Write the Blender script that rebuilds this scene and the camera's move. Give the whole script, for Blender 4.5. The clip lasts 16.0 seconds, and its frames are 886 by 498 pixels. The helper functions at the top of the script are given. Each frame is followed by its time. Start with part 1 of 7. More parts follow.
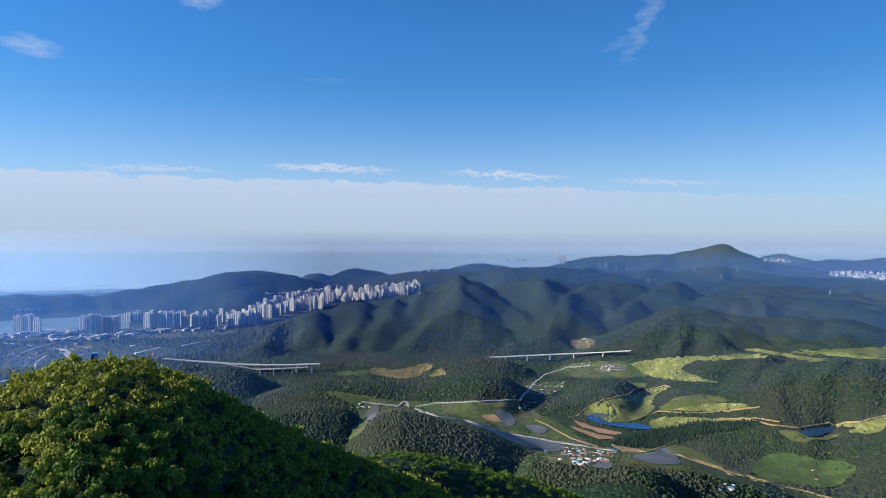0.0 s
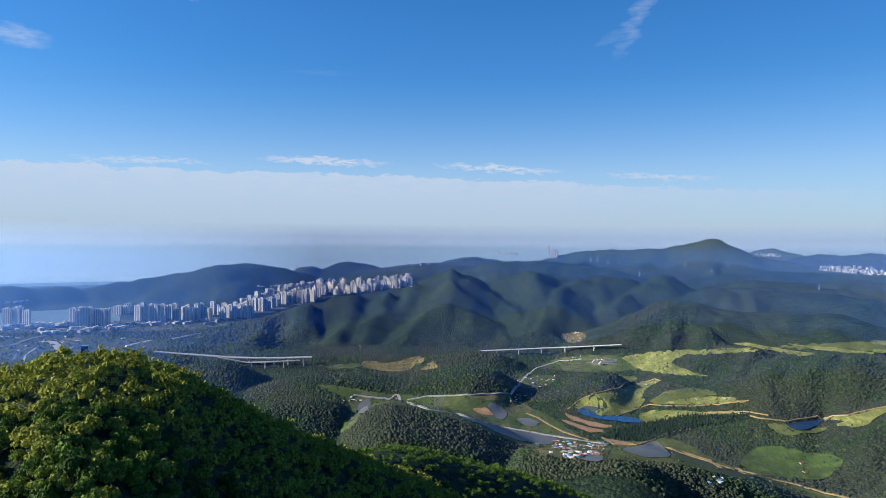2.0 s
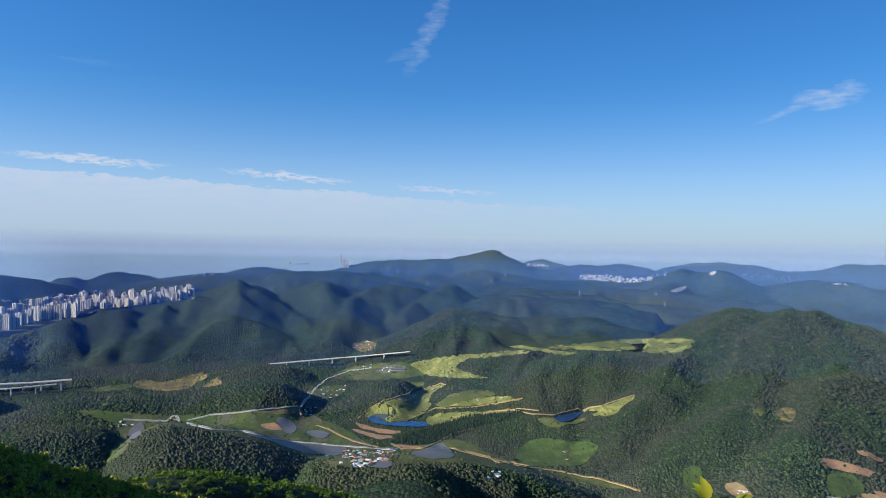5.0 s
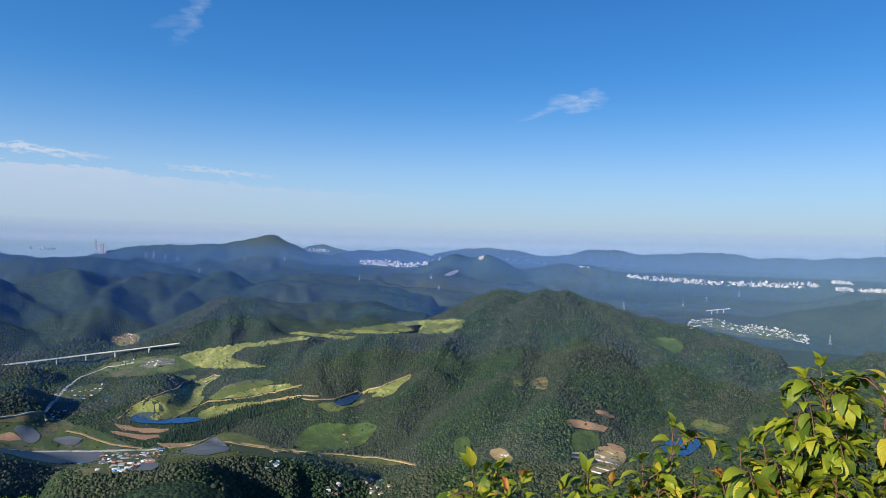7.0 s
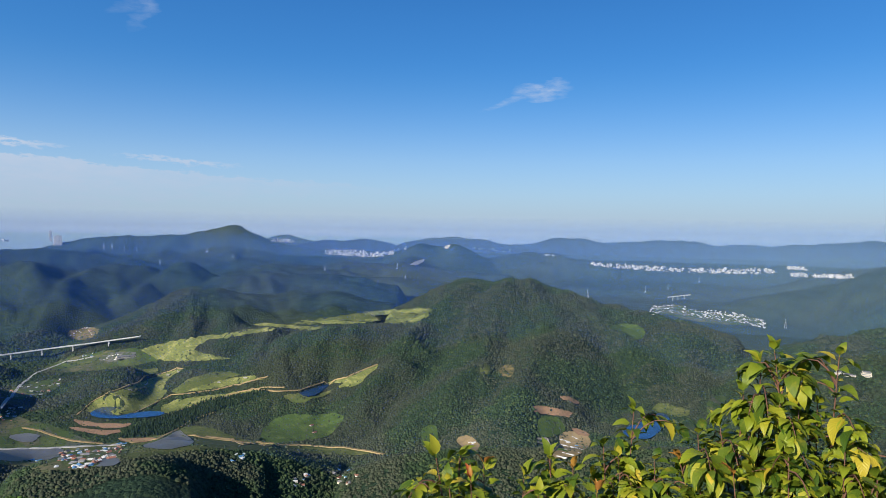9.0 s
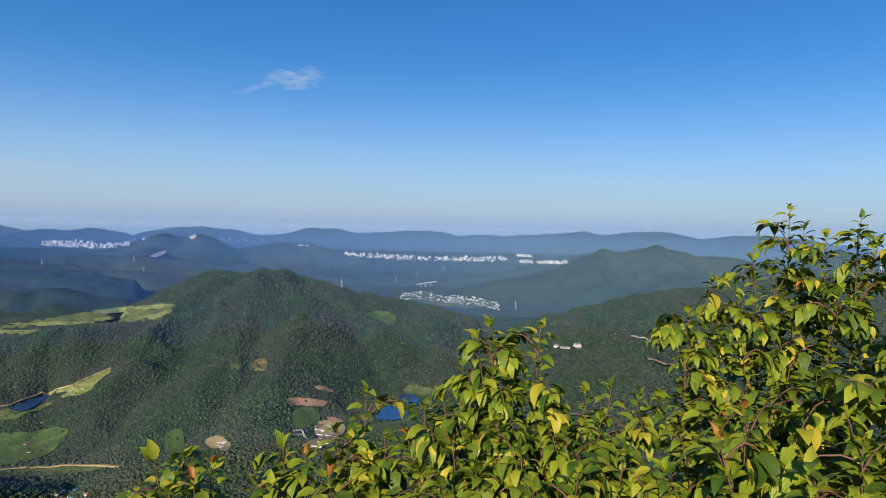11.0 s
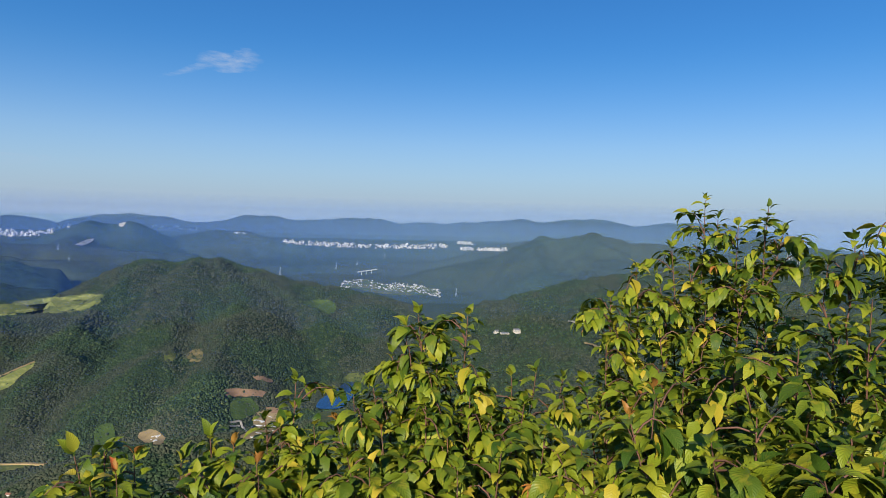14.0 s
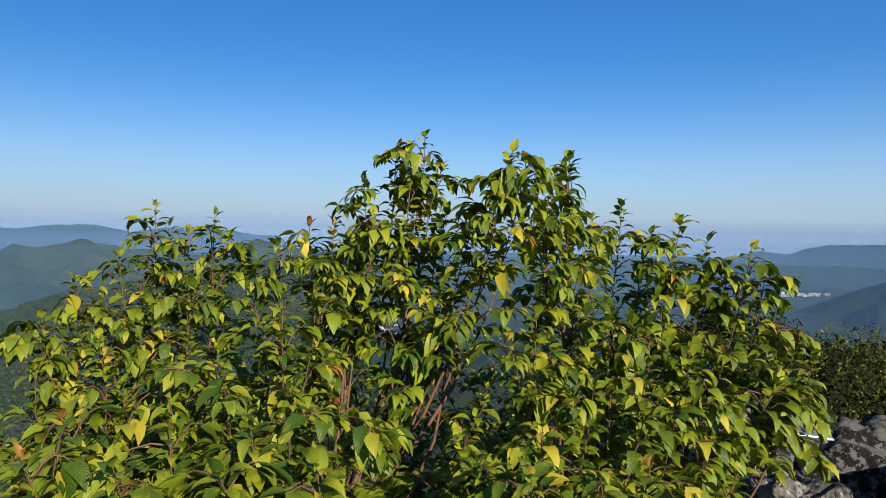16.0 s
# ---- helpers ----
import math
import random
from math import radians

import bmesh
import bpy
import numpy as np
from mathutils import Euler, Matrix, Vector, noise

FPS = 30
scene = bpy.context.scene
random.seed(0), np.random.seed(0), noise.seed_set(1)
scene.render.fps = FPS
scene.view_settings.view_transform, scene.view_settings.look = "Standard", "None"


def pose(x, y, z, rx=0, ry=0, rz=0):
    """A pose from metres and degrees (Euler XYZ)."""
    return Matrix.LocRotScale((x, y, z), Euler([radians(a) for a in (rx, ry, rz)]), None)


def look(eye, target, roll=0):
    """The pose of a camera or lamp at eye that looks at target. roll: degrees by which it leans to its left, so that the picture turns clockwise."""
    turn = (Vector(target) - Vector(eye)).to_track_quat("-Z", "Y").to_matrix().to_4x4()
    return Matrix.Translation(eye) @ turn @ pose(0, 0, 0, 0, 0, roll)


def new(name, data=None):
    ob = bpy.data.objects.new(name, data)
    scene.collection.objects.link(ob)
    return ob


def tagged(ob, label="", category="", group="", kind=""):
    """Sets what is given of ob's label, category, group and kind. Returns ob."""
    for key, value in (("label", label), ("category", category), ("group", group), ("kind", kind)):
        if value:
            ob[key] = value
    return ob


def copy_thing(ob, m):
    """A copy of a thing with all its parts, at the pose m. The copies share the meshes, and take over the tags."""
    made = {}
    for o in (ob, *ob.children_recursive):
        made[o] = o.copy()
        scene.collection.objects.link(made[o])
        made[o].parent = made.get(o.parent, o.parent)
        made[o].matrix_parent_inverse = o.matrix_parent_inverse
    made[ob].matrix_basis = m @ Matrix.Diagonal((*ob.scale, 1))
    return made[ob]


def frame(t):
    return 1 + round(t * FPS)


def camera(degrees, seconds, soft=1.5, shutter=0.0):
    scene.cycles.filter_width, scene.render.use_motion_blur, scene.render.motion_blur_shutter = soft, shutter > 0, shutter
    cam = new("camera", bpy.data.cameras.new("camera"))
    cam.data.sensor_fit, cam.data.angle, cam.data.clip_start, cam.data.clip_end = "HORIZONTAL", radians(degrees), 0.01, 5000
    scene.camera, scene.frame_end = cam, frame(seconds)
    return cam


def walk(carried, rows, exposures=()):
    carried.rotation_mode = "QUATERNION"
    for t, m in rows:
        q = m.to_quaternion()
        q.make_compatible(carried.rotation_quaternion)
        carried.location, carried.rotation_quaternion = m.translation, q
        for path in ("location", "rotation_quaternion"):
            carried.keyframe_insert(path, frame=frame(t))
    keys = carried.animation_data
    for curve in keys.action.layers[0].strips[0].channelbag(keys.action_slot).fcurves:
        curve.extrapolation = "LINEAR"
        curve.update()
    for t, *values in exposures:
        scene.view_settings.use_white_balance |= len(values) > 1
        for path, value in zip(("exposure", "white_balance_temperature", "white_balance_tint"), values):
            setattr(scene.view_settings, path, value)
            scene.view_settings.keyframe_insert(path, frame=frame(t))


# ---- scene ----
cam = camera(68.28, 16.0, 0.5)
PATH = [
    (0, pose(-0.060, 0.090, 0.000, 89.60, -0.23, -0.00)),
    (0.5, pose(-0.059, 0.090, 0.000, 89.48, -0.34, -0.07)),
    (1, pose(-0.057, 0.089, 0.000, 89.46, -0.27, -0.34)),
    (1.5, pose(-0.056, 0.089, 0.000, 89.08, -0.25, -0.69)),
    (2, pose(-0.055, 0.089, 0.000, 89.04, -0.46, -0.68)),
    (2.5, pose(-0.053, 0.088, 0.000, 88.99, -0.14, -0.76)),
    (3, pose(-0.052, 0.088, 0.000, 88.94, -0.41, -2.47)),
    (3.5, pose(-0.050, 0.088, 0.000, 89.11, -0.10, -4.03)),
    (4, pose(-0.049, 0.087, 0.000, 89.24, -0.32, -4.39)),
    (4.5, pose(-0.048, 0.087, 0.000, 89.52, -0.70, -5.54)),
    (5, pose(-0.046, 0.087, 0.000, 90.13, -0.98, -18.80)),
    (5.2, pose(-0.046, 0.086, 0.000, 90.57, -1.32, -23.22)),
    (5.7, pose(-0.044, 0.086, 0.000, 90.20, -1.30, -32.20)),
    (6.4, pose(-0.042, 0.086, 0.000, 89.69, -1.28, -37.00)),
    (7.3, pose(-0.040, 0.085, 0.000, 89.03, -1.25, -38.07)),
    (7.5, pose(-0.040, 0.085, 0.000, 88.92, -1.09, -38.18)),
    (8, pose(-0.040, 0.085, 0.000, 88.68, -1.01, -38.89)),
    (8.5, pose(-0.040, 0.085, 0.000, 88.49, -1.42, -39.75)),
    (9, pose(-0.030, 0.085, -0.002, 88.34, -1.00, -40.86)),
    (9.5, pose(-0.014, 0.073, -0.005, 88.30, -0.90, -46.04)),
    (10, pose(0.002, 0.061, -0.007, 88.26, -1.32, -53.72)),
    (10.2, pose(0.003, 0.060, -0.007, 88.12, -1.39, -56.61)),
    (10.6, pose(0.005, 0.056, -0.007, 88.01, -1.40, -60.60)),
    (11.3, pose(0.008, 0.050, -0.006, 87.82, -1.43, -62.50)),
    (12.3, pose(0.012, 0.042, -0.005, 87.55, -1.47, -62.80)),
    (12.5, pose(0.012, 0.040, -0.005, 87.54, -1.30, -62.76)),
    (13, pose(0.012, 0.031, -0.006, 87.43, -1.19, -62.90)),
    (13.5, pose(0.016, 0.032, -0.007, 87.28, -1.16, -63.30)),
    (14, pose(-0.004, 0.014, -0.004, 86.95, -1.50, -67.37)),
    (14.5, pose(0.019, -0.014, 0.002, 87.78, -0.88, -72.44)),
    (15, pose(0.045, -0.043, -0.000, 88.05, -0.43, -82.34)),
    (15.5, pose(0.051, -0.080, -0.002, 88.38, -1.03, -96.72)),
    (16, pose(0.034, -0.137, 0.011, 88.25, -1.00, -109.28)),
]

walk(cam, PATH, [(0, 0.78), (5, 0.76), (9, 0.68), (12.5, 0.57), (14, 0.57), (16, 0.65)])

# ---------------------------------------------------------------- light
SUN_BEARING, SUN_HEIGHT = -100.0, 25.0      # degrees clockwise from +y, degrees up


def way(bearing, height=0.0):
    a, e = radians(bearing), radians(height)
    return Vector((math.sin(a) * math.cos(e), math.cos(a) * math.cos(e), math.sin(e)))


sun = new("sun", bpy.data.lights.new("sun", "SUN"))
sun.data.energy, sun.data.angle, sun.data.color = 5.0, radians(0.55), (1.0, 0.92, 0.77)
sun.matrix_world = look(way(SUN_BEARING, SUN_HEIGHT) * 3000, (0, 0, 0))

world = bpy.data.worlds.new("sky")
scene.world = world
world.use_nodes = True


class Tree:
    """Short writing of node trees."""

    def __init__(self, tree):
        self.t = tree
        tree.nodes.clear()

    def n(self, kind, ins=None, **props):
        node = self.t.nodes.new("ShaderNode" + kind)
        for key, value in props.items():
            setattr(node, key, value)
        for key, value in (ins or {}).items():
            sock = node.inputs[key]
            if isinstance(value, bpy.types.NodeSocket):
                self.t.links.new(value, sock)
            else:
                sock.default_value = value
        return node

    def math(self, op, a, b=0.0, c=0.0, clamp=False):
        return self.n("Math", {0: a, 1: b, 2: c}, operation=op, use_clamp=clamp).outputs[0]

    def ramp(self, fac, *stops):
        node = self.n("ValToRGB", {0: fac})
        el = node.color_ramp.elements
        while len(el) < len(stops):
            el.new(0.5)
        for e, (at, col) in zip(el, stops):
            e.position = at
            e.color = (col, col, col, 1) if isinstance(col, (int, float)) else (*col, 1)
        return node.outputs[0]

    def blend(self, a, b):
        return tuple(p * 0.7 + q * 0.3 for p, q in zip(a, b))

    def mix(self, fac, a, b, blend="MIX"):
        node = self.n("Mix", data_type="RGBA", blend_type=blend)
        for i, v in ((0, fac), (6, a), (7, b)):
            if isinstance(v, bpy.types.NodeSocket):
                self.t.links.new(v, node.inputs[i])
            elif i == 0:
                node.inputs[i].default_value = v
            else:
                node.inputs[i].default_value = (*v, 1)
        return node.outputs[2]

    def noise(self, vec, scale, detail=3.0, rough=0.55, out=0):
        return self.n("TexNoise", {"Vector": vec, "Scale": scale, "Detail": detail, "Roughness": rough}).outputs[out]

    def out(self, shader, kind="OutputMaterial"):
        o = self.n(kind)
        self.t.links.new(shader, o.inputs[0])


def build_sky():
    k = Tree(world.node_tree)
    sky = k.n("TexSky", sky_type="NISHITA", sun_disc=False, sun_elevation=radians(SUN_HEIGHT), sun_rotation=radians(SUN_BEARING),
              altitude=500.0, air_density=1.0, dust_density=0.2, ozone_density=3.0).outputs[0]
    co = k.n("TexCoord").outputs["Generated"]
    xyz = k.n("SeparateXYZ", {0: co})
    x, y, z = xyz.outputs
    height = k.math("MULTIPLY", k.math("ARCSINE", z), 57.2958)
    bearing = k.math("MULTIPLY", k.math("ARCTAN2", x, y), 57.2958)
    flat = k.n("CombineXYZ", {0: bearing, 1: k.math("MULTIPLY", height, 3.2), 2: 0.0}).outputs[0]
    # long low bank of haze cloud over the sea, its top sinking to the west
    top = k.math("SUBTRACT", 5.6, k.math("MULTIPLY", k.math("MAXIMUM", k.math("SUBTRACT", bearing, -4.0), 0.0), 0.045))
    edge = k.math("ADD", top, k.math("MULTIPLY", k.math("SUBTRACT", k.noise(flat, 0.30, 8.0, 0.68), 0.5), 2.4))
    fade = k.math("DIVIDE", k.math("SUBTRACT", 80.0, bearing), 70.0, clamp=True)
    crisp = k.math("ADD", 0.5, k.math("MULTIPLY", fade, 3.6))
    under = k.math("MULTIPLY", k.math("SUBTRACT", edge, height), crisp, clamp=True)
    puffs = k.math("ADD", 0.62, k.math("MULTIPLY", k.noise(flat, 0.5, 6.0, 0.6), 0.36))
    veil = k.math("MULTIPLY", k.math("MULTIPLY", under, k.math("POWER", fade, 0.8)), puffs)
    low = k.math("MULTIPLY", k.math("POWER", k.math("SUBTRACT", 1.0, k.math("DIVIDE", k.math("MAXIMUM", height, 0.0), 15.0), clamp=True), 2.2), 0.92)
    veil = k.math("MAXIMUM", veil, low)

    def wisp(b, h, along, lean, wide, thick, power):
        """A thin streak of cirrus about one bearing and height."""
        u = k.math("SUBTRACT", bearing, b)
        v = k.math("SUBTRACT", height, h)
        a, c = math.cos(radians(lean)), math.sin(radians(lean))
        p = k.math("ADD", k.math("MULTIPLY", u, a), k.math("MULTIPLY", v, c))
        q = k.math("SUBTRACT", k.math("MULTIPLY", v, a), k.math("MULTIPLY", u, c))
        warp = k.math("MULTIPLY", k.math("SUBTRACT", k.noise(flat, 0.35 * along, 4.0), 0.5), thick * 2.6)
        q = k.math("DIVIDE", k.math("ADD", q, warp), thick)
        p = k.math("DIVIDE", p, wide)
        r = k.math("ADD", k.math("MULTIPLY", p, p), k.math("MULTIPLY", q, q))
        m = k.math("SUBTRACT", 1.0, r, clamp=True)
        if along > 1.5:
            grain = k.math("MULTIPLY", k.math("SUBTRACT", k.noise(flat, 1.3, 7.0, 0.7), 0.34), 6.0, clamp=True)
        else:
            grain = k.math("MULTIPLY", k.math("SUBTRACT", k.noise(flat, 0.8, 6.0, 0.65), 0.25), 2.2, clamp=True)
        return k.math("MULTIPLY", k.math("MULTIPLY", m, grain), power, clamp=True)

    for spec in WISPS:
        veil = k.math("MAXIMUM", veil, wisp(*spec))
    sky = k.n("HueSaturation", {"Saturation": 1.26, "Value": 1.0, "Fac": 1.0, "Color": sky}).outputs[0]
    sky = k.mix(1.0, sky, (0.70, 1.04, 1.31), "MULTIPLY")
    # thin high haze evens the sky out: less deep across the sun, less bright opposite to it and low down
    side = k.math("COSINE", k.math("MULTIPLY", k.math("SUBTRACT", bearing, 69.0), 0.0174533))
    even = k.math("SUBTRACT", 1.22, k.math("MULTIPLY", k.math("MULTIPLY", side, side), 0.34))
    rise = k.math("ADD", 0.84, k.math("MULTIPLY", k.math("DIVIDE", height, 18.0, clamp=True), 0.16))
    sky = k.n("VectorMath", {0: sky, "Scale": k.math("MULTIPLY", even, rise)}, operation="SCALE").outputs[0]
    sky = k.mix(1.0, sky, k.mix(k.math("DIVIDE", height, 12.0, clamp=True), (0.93, 0.94, 1.06), (1.0, 1.0, 1.0)), "MULTIPLY")
    bank = k.mix(k.math("DIVIDE", height, 6.0, clamp=True), (4.0, 5.0, 6.8), (5.7, 6.45, 7.8))
    back = k.mix(veil, sky, bank)
    k.out(k.n("Background", {"Color": back, "Strength": SKY_STRENGTH}).outputs[0], "OutputWorld")


SKY_STRENGTH = 0.062
# bearing, height, grain, lean, half length, half thickness, strength
WISPS = [(17.3, 18.6, 1.0, 62, 4.6, 0.9, 0.30), (15.0, 16.6, 1.0, 20, 1.8, 0.5, 0.16), (49.2, 12.0, 1.0, 3, 2.9, 0.9, 0.62), (46.2, 11.0, 1.0, 18, 3.2, 0.35, 0.35),
         (-32.6, 14.3, 1.0, -3, 2.6, 0.8, 0.5), (-20.3, 19.2, 1.0, 4, 2.0, 0.8, 0.5), (68.0, 4.8, 1.0, 3, 4.5, 0.3, 0.18), (-10.0, 13.8, 1.0, 0, 3.5, 0.25, 0.06),
         (-9.6, 6.5, 2.0, -1, 7.2, 0.45, 1.0), (5.5, 6.05, 2.0, -3, 7.2, 0.42, 0.95), (-24.0, 6.0, 2.0, 1, 7.0, 0.4, 0.8), (19.0, 5.2, 2.0, -3, 7.0, 0.38, 0.8), (35.0, 4.2, 2.0, -3, 6.0, 0.3, 0.4)]
build_sky()


# ---------------------------------------------------------------- materials
def material(name, build):
    m = bpy.data.materials.new(name)
    m.use_nodes = True
    k = Tree(m.node_tree)
    k.pos = k.n("NewGeometry").outputs["Position"]
    k.out(build(k))
    return m


def bsdf(k, color, rough=0.7, metal=0.0, bump=None, spec=0.4, **more):
    ins = {"Base Color": color if isinstance(color, bpy.types.NodeSocket) else (*color, 1), "Roughness": rough, "Metallic": metal, "Specular IOR Level": spec}
    if bump:
        ins["Normal"] = k.n("Bump", {"Height": bump[0], "Strength": bump[1], "Distance": bump[2]}).outputs[0]
    ins.update(more)
    return k.n("BsdfPrincipled", ins).outputs[0]


def plain(name, color, rough=0.7, metal=0.0, grain=4.0, vary=0.25, bump=0.02, spec=0.4):
    """A surface of one stuff, with stains at two scales and a fine relief."""
    def build(k):
        fine = k.noise(k.pos, grain, 5.0)
        broad = k.noise(k.pos, grain * 0.11, 3.0)
        f = k.math("ADD", k.math("MULTIPLY", fine, 0.5), k.math("MULTIPLY", broad, 0.5))
        dark = tuple(c * (1 - vary) for c in color)
        light = tuple(min(1.0, c * (1 + vary)) for c in color)
        return bsdf(k, k.ramp(f, (0.3, dark), (0.7, light)), rough, metal, (fine, 0.5, bump), spec)
    return material(name, build)


def forest(name, crown, dark, light, pale, relief):
    """A closed canopy seen from far: one cell a crown, stands of pine and of broadleaf."""
    def build(k):
        wob = k.n("VectorMath", {0: k.pos, 1: k.n("VectorMath", {0: k.noise(k.pos, 0.12, 2.0, out=1), "Scale": crown * 0.7}, operation="SCALE").outputs[0]}, operation="ADD").outputs[0]
        cell = k.n("TexVoronoi", {"Vector": wob, "Scale": 1.0 / crown, "Randomness": 1.0}, feature="F1")
        stand = k.noise(k.pos, 0.006, 4.0, 0.6)
        col = k.ramp(cell.outputs["Color"], (0.15, dark), (0.55, light), (0.95, pale))
        col = k.mix(k.ramp(stand, (0.42, 0.0), (0.6, 0.55)), col, dark)
        tint = k.mix(k.ramp(k.noise(k.pos, 0.0016, 3.0), (0.4, 0.0), (0.7, 1.0)), col, k.mix(0.5, col, (0.055, 0.06, 0.022)))
        dome = k.math("SUBTRACT", 1.0, cell.outputs["Distance"])
        leafy = k.math("MULTIPLY", k.noise(k.pos, 1.1 / (crown * 0.14), 3.0, 0.65), 0.35)
        return bsdf(k, tint, 0.75, 0.0, (k.math("ADD", dome, leafy), 1.0, relief), 0.15)
    return material(name, build)


M_FOREST = forest("wooded_slope", 6.0, (0.0075, 0.020, 0.012), (0.019, 0.040, 0.022), (0.040, 0.064, 0.031), 3.2)
def lit_from_above(k, color):
    """A matt level scatterer: takes the light of the upper sky and sun, whichever way its sheet leans."""
    up = k.n("CombineXYZ", {0: 0.0, 1: 0.0, 2: 1.0}).outputs[0]
    down = k.n("CombineXYZ", {0: 0.0, 1: 0.0, 2: -1.0}).outputs[0]
    color = color if isinstance(color, bpy.types.NodeSocket) else (*color, 1)
    return k.n("AddShader", {0: k.n("BsdfDiffuse", {"Color": color, "Normal": up}).outputs[0], 1: k.n("BsdfTranslucent", {"Color": color, "Normal": down}).outputs[0]}).outputs[0]


def sea_surface(k):
    swell = k.ramp(k.noise(k.n("VectorMath", {0: k.pos, 1: (0.004, 0.02, 0.02)}, operation="MULTIPLY").outputs[0], 1.0, 4.0), (0.35, (0.115, 0.185, 0.235)), (0.65, (0.145, 0.225, 0.275)))
    return lit_from_above(k, swell)


M_WATER = material("sea_water", sea_surface)


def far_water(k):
    """The open sea near the horizon, a glowing backdrop beyond all land, lit by emission."""
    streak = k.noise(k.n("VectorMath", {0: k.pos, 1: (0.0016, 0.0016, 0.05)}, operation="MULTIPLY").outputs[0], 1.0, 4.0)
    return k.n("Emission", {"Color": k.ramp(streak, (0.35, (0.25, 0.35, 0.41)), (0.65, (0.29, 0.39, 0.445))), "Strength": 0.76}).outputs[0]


M_FARSEA = material("glowing_open_sea", far_water)


# ---------------------------------------------------------------- terrain
def lattice(ix, iy, seed):
    h = (ix.astype(np.int64) * 374761393 + iy.astype(np.int64) * 668265263 + seed * 974634777) & 0xFFFFFFFF
    h = ((h ^ (h >> 13)) * 1274126177) & 0xFFFFFFFF
    return ((h ^ (h >> 16)) & 0xFFFF) / 65535.0


def vnoise(x, y, seed=0):
    ix, iy = np.floor(x), np.floor(y)
    fx, fy = x - ix, y - iy
    fx, fy = fx * fx * (3 - 2 * fx), fy * fy * (3 - 2 * fy)
    a, b = lattice(ix, iy, seed), lattice(ix + 1, iy, seed)
    c, d = lattice(ix, iy + 1, seed), lattice(ix + 1, iy + 1, seed)
    return (a * (1 - fx) + b * fx) * (1 - fy) + (c * (1 - fx) + d * fx) * fy


def fbm(x, y, seed=0, octaves=4):
    return sum(vnoise(x * 2 ** i, y * 2 ** i, seed + i) * 0.5 ** i for i in range(octaves)) / 2.0


def smooth(e0, e1, x):
    t = np.clip((x - e0) / (e1 - e0), 0, 1)
    return t * t * (3 - 2 * t)


FAR_START, FAR_SPAN, FAR_FALL = 2500.0, 2330.0, 4000.0


def drawn_in(d):
    """The far country is drawn in towards the summit along the line of sight, so that all of it lies within five kilometres."""
    return np.where(d < FAR_START, d, FAR_START + FAR_SPAN * (1 - np.exp(-(np.maximum(d, FAR_START) - FAR_START) / FAR_FALL)))


def place(bearing, d, z):
    s = drawn_in(d) / np.maximum(d, 1e-6)
    a = np.radians(bearing)
    return d * s * np.sin(a), d * s * np.cos(a), z * s


SEA = -566.0
RIDGES = []


def ridge(crest, dist, front, back, ravine=60.0, grain=260.0, round_off=60.0, rough=5.0):
    """A ridge: its crest as bearings and heights in degrees seen from the summit, at that distance (or distances at its two ends),
    with the fall of both flanks and the depth of the ravines in them."""
    b = np.array([c[0] for c in crest])
    h = np.array([c[1] for c in crest])
    near, far = dist if isinstance(dist, tuple) else (dist, dist)
    RIDGES.append((b, h, near, far, front, back, ravine, grain, round_off, rough, len(RIDGES) * 17 + 3))


SPURS = []
PROBE = np.concatenate([np.arange(930, 4000, 12.0), np.arange(4000, 12000, 60.0)])


def spur(line, lift=28.0, fall=0.5, start=930.0, round_off=18.0, rough=5.0):
    """A spur running down a flank: its crest as bearings and heights seen from the summit, standing so far above the slope there."""
    P, Z = [], []
    for b, h in line:
        p = PROBE[PROBE > start]
        over = p * math.tan(radians(h)) - relief(np.full(p.shape, b), p)
        hit = np.nonzero(over < lift)[0]
        d = p[max(int(hit[0]) - 1, 0)] if len(hit) else p[int(np.argmin(over))]
        P.append((d * math.sin(radians(b)), d * math.cos(radians(b))))
        Z.append(d * math.tan(radians(h)))
    SPURS.append((np.array(P), np.array(Z), fall, round_off, rough, 500 + len(SPURS) * 13))


def spur_height(x, y, P, Z, fall, round_off, rough, seed):
    best = np.full(x.shape, -2000.0)
    bend = (fbm(x / 90, y / 90, seed, 3) - 0.5) * 60
    for (ax, ay), (bx, by), za, zb in zip(P, P[1:], Z, Z[1:]):
        ux, uy = bx - ax, by - ay
        t = np.clip(((x - ax) * ux + (y - ay) * uy) / (ux * ux + uy * uy), 0, 1)
        r = np.hypot(x - ax - ux * t, y - ay - uy * t)
        r = np.maximum(r + bend * np.clip(r / 80, 0, 1), 0)
        best = np.maximum(best, za + (zb - za) * t - fall * (np.sqrt(r * r + round_off ** 2) - round_off))
    return best + (fbm(x / 40, y / 40, seed + 3, 3) - 0.5) * rough * 2


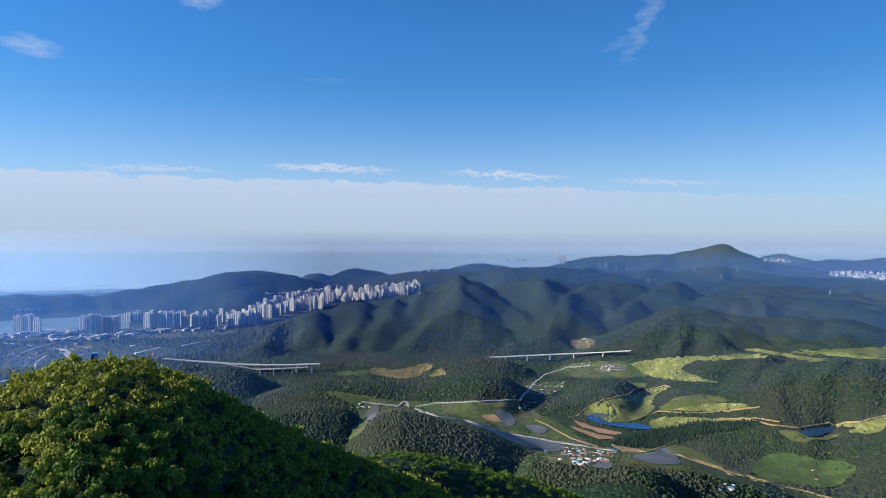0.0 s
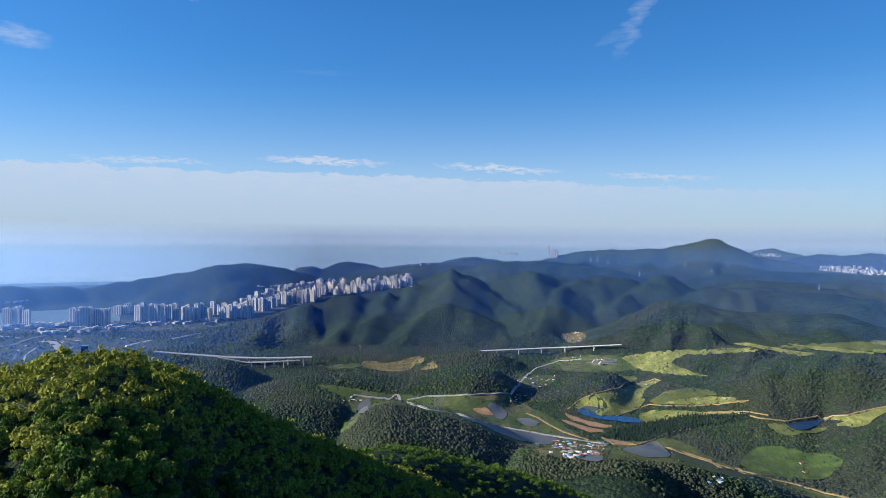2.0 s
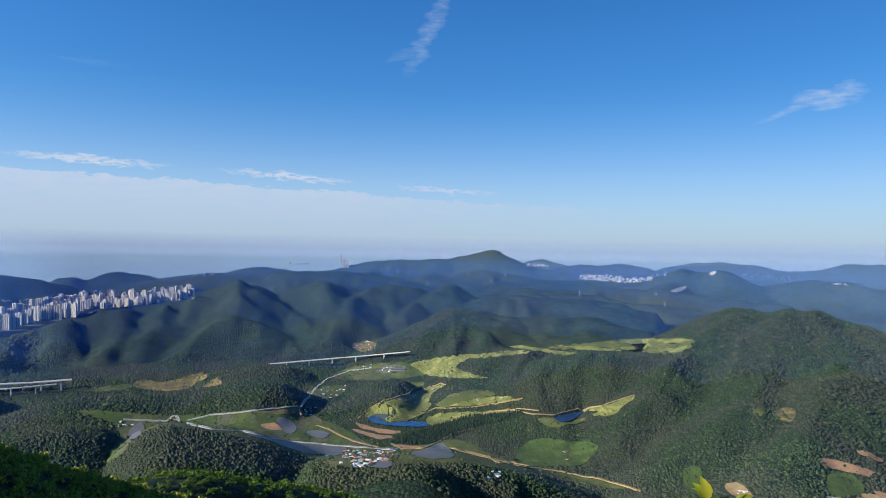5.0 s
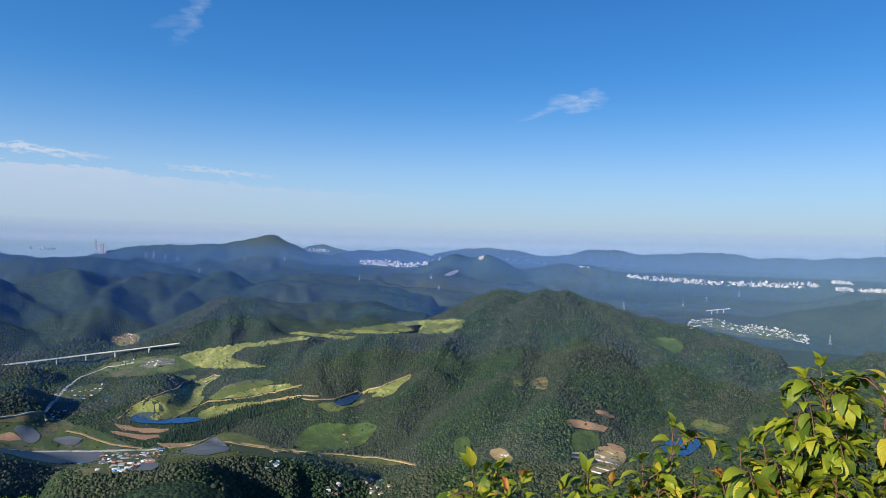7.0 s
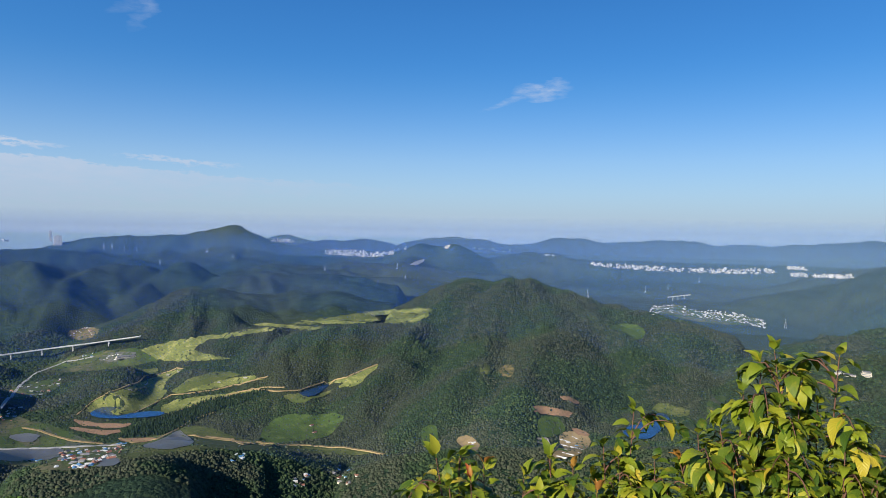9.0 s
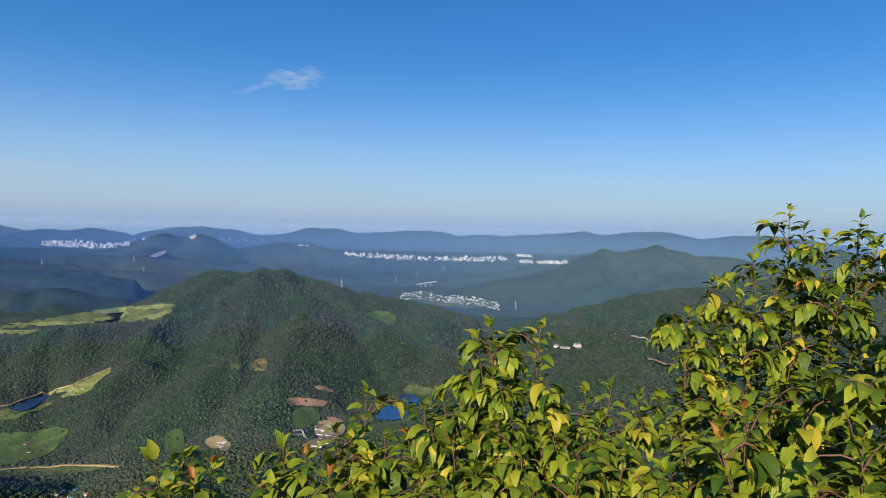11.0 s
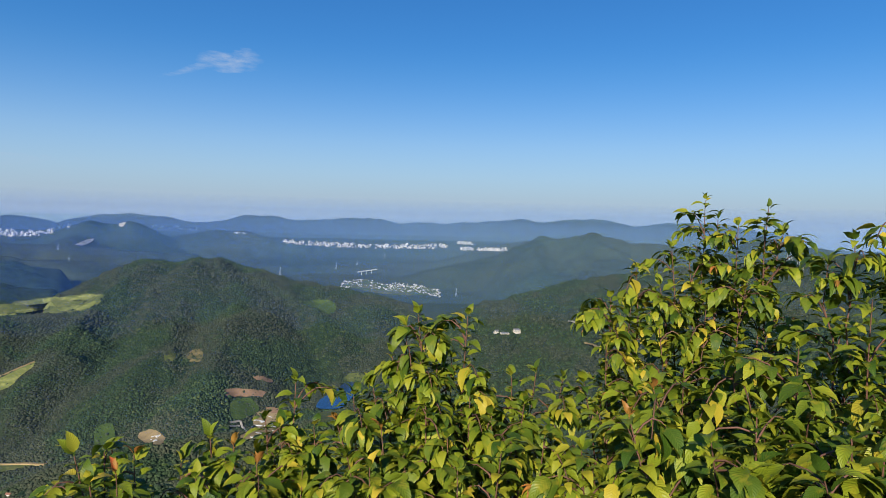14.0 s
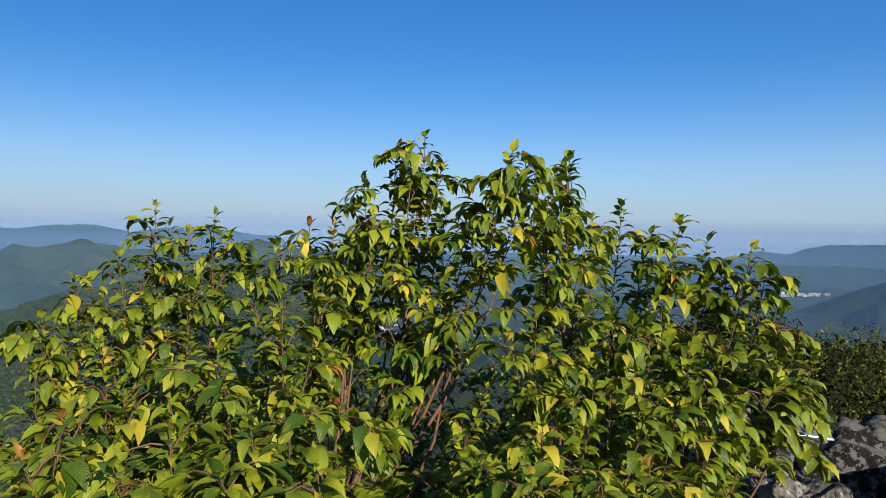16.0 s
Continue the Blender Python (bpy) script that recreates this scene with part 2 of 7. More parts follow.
def relief(bearing, d):
    """Height of the ground, eye level being 0, at true distance d."""
    left = smooth(2.0, -14.0, bearing)
    right = smooth(30.0, 48.0, bearing)
    floor = -478.0 + 48.0 * right
    floor = floor + left * smooth(2500, 4200, d) * (SEA + 8 + 478.0)
    away = smooth(4800, 9000, d) * (1 - left)
    floor = floor * (1 - away) + away * -d * 0.0345
    shore = smooth(8200, 9800, d) * smooth(26.0, 12.0, bearing)
    floor = floor * (1 - shore) + shore * (SEA - 150)
    bay = smooth(4700, 4850, d) * smooth(5750, 5600, d) * smooth(-25.0, -27.0, bearing)
    floor = floor - bay * 25
    floor = floor + (fbm(bearing * 0.9, np.log(d) * 14, 5) - 0.5) * 10 * smooth(300, 900, d)
    # the summit itself, with its level rocky top to the west
    about = np.where(bearing < -100, bearing + 360.0, bearing)
    brink = 1.2 + 7.0 * smooth(112.0, 132.0, about) * smooth(260.0, 215.0, about)
    summit = -1.62 - 0.56 * np.maximum(d - brink, 0) - 0.4 * smooth(0, 6, d - brink)
    layers = [floor, summit]
    for b, h, near, far, front, back, ravine, grain, round_off, rough, seed in RIDGES:
        inside = (bearing > b[0] - 6) & (bearing < b[-1] + 6)
        z = np.full(bearing.shape, -2000.0)
        bb, dd = bearing[inside], d[inside]
        t = np.clip((bb - b[0]) / (b[-1] - b[0]), 0, 1)
        D = near + (far - near) * t
        w = 0.16 if near > 2900 else 0.75
        e = sum(np.interp(bb + o * w, b, h) * (1.5 - abs(o)) for o in (-1, -0.5, 0.0, 0.5, 1)) / 4.5
        over = np.maximum(b[0] - bb, 0) + np.maximum(bb - b[-1], 0)
        crest = D * np.tan(np.radians(e)) - (3.2 if near < 600 else 0.0) - D * (over * 0.012 + over * over * 0.012)
        u, v = D * np.radians(bb), dd - D
        crest = crest + (fbm(u / (70 if near < 6000 else 170), v / 300, seed) - 0.5) * rough * (2 if near < 6000 else 9)
        fall = np.where(v < 0, front, back)
        s = np.sqrt(v * v + round_off * round_off) - round_off
        bend = (fbm(u / grain * 0.6, v / grain * 0.6, seed + 5, 2) - 0.5) * 1.4
        gully = np.abs(fbm(u / grain + bend, v / (grain * 1.9) + bend * 0.5, seed + 9, 4) - 0.5) * 2.4
        z[inside] = crest - fall * s + ravine * 1.5 * (0.2 - gully) * np.clip((s - 10) / 260, 0, 1) - ravine * 0.1 * np.clip(s / 300, 0, 1)
        layers.append(z)
    x, y = d * np.sin(np.radians(bearing)), d * np.cos(np.radians(bearing))
    for s in SPURS:
        P = s[0]
        inside = (x > P[:, 0].min() - 330) & (x < P[:, 0].max() + 330) & (y > P[:, 1].min() - 330) & (y < P[:, 1].max() + 330)
        if inside.any():
            z = np.full(bearing.shape, -2000.0)
            z[inside] = spur_height(x[inside], y[inside], *s)
            layers.append(z)
    stack = np.stack(layers)
    m = stack.max(axis=0)
    k = np.clip(d * 0.0035, 0.15, 8.0)
    land_z = m + k * np.log(np.exp(np.maximum((stack - m) / k, -40)).sum(axis=0))
    # ravines and ribs on all the hillsides, broader on the far ones
    steep = np.clip((land_z - floor - 25) / 110, 0, 1) * np.maximum(smooth(1900, 2400, d), smooth(34, 40, bearing) * smooth(1150, 1500, d))
    steep = np.maximum(steep, 0.6 * smooth(2900, 3500, d) * smooth(26, 34, bearing))
    far = smooth(4200, 5600, d)
    for scale, cut, seed in ((170.0, 17.0, 811), (75.0, 7.0, 823)):
        wide = scale * 2.6
        bx, by = (fbm(x / scale * 0.5, y / scale * 0.5, seed + 40, 2) - 0.5) * 1.3, (fbm(x / scale * 0.5, y / scale * 0.5, seed + 60, 2) - 0.5) * 1.3
        near_rib = np.abs(fbm(x / scale + bx, y / scale + by, seed, 3) - 0.44) * 4 - 0.5
        far_rib = np.abs(fbm(x / wide + bx, y / wide + by, seed + 7, 3) - 0.44) * 4 - 0.5
        land_z = land_z + steep * cut * (near_rib * (1 - far) + far_rib * far * 1.1)
    return land_z


# wooded hill beside the summit, and the spur below it
ridge([(-42.1, -12.02), (-38.64, -11.32), (-34.15, -10.64), (-32.06, -9.91), (-30.24, -9.25), (-28.35, -9.07), (-26.4, -9.35), (-23.96, -9.92), (-21.42, -10.99), (-19.24, -12.3), (-17, -13.8), (-12.82, -16.03), (-8.99, -17.7), (-5.07, -19.3), (-0.11, -21.28), (5.85, -24.44)], (185, 260), 0.16, 0.45, 6, 60, 14, 2.0)
ridge([(-12.81, -19.9), (-8.99, -18.59), (-6.55, -18.1), (-4.09, -17.89), (-1.61, -18.19), (1.87, -19.07), (5.82, -19.54), (9.73, -20.36), (13.55, -21.45), (17.71, -23.48)], (390, 480), 0.30, 0.45, 14, 80, 20, 3.0)
# low wooded hills in the valley
ridge([(-18.57, -15.1), (-16.54, -14.37), (-13.77, -13.86), (-10.93, -13.85), (-8.52, -14.31), (-7.05, -15.51), (-6.31, -17.57)], 1480, 0.43, 0.30, 22, 120, 70, 2.0)
ridge([(-8.99, -19.03), (-7.78, -16.71), (-6.07, -15.21), (-4.1, -14.55), (-2.12, -14.9), (0.86, -15.45), (3.34, -16.06), (6.06, -17.17), (8.26, -17.98), (9.97, -19.57)], 1270, 0.32, 0.28, 22, 120, 90, 2.0)
ridge([(7.3, -21.01), (11.17, -19.49), (13.53, -18.8), (15.86, -18.69), (17.68, -18.95), (19.92, -19.96)], 960, 0.29, 0.30, 14, 90, 60, 2.0)
ridge([(14.7, -19.22), (17.68, -18.18), (20.34, -18.32), (22.5, -18.89), (25.41, -19.61)], 1080, 0.26, 0.28, 14, 90, 60, 2.0)
ridge([(-21.42, -10.81), (-19.69, -10.34), (-17.91, -10.21), (-16.09, -10.85), (-14.71, -12.21)], 2250, 0.36, 0.3, 20, 150, 60, 2.0)
ridge([(-15.63, -12.84), (-13.77, -12.25), (-10.45, -11.73), (-7.06, -11.83), (-3.12, -12.26), (0.84, -11.5), (3.32, -11.09), (5.29, -11.44), (6.77, -12.44)], 2020, 0.32, 0.3, 22, 150, 60, 2.0)
ridge([(-1.15, -10.65), (0.83, -10.06), (3.31, -9.85), (5.78, -10.09), (7.25, -10.77)], 2420, 0.29, 0.3, 18, 150, 60, 2.0)
ridge([(8.73, -14.47), (10.65, -12.77), (12.08, -11.86), (13.5, -11.31), (14.8, -11.2), (15.8, -11.6), (16.8, -12.3), (18.2, -12.75)], 2080, 0.26, 0.25, 12, 120, 40, 1.5)
ridge([(17.64, -12.91), (18.98, -11.91), (20.73, -11.42), (22.87, -11.33), (24.54, -11.79)], 2050, 0.23, 0.25, 8, 120, 40, 1.5)
ridge([(15.84, -16.52), (18.11, -15.36), (20.75, -14.64), (23.31, -14.29), (25.78, -13.89)], 1760, 0.43, 0.25, 5, 120, 25, 1.0)
ridge([(18.97, -10.82), (19.85, -10.04), (21.58, -9.25), (23.86, -8.56), (26.26, -8.47), (28.3, -8.86), (29.26, -9.41)], 2330, 0.44, 0.3, 25, 150, 70, 2.0)
ridge([(25.08, -11.5), (26.22, -10), (28.09, -9.09), (30.96, -8.46), (33.87, -8.23), (36.33, -8.32), (38.57, -8.79), (39.83, -9.75)], 2080, 0.49, 0.3, 30, 150, 90, 2.0)
# the broad hill ahead, its long spur towards the golf course, and the slope beyond the lake
ridge([(36.81, -6.85), (39.02, -5.94), (40.74, -4.83), (42.22, -4.31), (43.46, -4.13), (45.19, -4.39), (46.67, -4.16), (48.38, -4.12), (49.85, -4.61), (51.55, -5.05), (53.47, -5.6), (55.36, -6.1), (57.68, -6.51), (59.94, -6.94), (62.58, -7.56), (65.13, -8.26)], (2500, 2300), 0.33, 0.3, 55, 230, 90, 3.0)
ridge([(19.52, -16.96), (22.61, -16.21), (25.35, -15.62), (28.16, -14.98), (31.02, -13.78), (34.42, -12.18), (37.86, -10.98), (41.33, -9.97), (44.8, -9.4)], (1530, 2150), 0.30, 0.32, 34, 170, 80, 2.5)
ridge([(32.02, -15.89), (35.92, -14.2), (39.87, -12.8), (43.82, -11.2), (46.76, -10.6), (49.71, -10.8), (52.64, -12.0), (56, -13.6), (58.81, -15.12), (62.42, -17.34)], (1720, 1800), 0.26, 0.2, 30, 160, 90, 2.0)
ridge([(53.21, -14.69), (54.6, -13.21), (56.9, -11.88), (59.16, -11.25), (60.95, -11.69)], 1900, 0.3, 0.3, 25, 150, 70, 2.0)
ridge([(7.74, -18.89), (9.9, -18.42), (12.54, -18.5), (15.74, -19.18), (18.68, -20.03), (20.87, -21.52)], 1000, 0.2, 0.3, 15, 90, 60, 2.0)
ridge([(15.33, -18.31), (19.53, -18.15), (23.54, -18.64), (27.26, -19.42), (32.09, -21.05)], 1130, 0.18, 0.3, 14, 90, 60, 2.0)
ridge([(32.59, -21.5), (37.02, -19.92), (42.01, -19.43), (46.98, -19.07), (51.88, -18.95), (56.6, -18.27), (61.12, -17.76), (67.45, -17.45), (73.17, -17.62)], (1050, 1120), 0.2, 0.35, 14, 90, 60, 2.0)
ridge([(58.93, -16.07), (62.85, -12.23), (66.27, -9.71), (70.18, -8.01), (73.55, -6.99), (76.38, -6.13), (79.6, -5.35), (82.72, -4.71), (86.96, -3.93), (90.94, -3.35), (95.35, -2.67), (101.24, -1.93)], (1900, 2700), 0.20, 0.3, 40, 240, 100, 3.0)
ridge([(68.63, -5.12), (71.53, -4.04), (73.9, -2.6), (75.77, -1.76), (77.64, -1.8), (79.92, -1.35), (81.72, -1.53), (83.49, -2.07), (86.89, -2.12), (90.92, -2.82)], 4100, 0.26, 0.3, 60, 300, 100, 4.0)
ridge([(77.23, -7), (82.11, -5.49), (87.88, -5.26), (93.21, -5), (100.32, -6.71)], 2400, 0.25, 0.3, 35, 240, 100, 3.0)
ridge([(90.05, -3.33), (92.27, -1.54), (93.41, -1.09), (94.8, -1.41), (96.91, -1.92), (101.24, -2.56), (108.14, -3.2)], 4300, 0.28, 0.3, 60, 300, 80, 4.0)
# the pointed mountain and the hills behind the golf course
ridge([(-20.13, -8.36), (-18.36, -7.65), (-16.1, -7.13), (-13.79, -6.48), (-10.95, -5.67), (-9.03, -4.97), (-7.82, -4.88), (-6.1, -5.29), (-4.14, -4.75), (-2.16, -4.16), (-0.68, -3.42), (0.8, -2.82), (1.55, -2.77), (3.28, -3.25), (4.76, -3.88), (5.99, -3.38), (7.7, -2.92), (9.15, -2.85), (11.08, -3.46), (12.03, -3.68), (13.44, -3.13), (14.38, -2.97), (15.76, -3.23), (17.59, -3.57), (18.92, -3.02), (19.81, -2.86), (21.12, -3.66), (23.67, -4.76)], (3350, 3900), 0.40, 0.4, 70, 200, 35, 6.0)
ridge([(12.06, -8.29), (14.4, -7.44), (16.7, -6.51), (18.05, -5.76), (19.82, -5.04), (21.13, -5.18), (22.83, -5.29), (24.5, -5.53), (26.91, -5.5), (28.85, -5.69), (30.72, -5.45), (32.17, -5.61), (34.19, -6.21), (36.56, -6.49)], (2950, 2850), 0.26, 0.3, 50, 260, 80, 4.0)
ridge([(19.68, -5), (22.63, -3.95), (25.57, -3.64), (28.49, -3.9), (31.35, -3.96), (34.16, -4.34), (36.9, -4.98)], 3700, 0.24, 0.3, 50, 260, 80, 4.0)
ridge([(19.16, -3.38), (21.87, -3.08), (24.09, -2.79), (27.02, -2.82), (29.92, -3.23), (32.27, -2.78), (34.6, -2.99), (38.64, -3.23), (42.91, -3.5), (46.9, -3.75)], 4800, 0.25, 0.3, 60, 300, 80, 4.0)
ridge([(53.93, -5.2), (57.17, -4.73), (59.88, -4.57), (63.36, -4.77), (66.26, -4.38), (69.01, -3.57), (71.98, -2.56), (75.06, -2)], 5200, 0.1, 0.2, 40, 300, 90, 4.0)
ridge([(55.31, -4.19), (58.06, -3.51), (60.73, -3.27), (63.32, -3.35), (66.22, -3.13), (68.61, -3.29), (70.53, -3.58)], 6600, 0.2, 0.3, 60, 350, 80, 5.0)
ridge([(51.55, -4.9), (53.44, -4.54), (55.33, -4.81), (58.08, -4.51), (60.33, -4.73), (62.94, -4.88)], 4900, 0.2, 0.3, 50, 300, 80, 4.0)
ridge([(62.54, -6.09), (65.05, -5.22), (67.47, -4.54), (69.79, -4.05), (72.01, -3.54), (75.08, -2.62)], (3900, 4600), 0.2, 0.3, 50, 300, 80, 4.0)
ridge([(31.39, -4.92), (33.82, -4.32), (36.27, -4.1), (38.75, -4.37), (41.24, -4.72)], 4300, 0.22, 0.3, 50, 300, 80, 4.0)
ridge([(21.55, -3.92), (24.07, -3.48), (26.5, -3.09), (29.22, -3.3), (31.79, -3.63), (34.17, -3.85)], 4300, 0.22, 0.3, 60, 300, 80, 4.0)
# far country
ridge([(-36.13, -4.21), (-34.14, -3.9), (-32.76, -3.7), (-30.97, -3.94), (-29.49, -3.9), (-28.35, -4.25), (-26.8, -3.95), (-24.38, -3.43), (-20.57, -3), (-19.26, -2.6), (-18.37, -2.33), (-16.56, -2.25), (-14.73, -2.31), (-12.38, -2.86), (-10.48, -3.4), (-8.06, -3.9)], (6400, 7000), 0.22, 0.3, 80, 500, 120, 5.0)
ridge([(-12.38, -3.05), (-11.67, -2.57), (-10.72, -2.38), (-9.76, -2.68), (-8.55, -2.24), (-7.58, -2.04), (-6.11, -2.24), (-4.64, -2.64), (-3.16, -2.54), (-2.17, -2.19), (-1.08, -2.43), (0.31, -2.82)], 9000, 0.2, 0.3, 60, 500, 100, 4.0)
ridge([(-0.68, -2.83), (0.8, -2.03), (2.29, -1.63), (3.27, -1.52), (4.75, -1.81), (6.23, -2), (8.18, -2.18)], 9200, 0.2, 0.3, 60, 500, 100, 4.0)
ridge([(2.29, -2.91), (4.26, -2.21), (6.23, -1.9), (8.66, -1.73), (10.59, -1.91), (12.5, -2.23), (15.3, -2.62), (17.13, -3.01), (18.93, -3.53)], 6200, 0.25, 0.3, 90, 400, 100, 5.0)
ridge([(8.67, -2.02), (10.59, -1.47), (12.96, -1.06), (15.06, -0.76), (15.75, -0.94), (18.91, -0.63), (21.31, -0.43), (22.2, -0.18), (22.9, 0.1), (23.3, 0.2), (23.7, 0.08), (24.2, -0.25), (25.28, -0.84), (27.28, -1.35), (29.2, -1.66), (31.06, -2.26), (33.2, -2.86)], 8600, 0.24, 0.3, 120, 600, 90, 5.0)
ridge([(30.86, -3.11), (34.13, -2.72), (36.41, -2.46), (37.74, -1.67), (38.83, -1.22), (40.35, -1.36), (41.83, -1.19), (42.88, -1.52), (44.11, -2.2), (44.72, -2.31), (46.49, -1.89), (48.4, -1.6), (50.24, -1.83), (52.97, -2.34), (55.67, -2.64)], 6300, 0.25, 0.3, 90, 450, 80, 5.0)
ridge([(25.68, -1.09), (26.14, -0.75), (27.53, -0.59), (29.19, -1), (30.39, -1.37)], 17000, 0.2, 0.3, 60, 700, 100, 3.0)
ridge([(27.55, -1.79), (28.48, -1.3), (30.38, -0.93), (32.31, -1), (33.77, -0.78), (36.22, -1.09), (37.46, -1.52), (39.7, -2.12)], 11500, 0.2, 0.3, 90, 700, 100, 4.0)
ridge([(36.23, -1.68), (37.46, -1.12), (39.43, -0.74), (41.91, -0.55), (44.63, -0.8), (46.36, -1.16), (48.08, -1.47)], 15500, 0.2, 0.3, 90, 800, 100, 4.0)
ridge([(45.14, -1.78), (46.85, -1.25), (48.56, -0.97), (50.48, -0.44), (52.4, -0.5), (54.77, -0.79), (57.53, -0.69), (59.77, -0.45), (62.61, -0.71), (63.25, -0.88), (65.34, -0.74), (68.15, -0.71), (70.81, -0.55), (73.52, -0.32), (75.01, -0.36)], 11000, 0.22, 0.3, 110, 700, 100, 6.0)
ridge([(70.46, -0.64), (73.35, -0.38), (76.2, -0.4), (78.96, -0.05), (81.23, -0.18), (83.66, -0.58), (86.4, -0.19), (88.45, -0.18), (91.59, -0.44), (95.28, -0.91)], 10800, 0.22, 0.3, 110, 700, 100, 6.0)
ridge([(128.27, -3.15), (132.97, -1.88), (135.2, -1.27), (136.98, -1.48), (138.87, -0.85), (141.06, -0.54), (143.44, -0.56), (145.82, -0.77), (149.5, -1.41)], 9000, 0.22, 0.3, 110, 600, 100, 5.0)
ridge([(136.75, -6.75), (139.01, -5.28), (141.18, -4.2), (143.52, -3.3), (147.73, -1.87)], 4200, 0.22, 0.3, 60, 350, 100, 4.0)

# spurs on the flanks: the pointed mountain, the wooded hills by the fairways, the broad hill
for line in ([(1.45, -2.67), (1.4, -4.05), (1.16, -5.53), (-1.16, -7.01), (-2.69, -8.47)], [(1.16, -5.58), (2.8, -6.16), (4.09, -6.78), (5.52, -7.78), (6.36, -8.59)], [(2.94, -3.45), (4.47, -4.37), (5.95, -5.29), (7.47, -6.19), (8.21, -7.39)],
             [(-1.57, -4.02), (-2.26, -5.05), (-2.9, -5.89), (-4.77, -7.2), (-6.09, -8.45)], [(-7.18, -4.94), (-7.08, -6.06), (-7.47, -7.22), (-8.53, -8.46)], [(-10.95, -5.72), (-11.14, -6.92), (-11.9, -8.1)], [(8.33, -2.81), (9.26, -4.55), (8.93, -5.97), (8.21, -7.29)],
             [(12.93, -3.33), (11.27, -3.94), (10.56, -5.02), (9.65, -6.49), (9.08, -7.61)], [(-4.14, -4.85), (-4.43, -6.03), (-5.51, -7)], [(18.04, -3.56), (16.69, -4.53), (15.32, -5.61)], [(-14.72, -6.84), (-14.81, -7.78), (-15.41, -8.56)]):
    spur(line, 42, 0.62, 2500, 18.0, 9.0)
for line in ([(19.82, -5.13), (18.94, -6.1), (17.61, -7.31)], [(24.5, -5.53), (23.68, -6.56), (22.85, -7.73)], [(28.85, -5.69), (28.09, -6.73), (27.71, -7.71)], [(31.81, -5.64), (31.46, -6.58), (31.1, -7.44)]):
    spur(line, 22, 0.45, 2500)
for line in ([(31.47, -8.45), (29.79, -10.12), (29.31, -11.59), (29.13, -12.89)], [(33.21, -8.61), (32.55, -10.51), (32.03, -12.11)], [(27.8, -9.72), (27.07, -11.11), (27.55, -12.67)], [(23.86, -8.64), (22.78, -9.66), (22.53, -10.56)], [(26.26, -8.56), (25.75, -9.6), (25.15, -10.69)]):
    spur(line, 16, 0.6, 1300, 10)
for line in ([(48.43, -4.16), (49.63, -5.84), (50.88, -7.25), (52.12, -9.12), (53.61, -11.41)], [(46.67, -4.31), (45.73, -6.45), (45.18, -8.9), (44.34, -11.35), (41.9, -13.79), (38.95, -16.18)], [(43.21, -4.29), (41.26, -6.05), (39.55, -7.56), (37.84, -9.53), (34.42, -11.94)],
             [(51.55, -5.09), (54.45, -7.1), (56.82, -8.86), (58.7, -11.05)], [(50.88, -7.25), (48.76, -10.23), (48.08, -13.12), (46.91, -15.98)], [(36.87, -11.08), (34.93, -13.37), (33.97, -15.23)], [(60.84, -7.67), (61.79, -10.34), (62.3, -12.99)]):
    spur(line, 34, 0.58, 1250, 14, 6.0)
for line in ([(38.83, -1.27), (38.19, -2.31), (37.09, -3.05)], [(41.83, -1.23), (42.47, -2.17), (42.07, -3.09)], [(23.34, -0), (22.47, -0.92), (20.89, -1.86)], [(23.34, -0), (24.47, -1.21), (25.29, -2.01)], [(18.91, -0.68), (18.25, -1.58), (17.13, -2.4)], [(13.43, -1.06), (12.73, -1.84), (11.55, -2.53)]):
    spur(line, 30, 0.4, 4000, 30)


def ground(bearing, d):
    """World place of the ground at one bearing and true distance."""
    b, r = np.atleast_1d(np.asarray(bearing, float)), np.atleast_1d(np.asarray(d, float))
    b, r = np.broadcast_arrays(b, r)
    return np.stack(place(b, r, relief(b.copy(), r.copy())), axis=-1)


def mesh_from(name, verts, faces, smooth_shade=True):
    """A mesh from arrays of places and of faces with one number of corners."""
    me = bpy.data.meshes.new(name)
    n, c = faces.shape
    me.vertices.add(len(verts))
    me.vertices.foreach_set("co", np.asarray(verts, np.float32).ravel())
    me.loops.add(n * c)
    me.loops.foreach_set("vertex_index", faces.astype(np.int32).ravel())
    me.polygons.add(n)
    me.polygons.foreach_set("loop_start", np.arange(0, n * c, c, dtype=np.int32))
    me.polygons.foreach_set("use_smooth", np.full(n, smooth_shade))
    me.update(calc_edges=True)
    return me


def sheet(name, bearings, dists, height):
    B, Dm = np.meshgrid(bearings, dists, indexing="ij")
    z = height(B, Dm)
    x, y, zz = place(B, Dm, z)
    nb, nd = B.shape
    i = np.arange(nb * nd).reshape(nb, nd)
    f = np.stack([i[:-1, :-1], i[1:, :-1], i[1:, 1:], i[:-1, 1:]], axis=-1)[:, :, ::-1].reshape(-1, 4)
    return mesh_from(name, np.stack([x, y, zz], -1).reshape(-1, 3), f)


def geom(a, b, step):
    return np.exp(np.arange(math.log(a), math.log(b), step))


BEARINGS = np.concatenate([np.arange(-180, -64, 4.0), np.arange(-64, 150, 0.25), np.arange(150, 180.1, 3.0)])
DISTS = np.concatenate([[0.05, 0.5], geom(1.0, 60, 0.07), geom(60, 900, 0.036), geom(900, 4500, 0.0092), geom(4500, 20000, 0.019), geom(20000, 45000, 0.05), [45000]])
GRID = relief(*np.meshgrid(BEARINGS, DISTS, indexing="ij"))
SLOPE = GRID / DISTS[None, :]


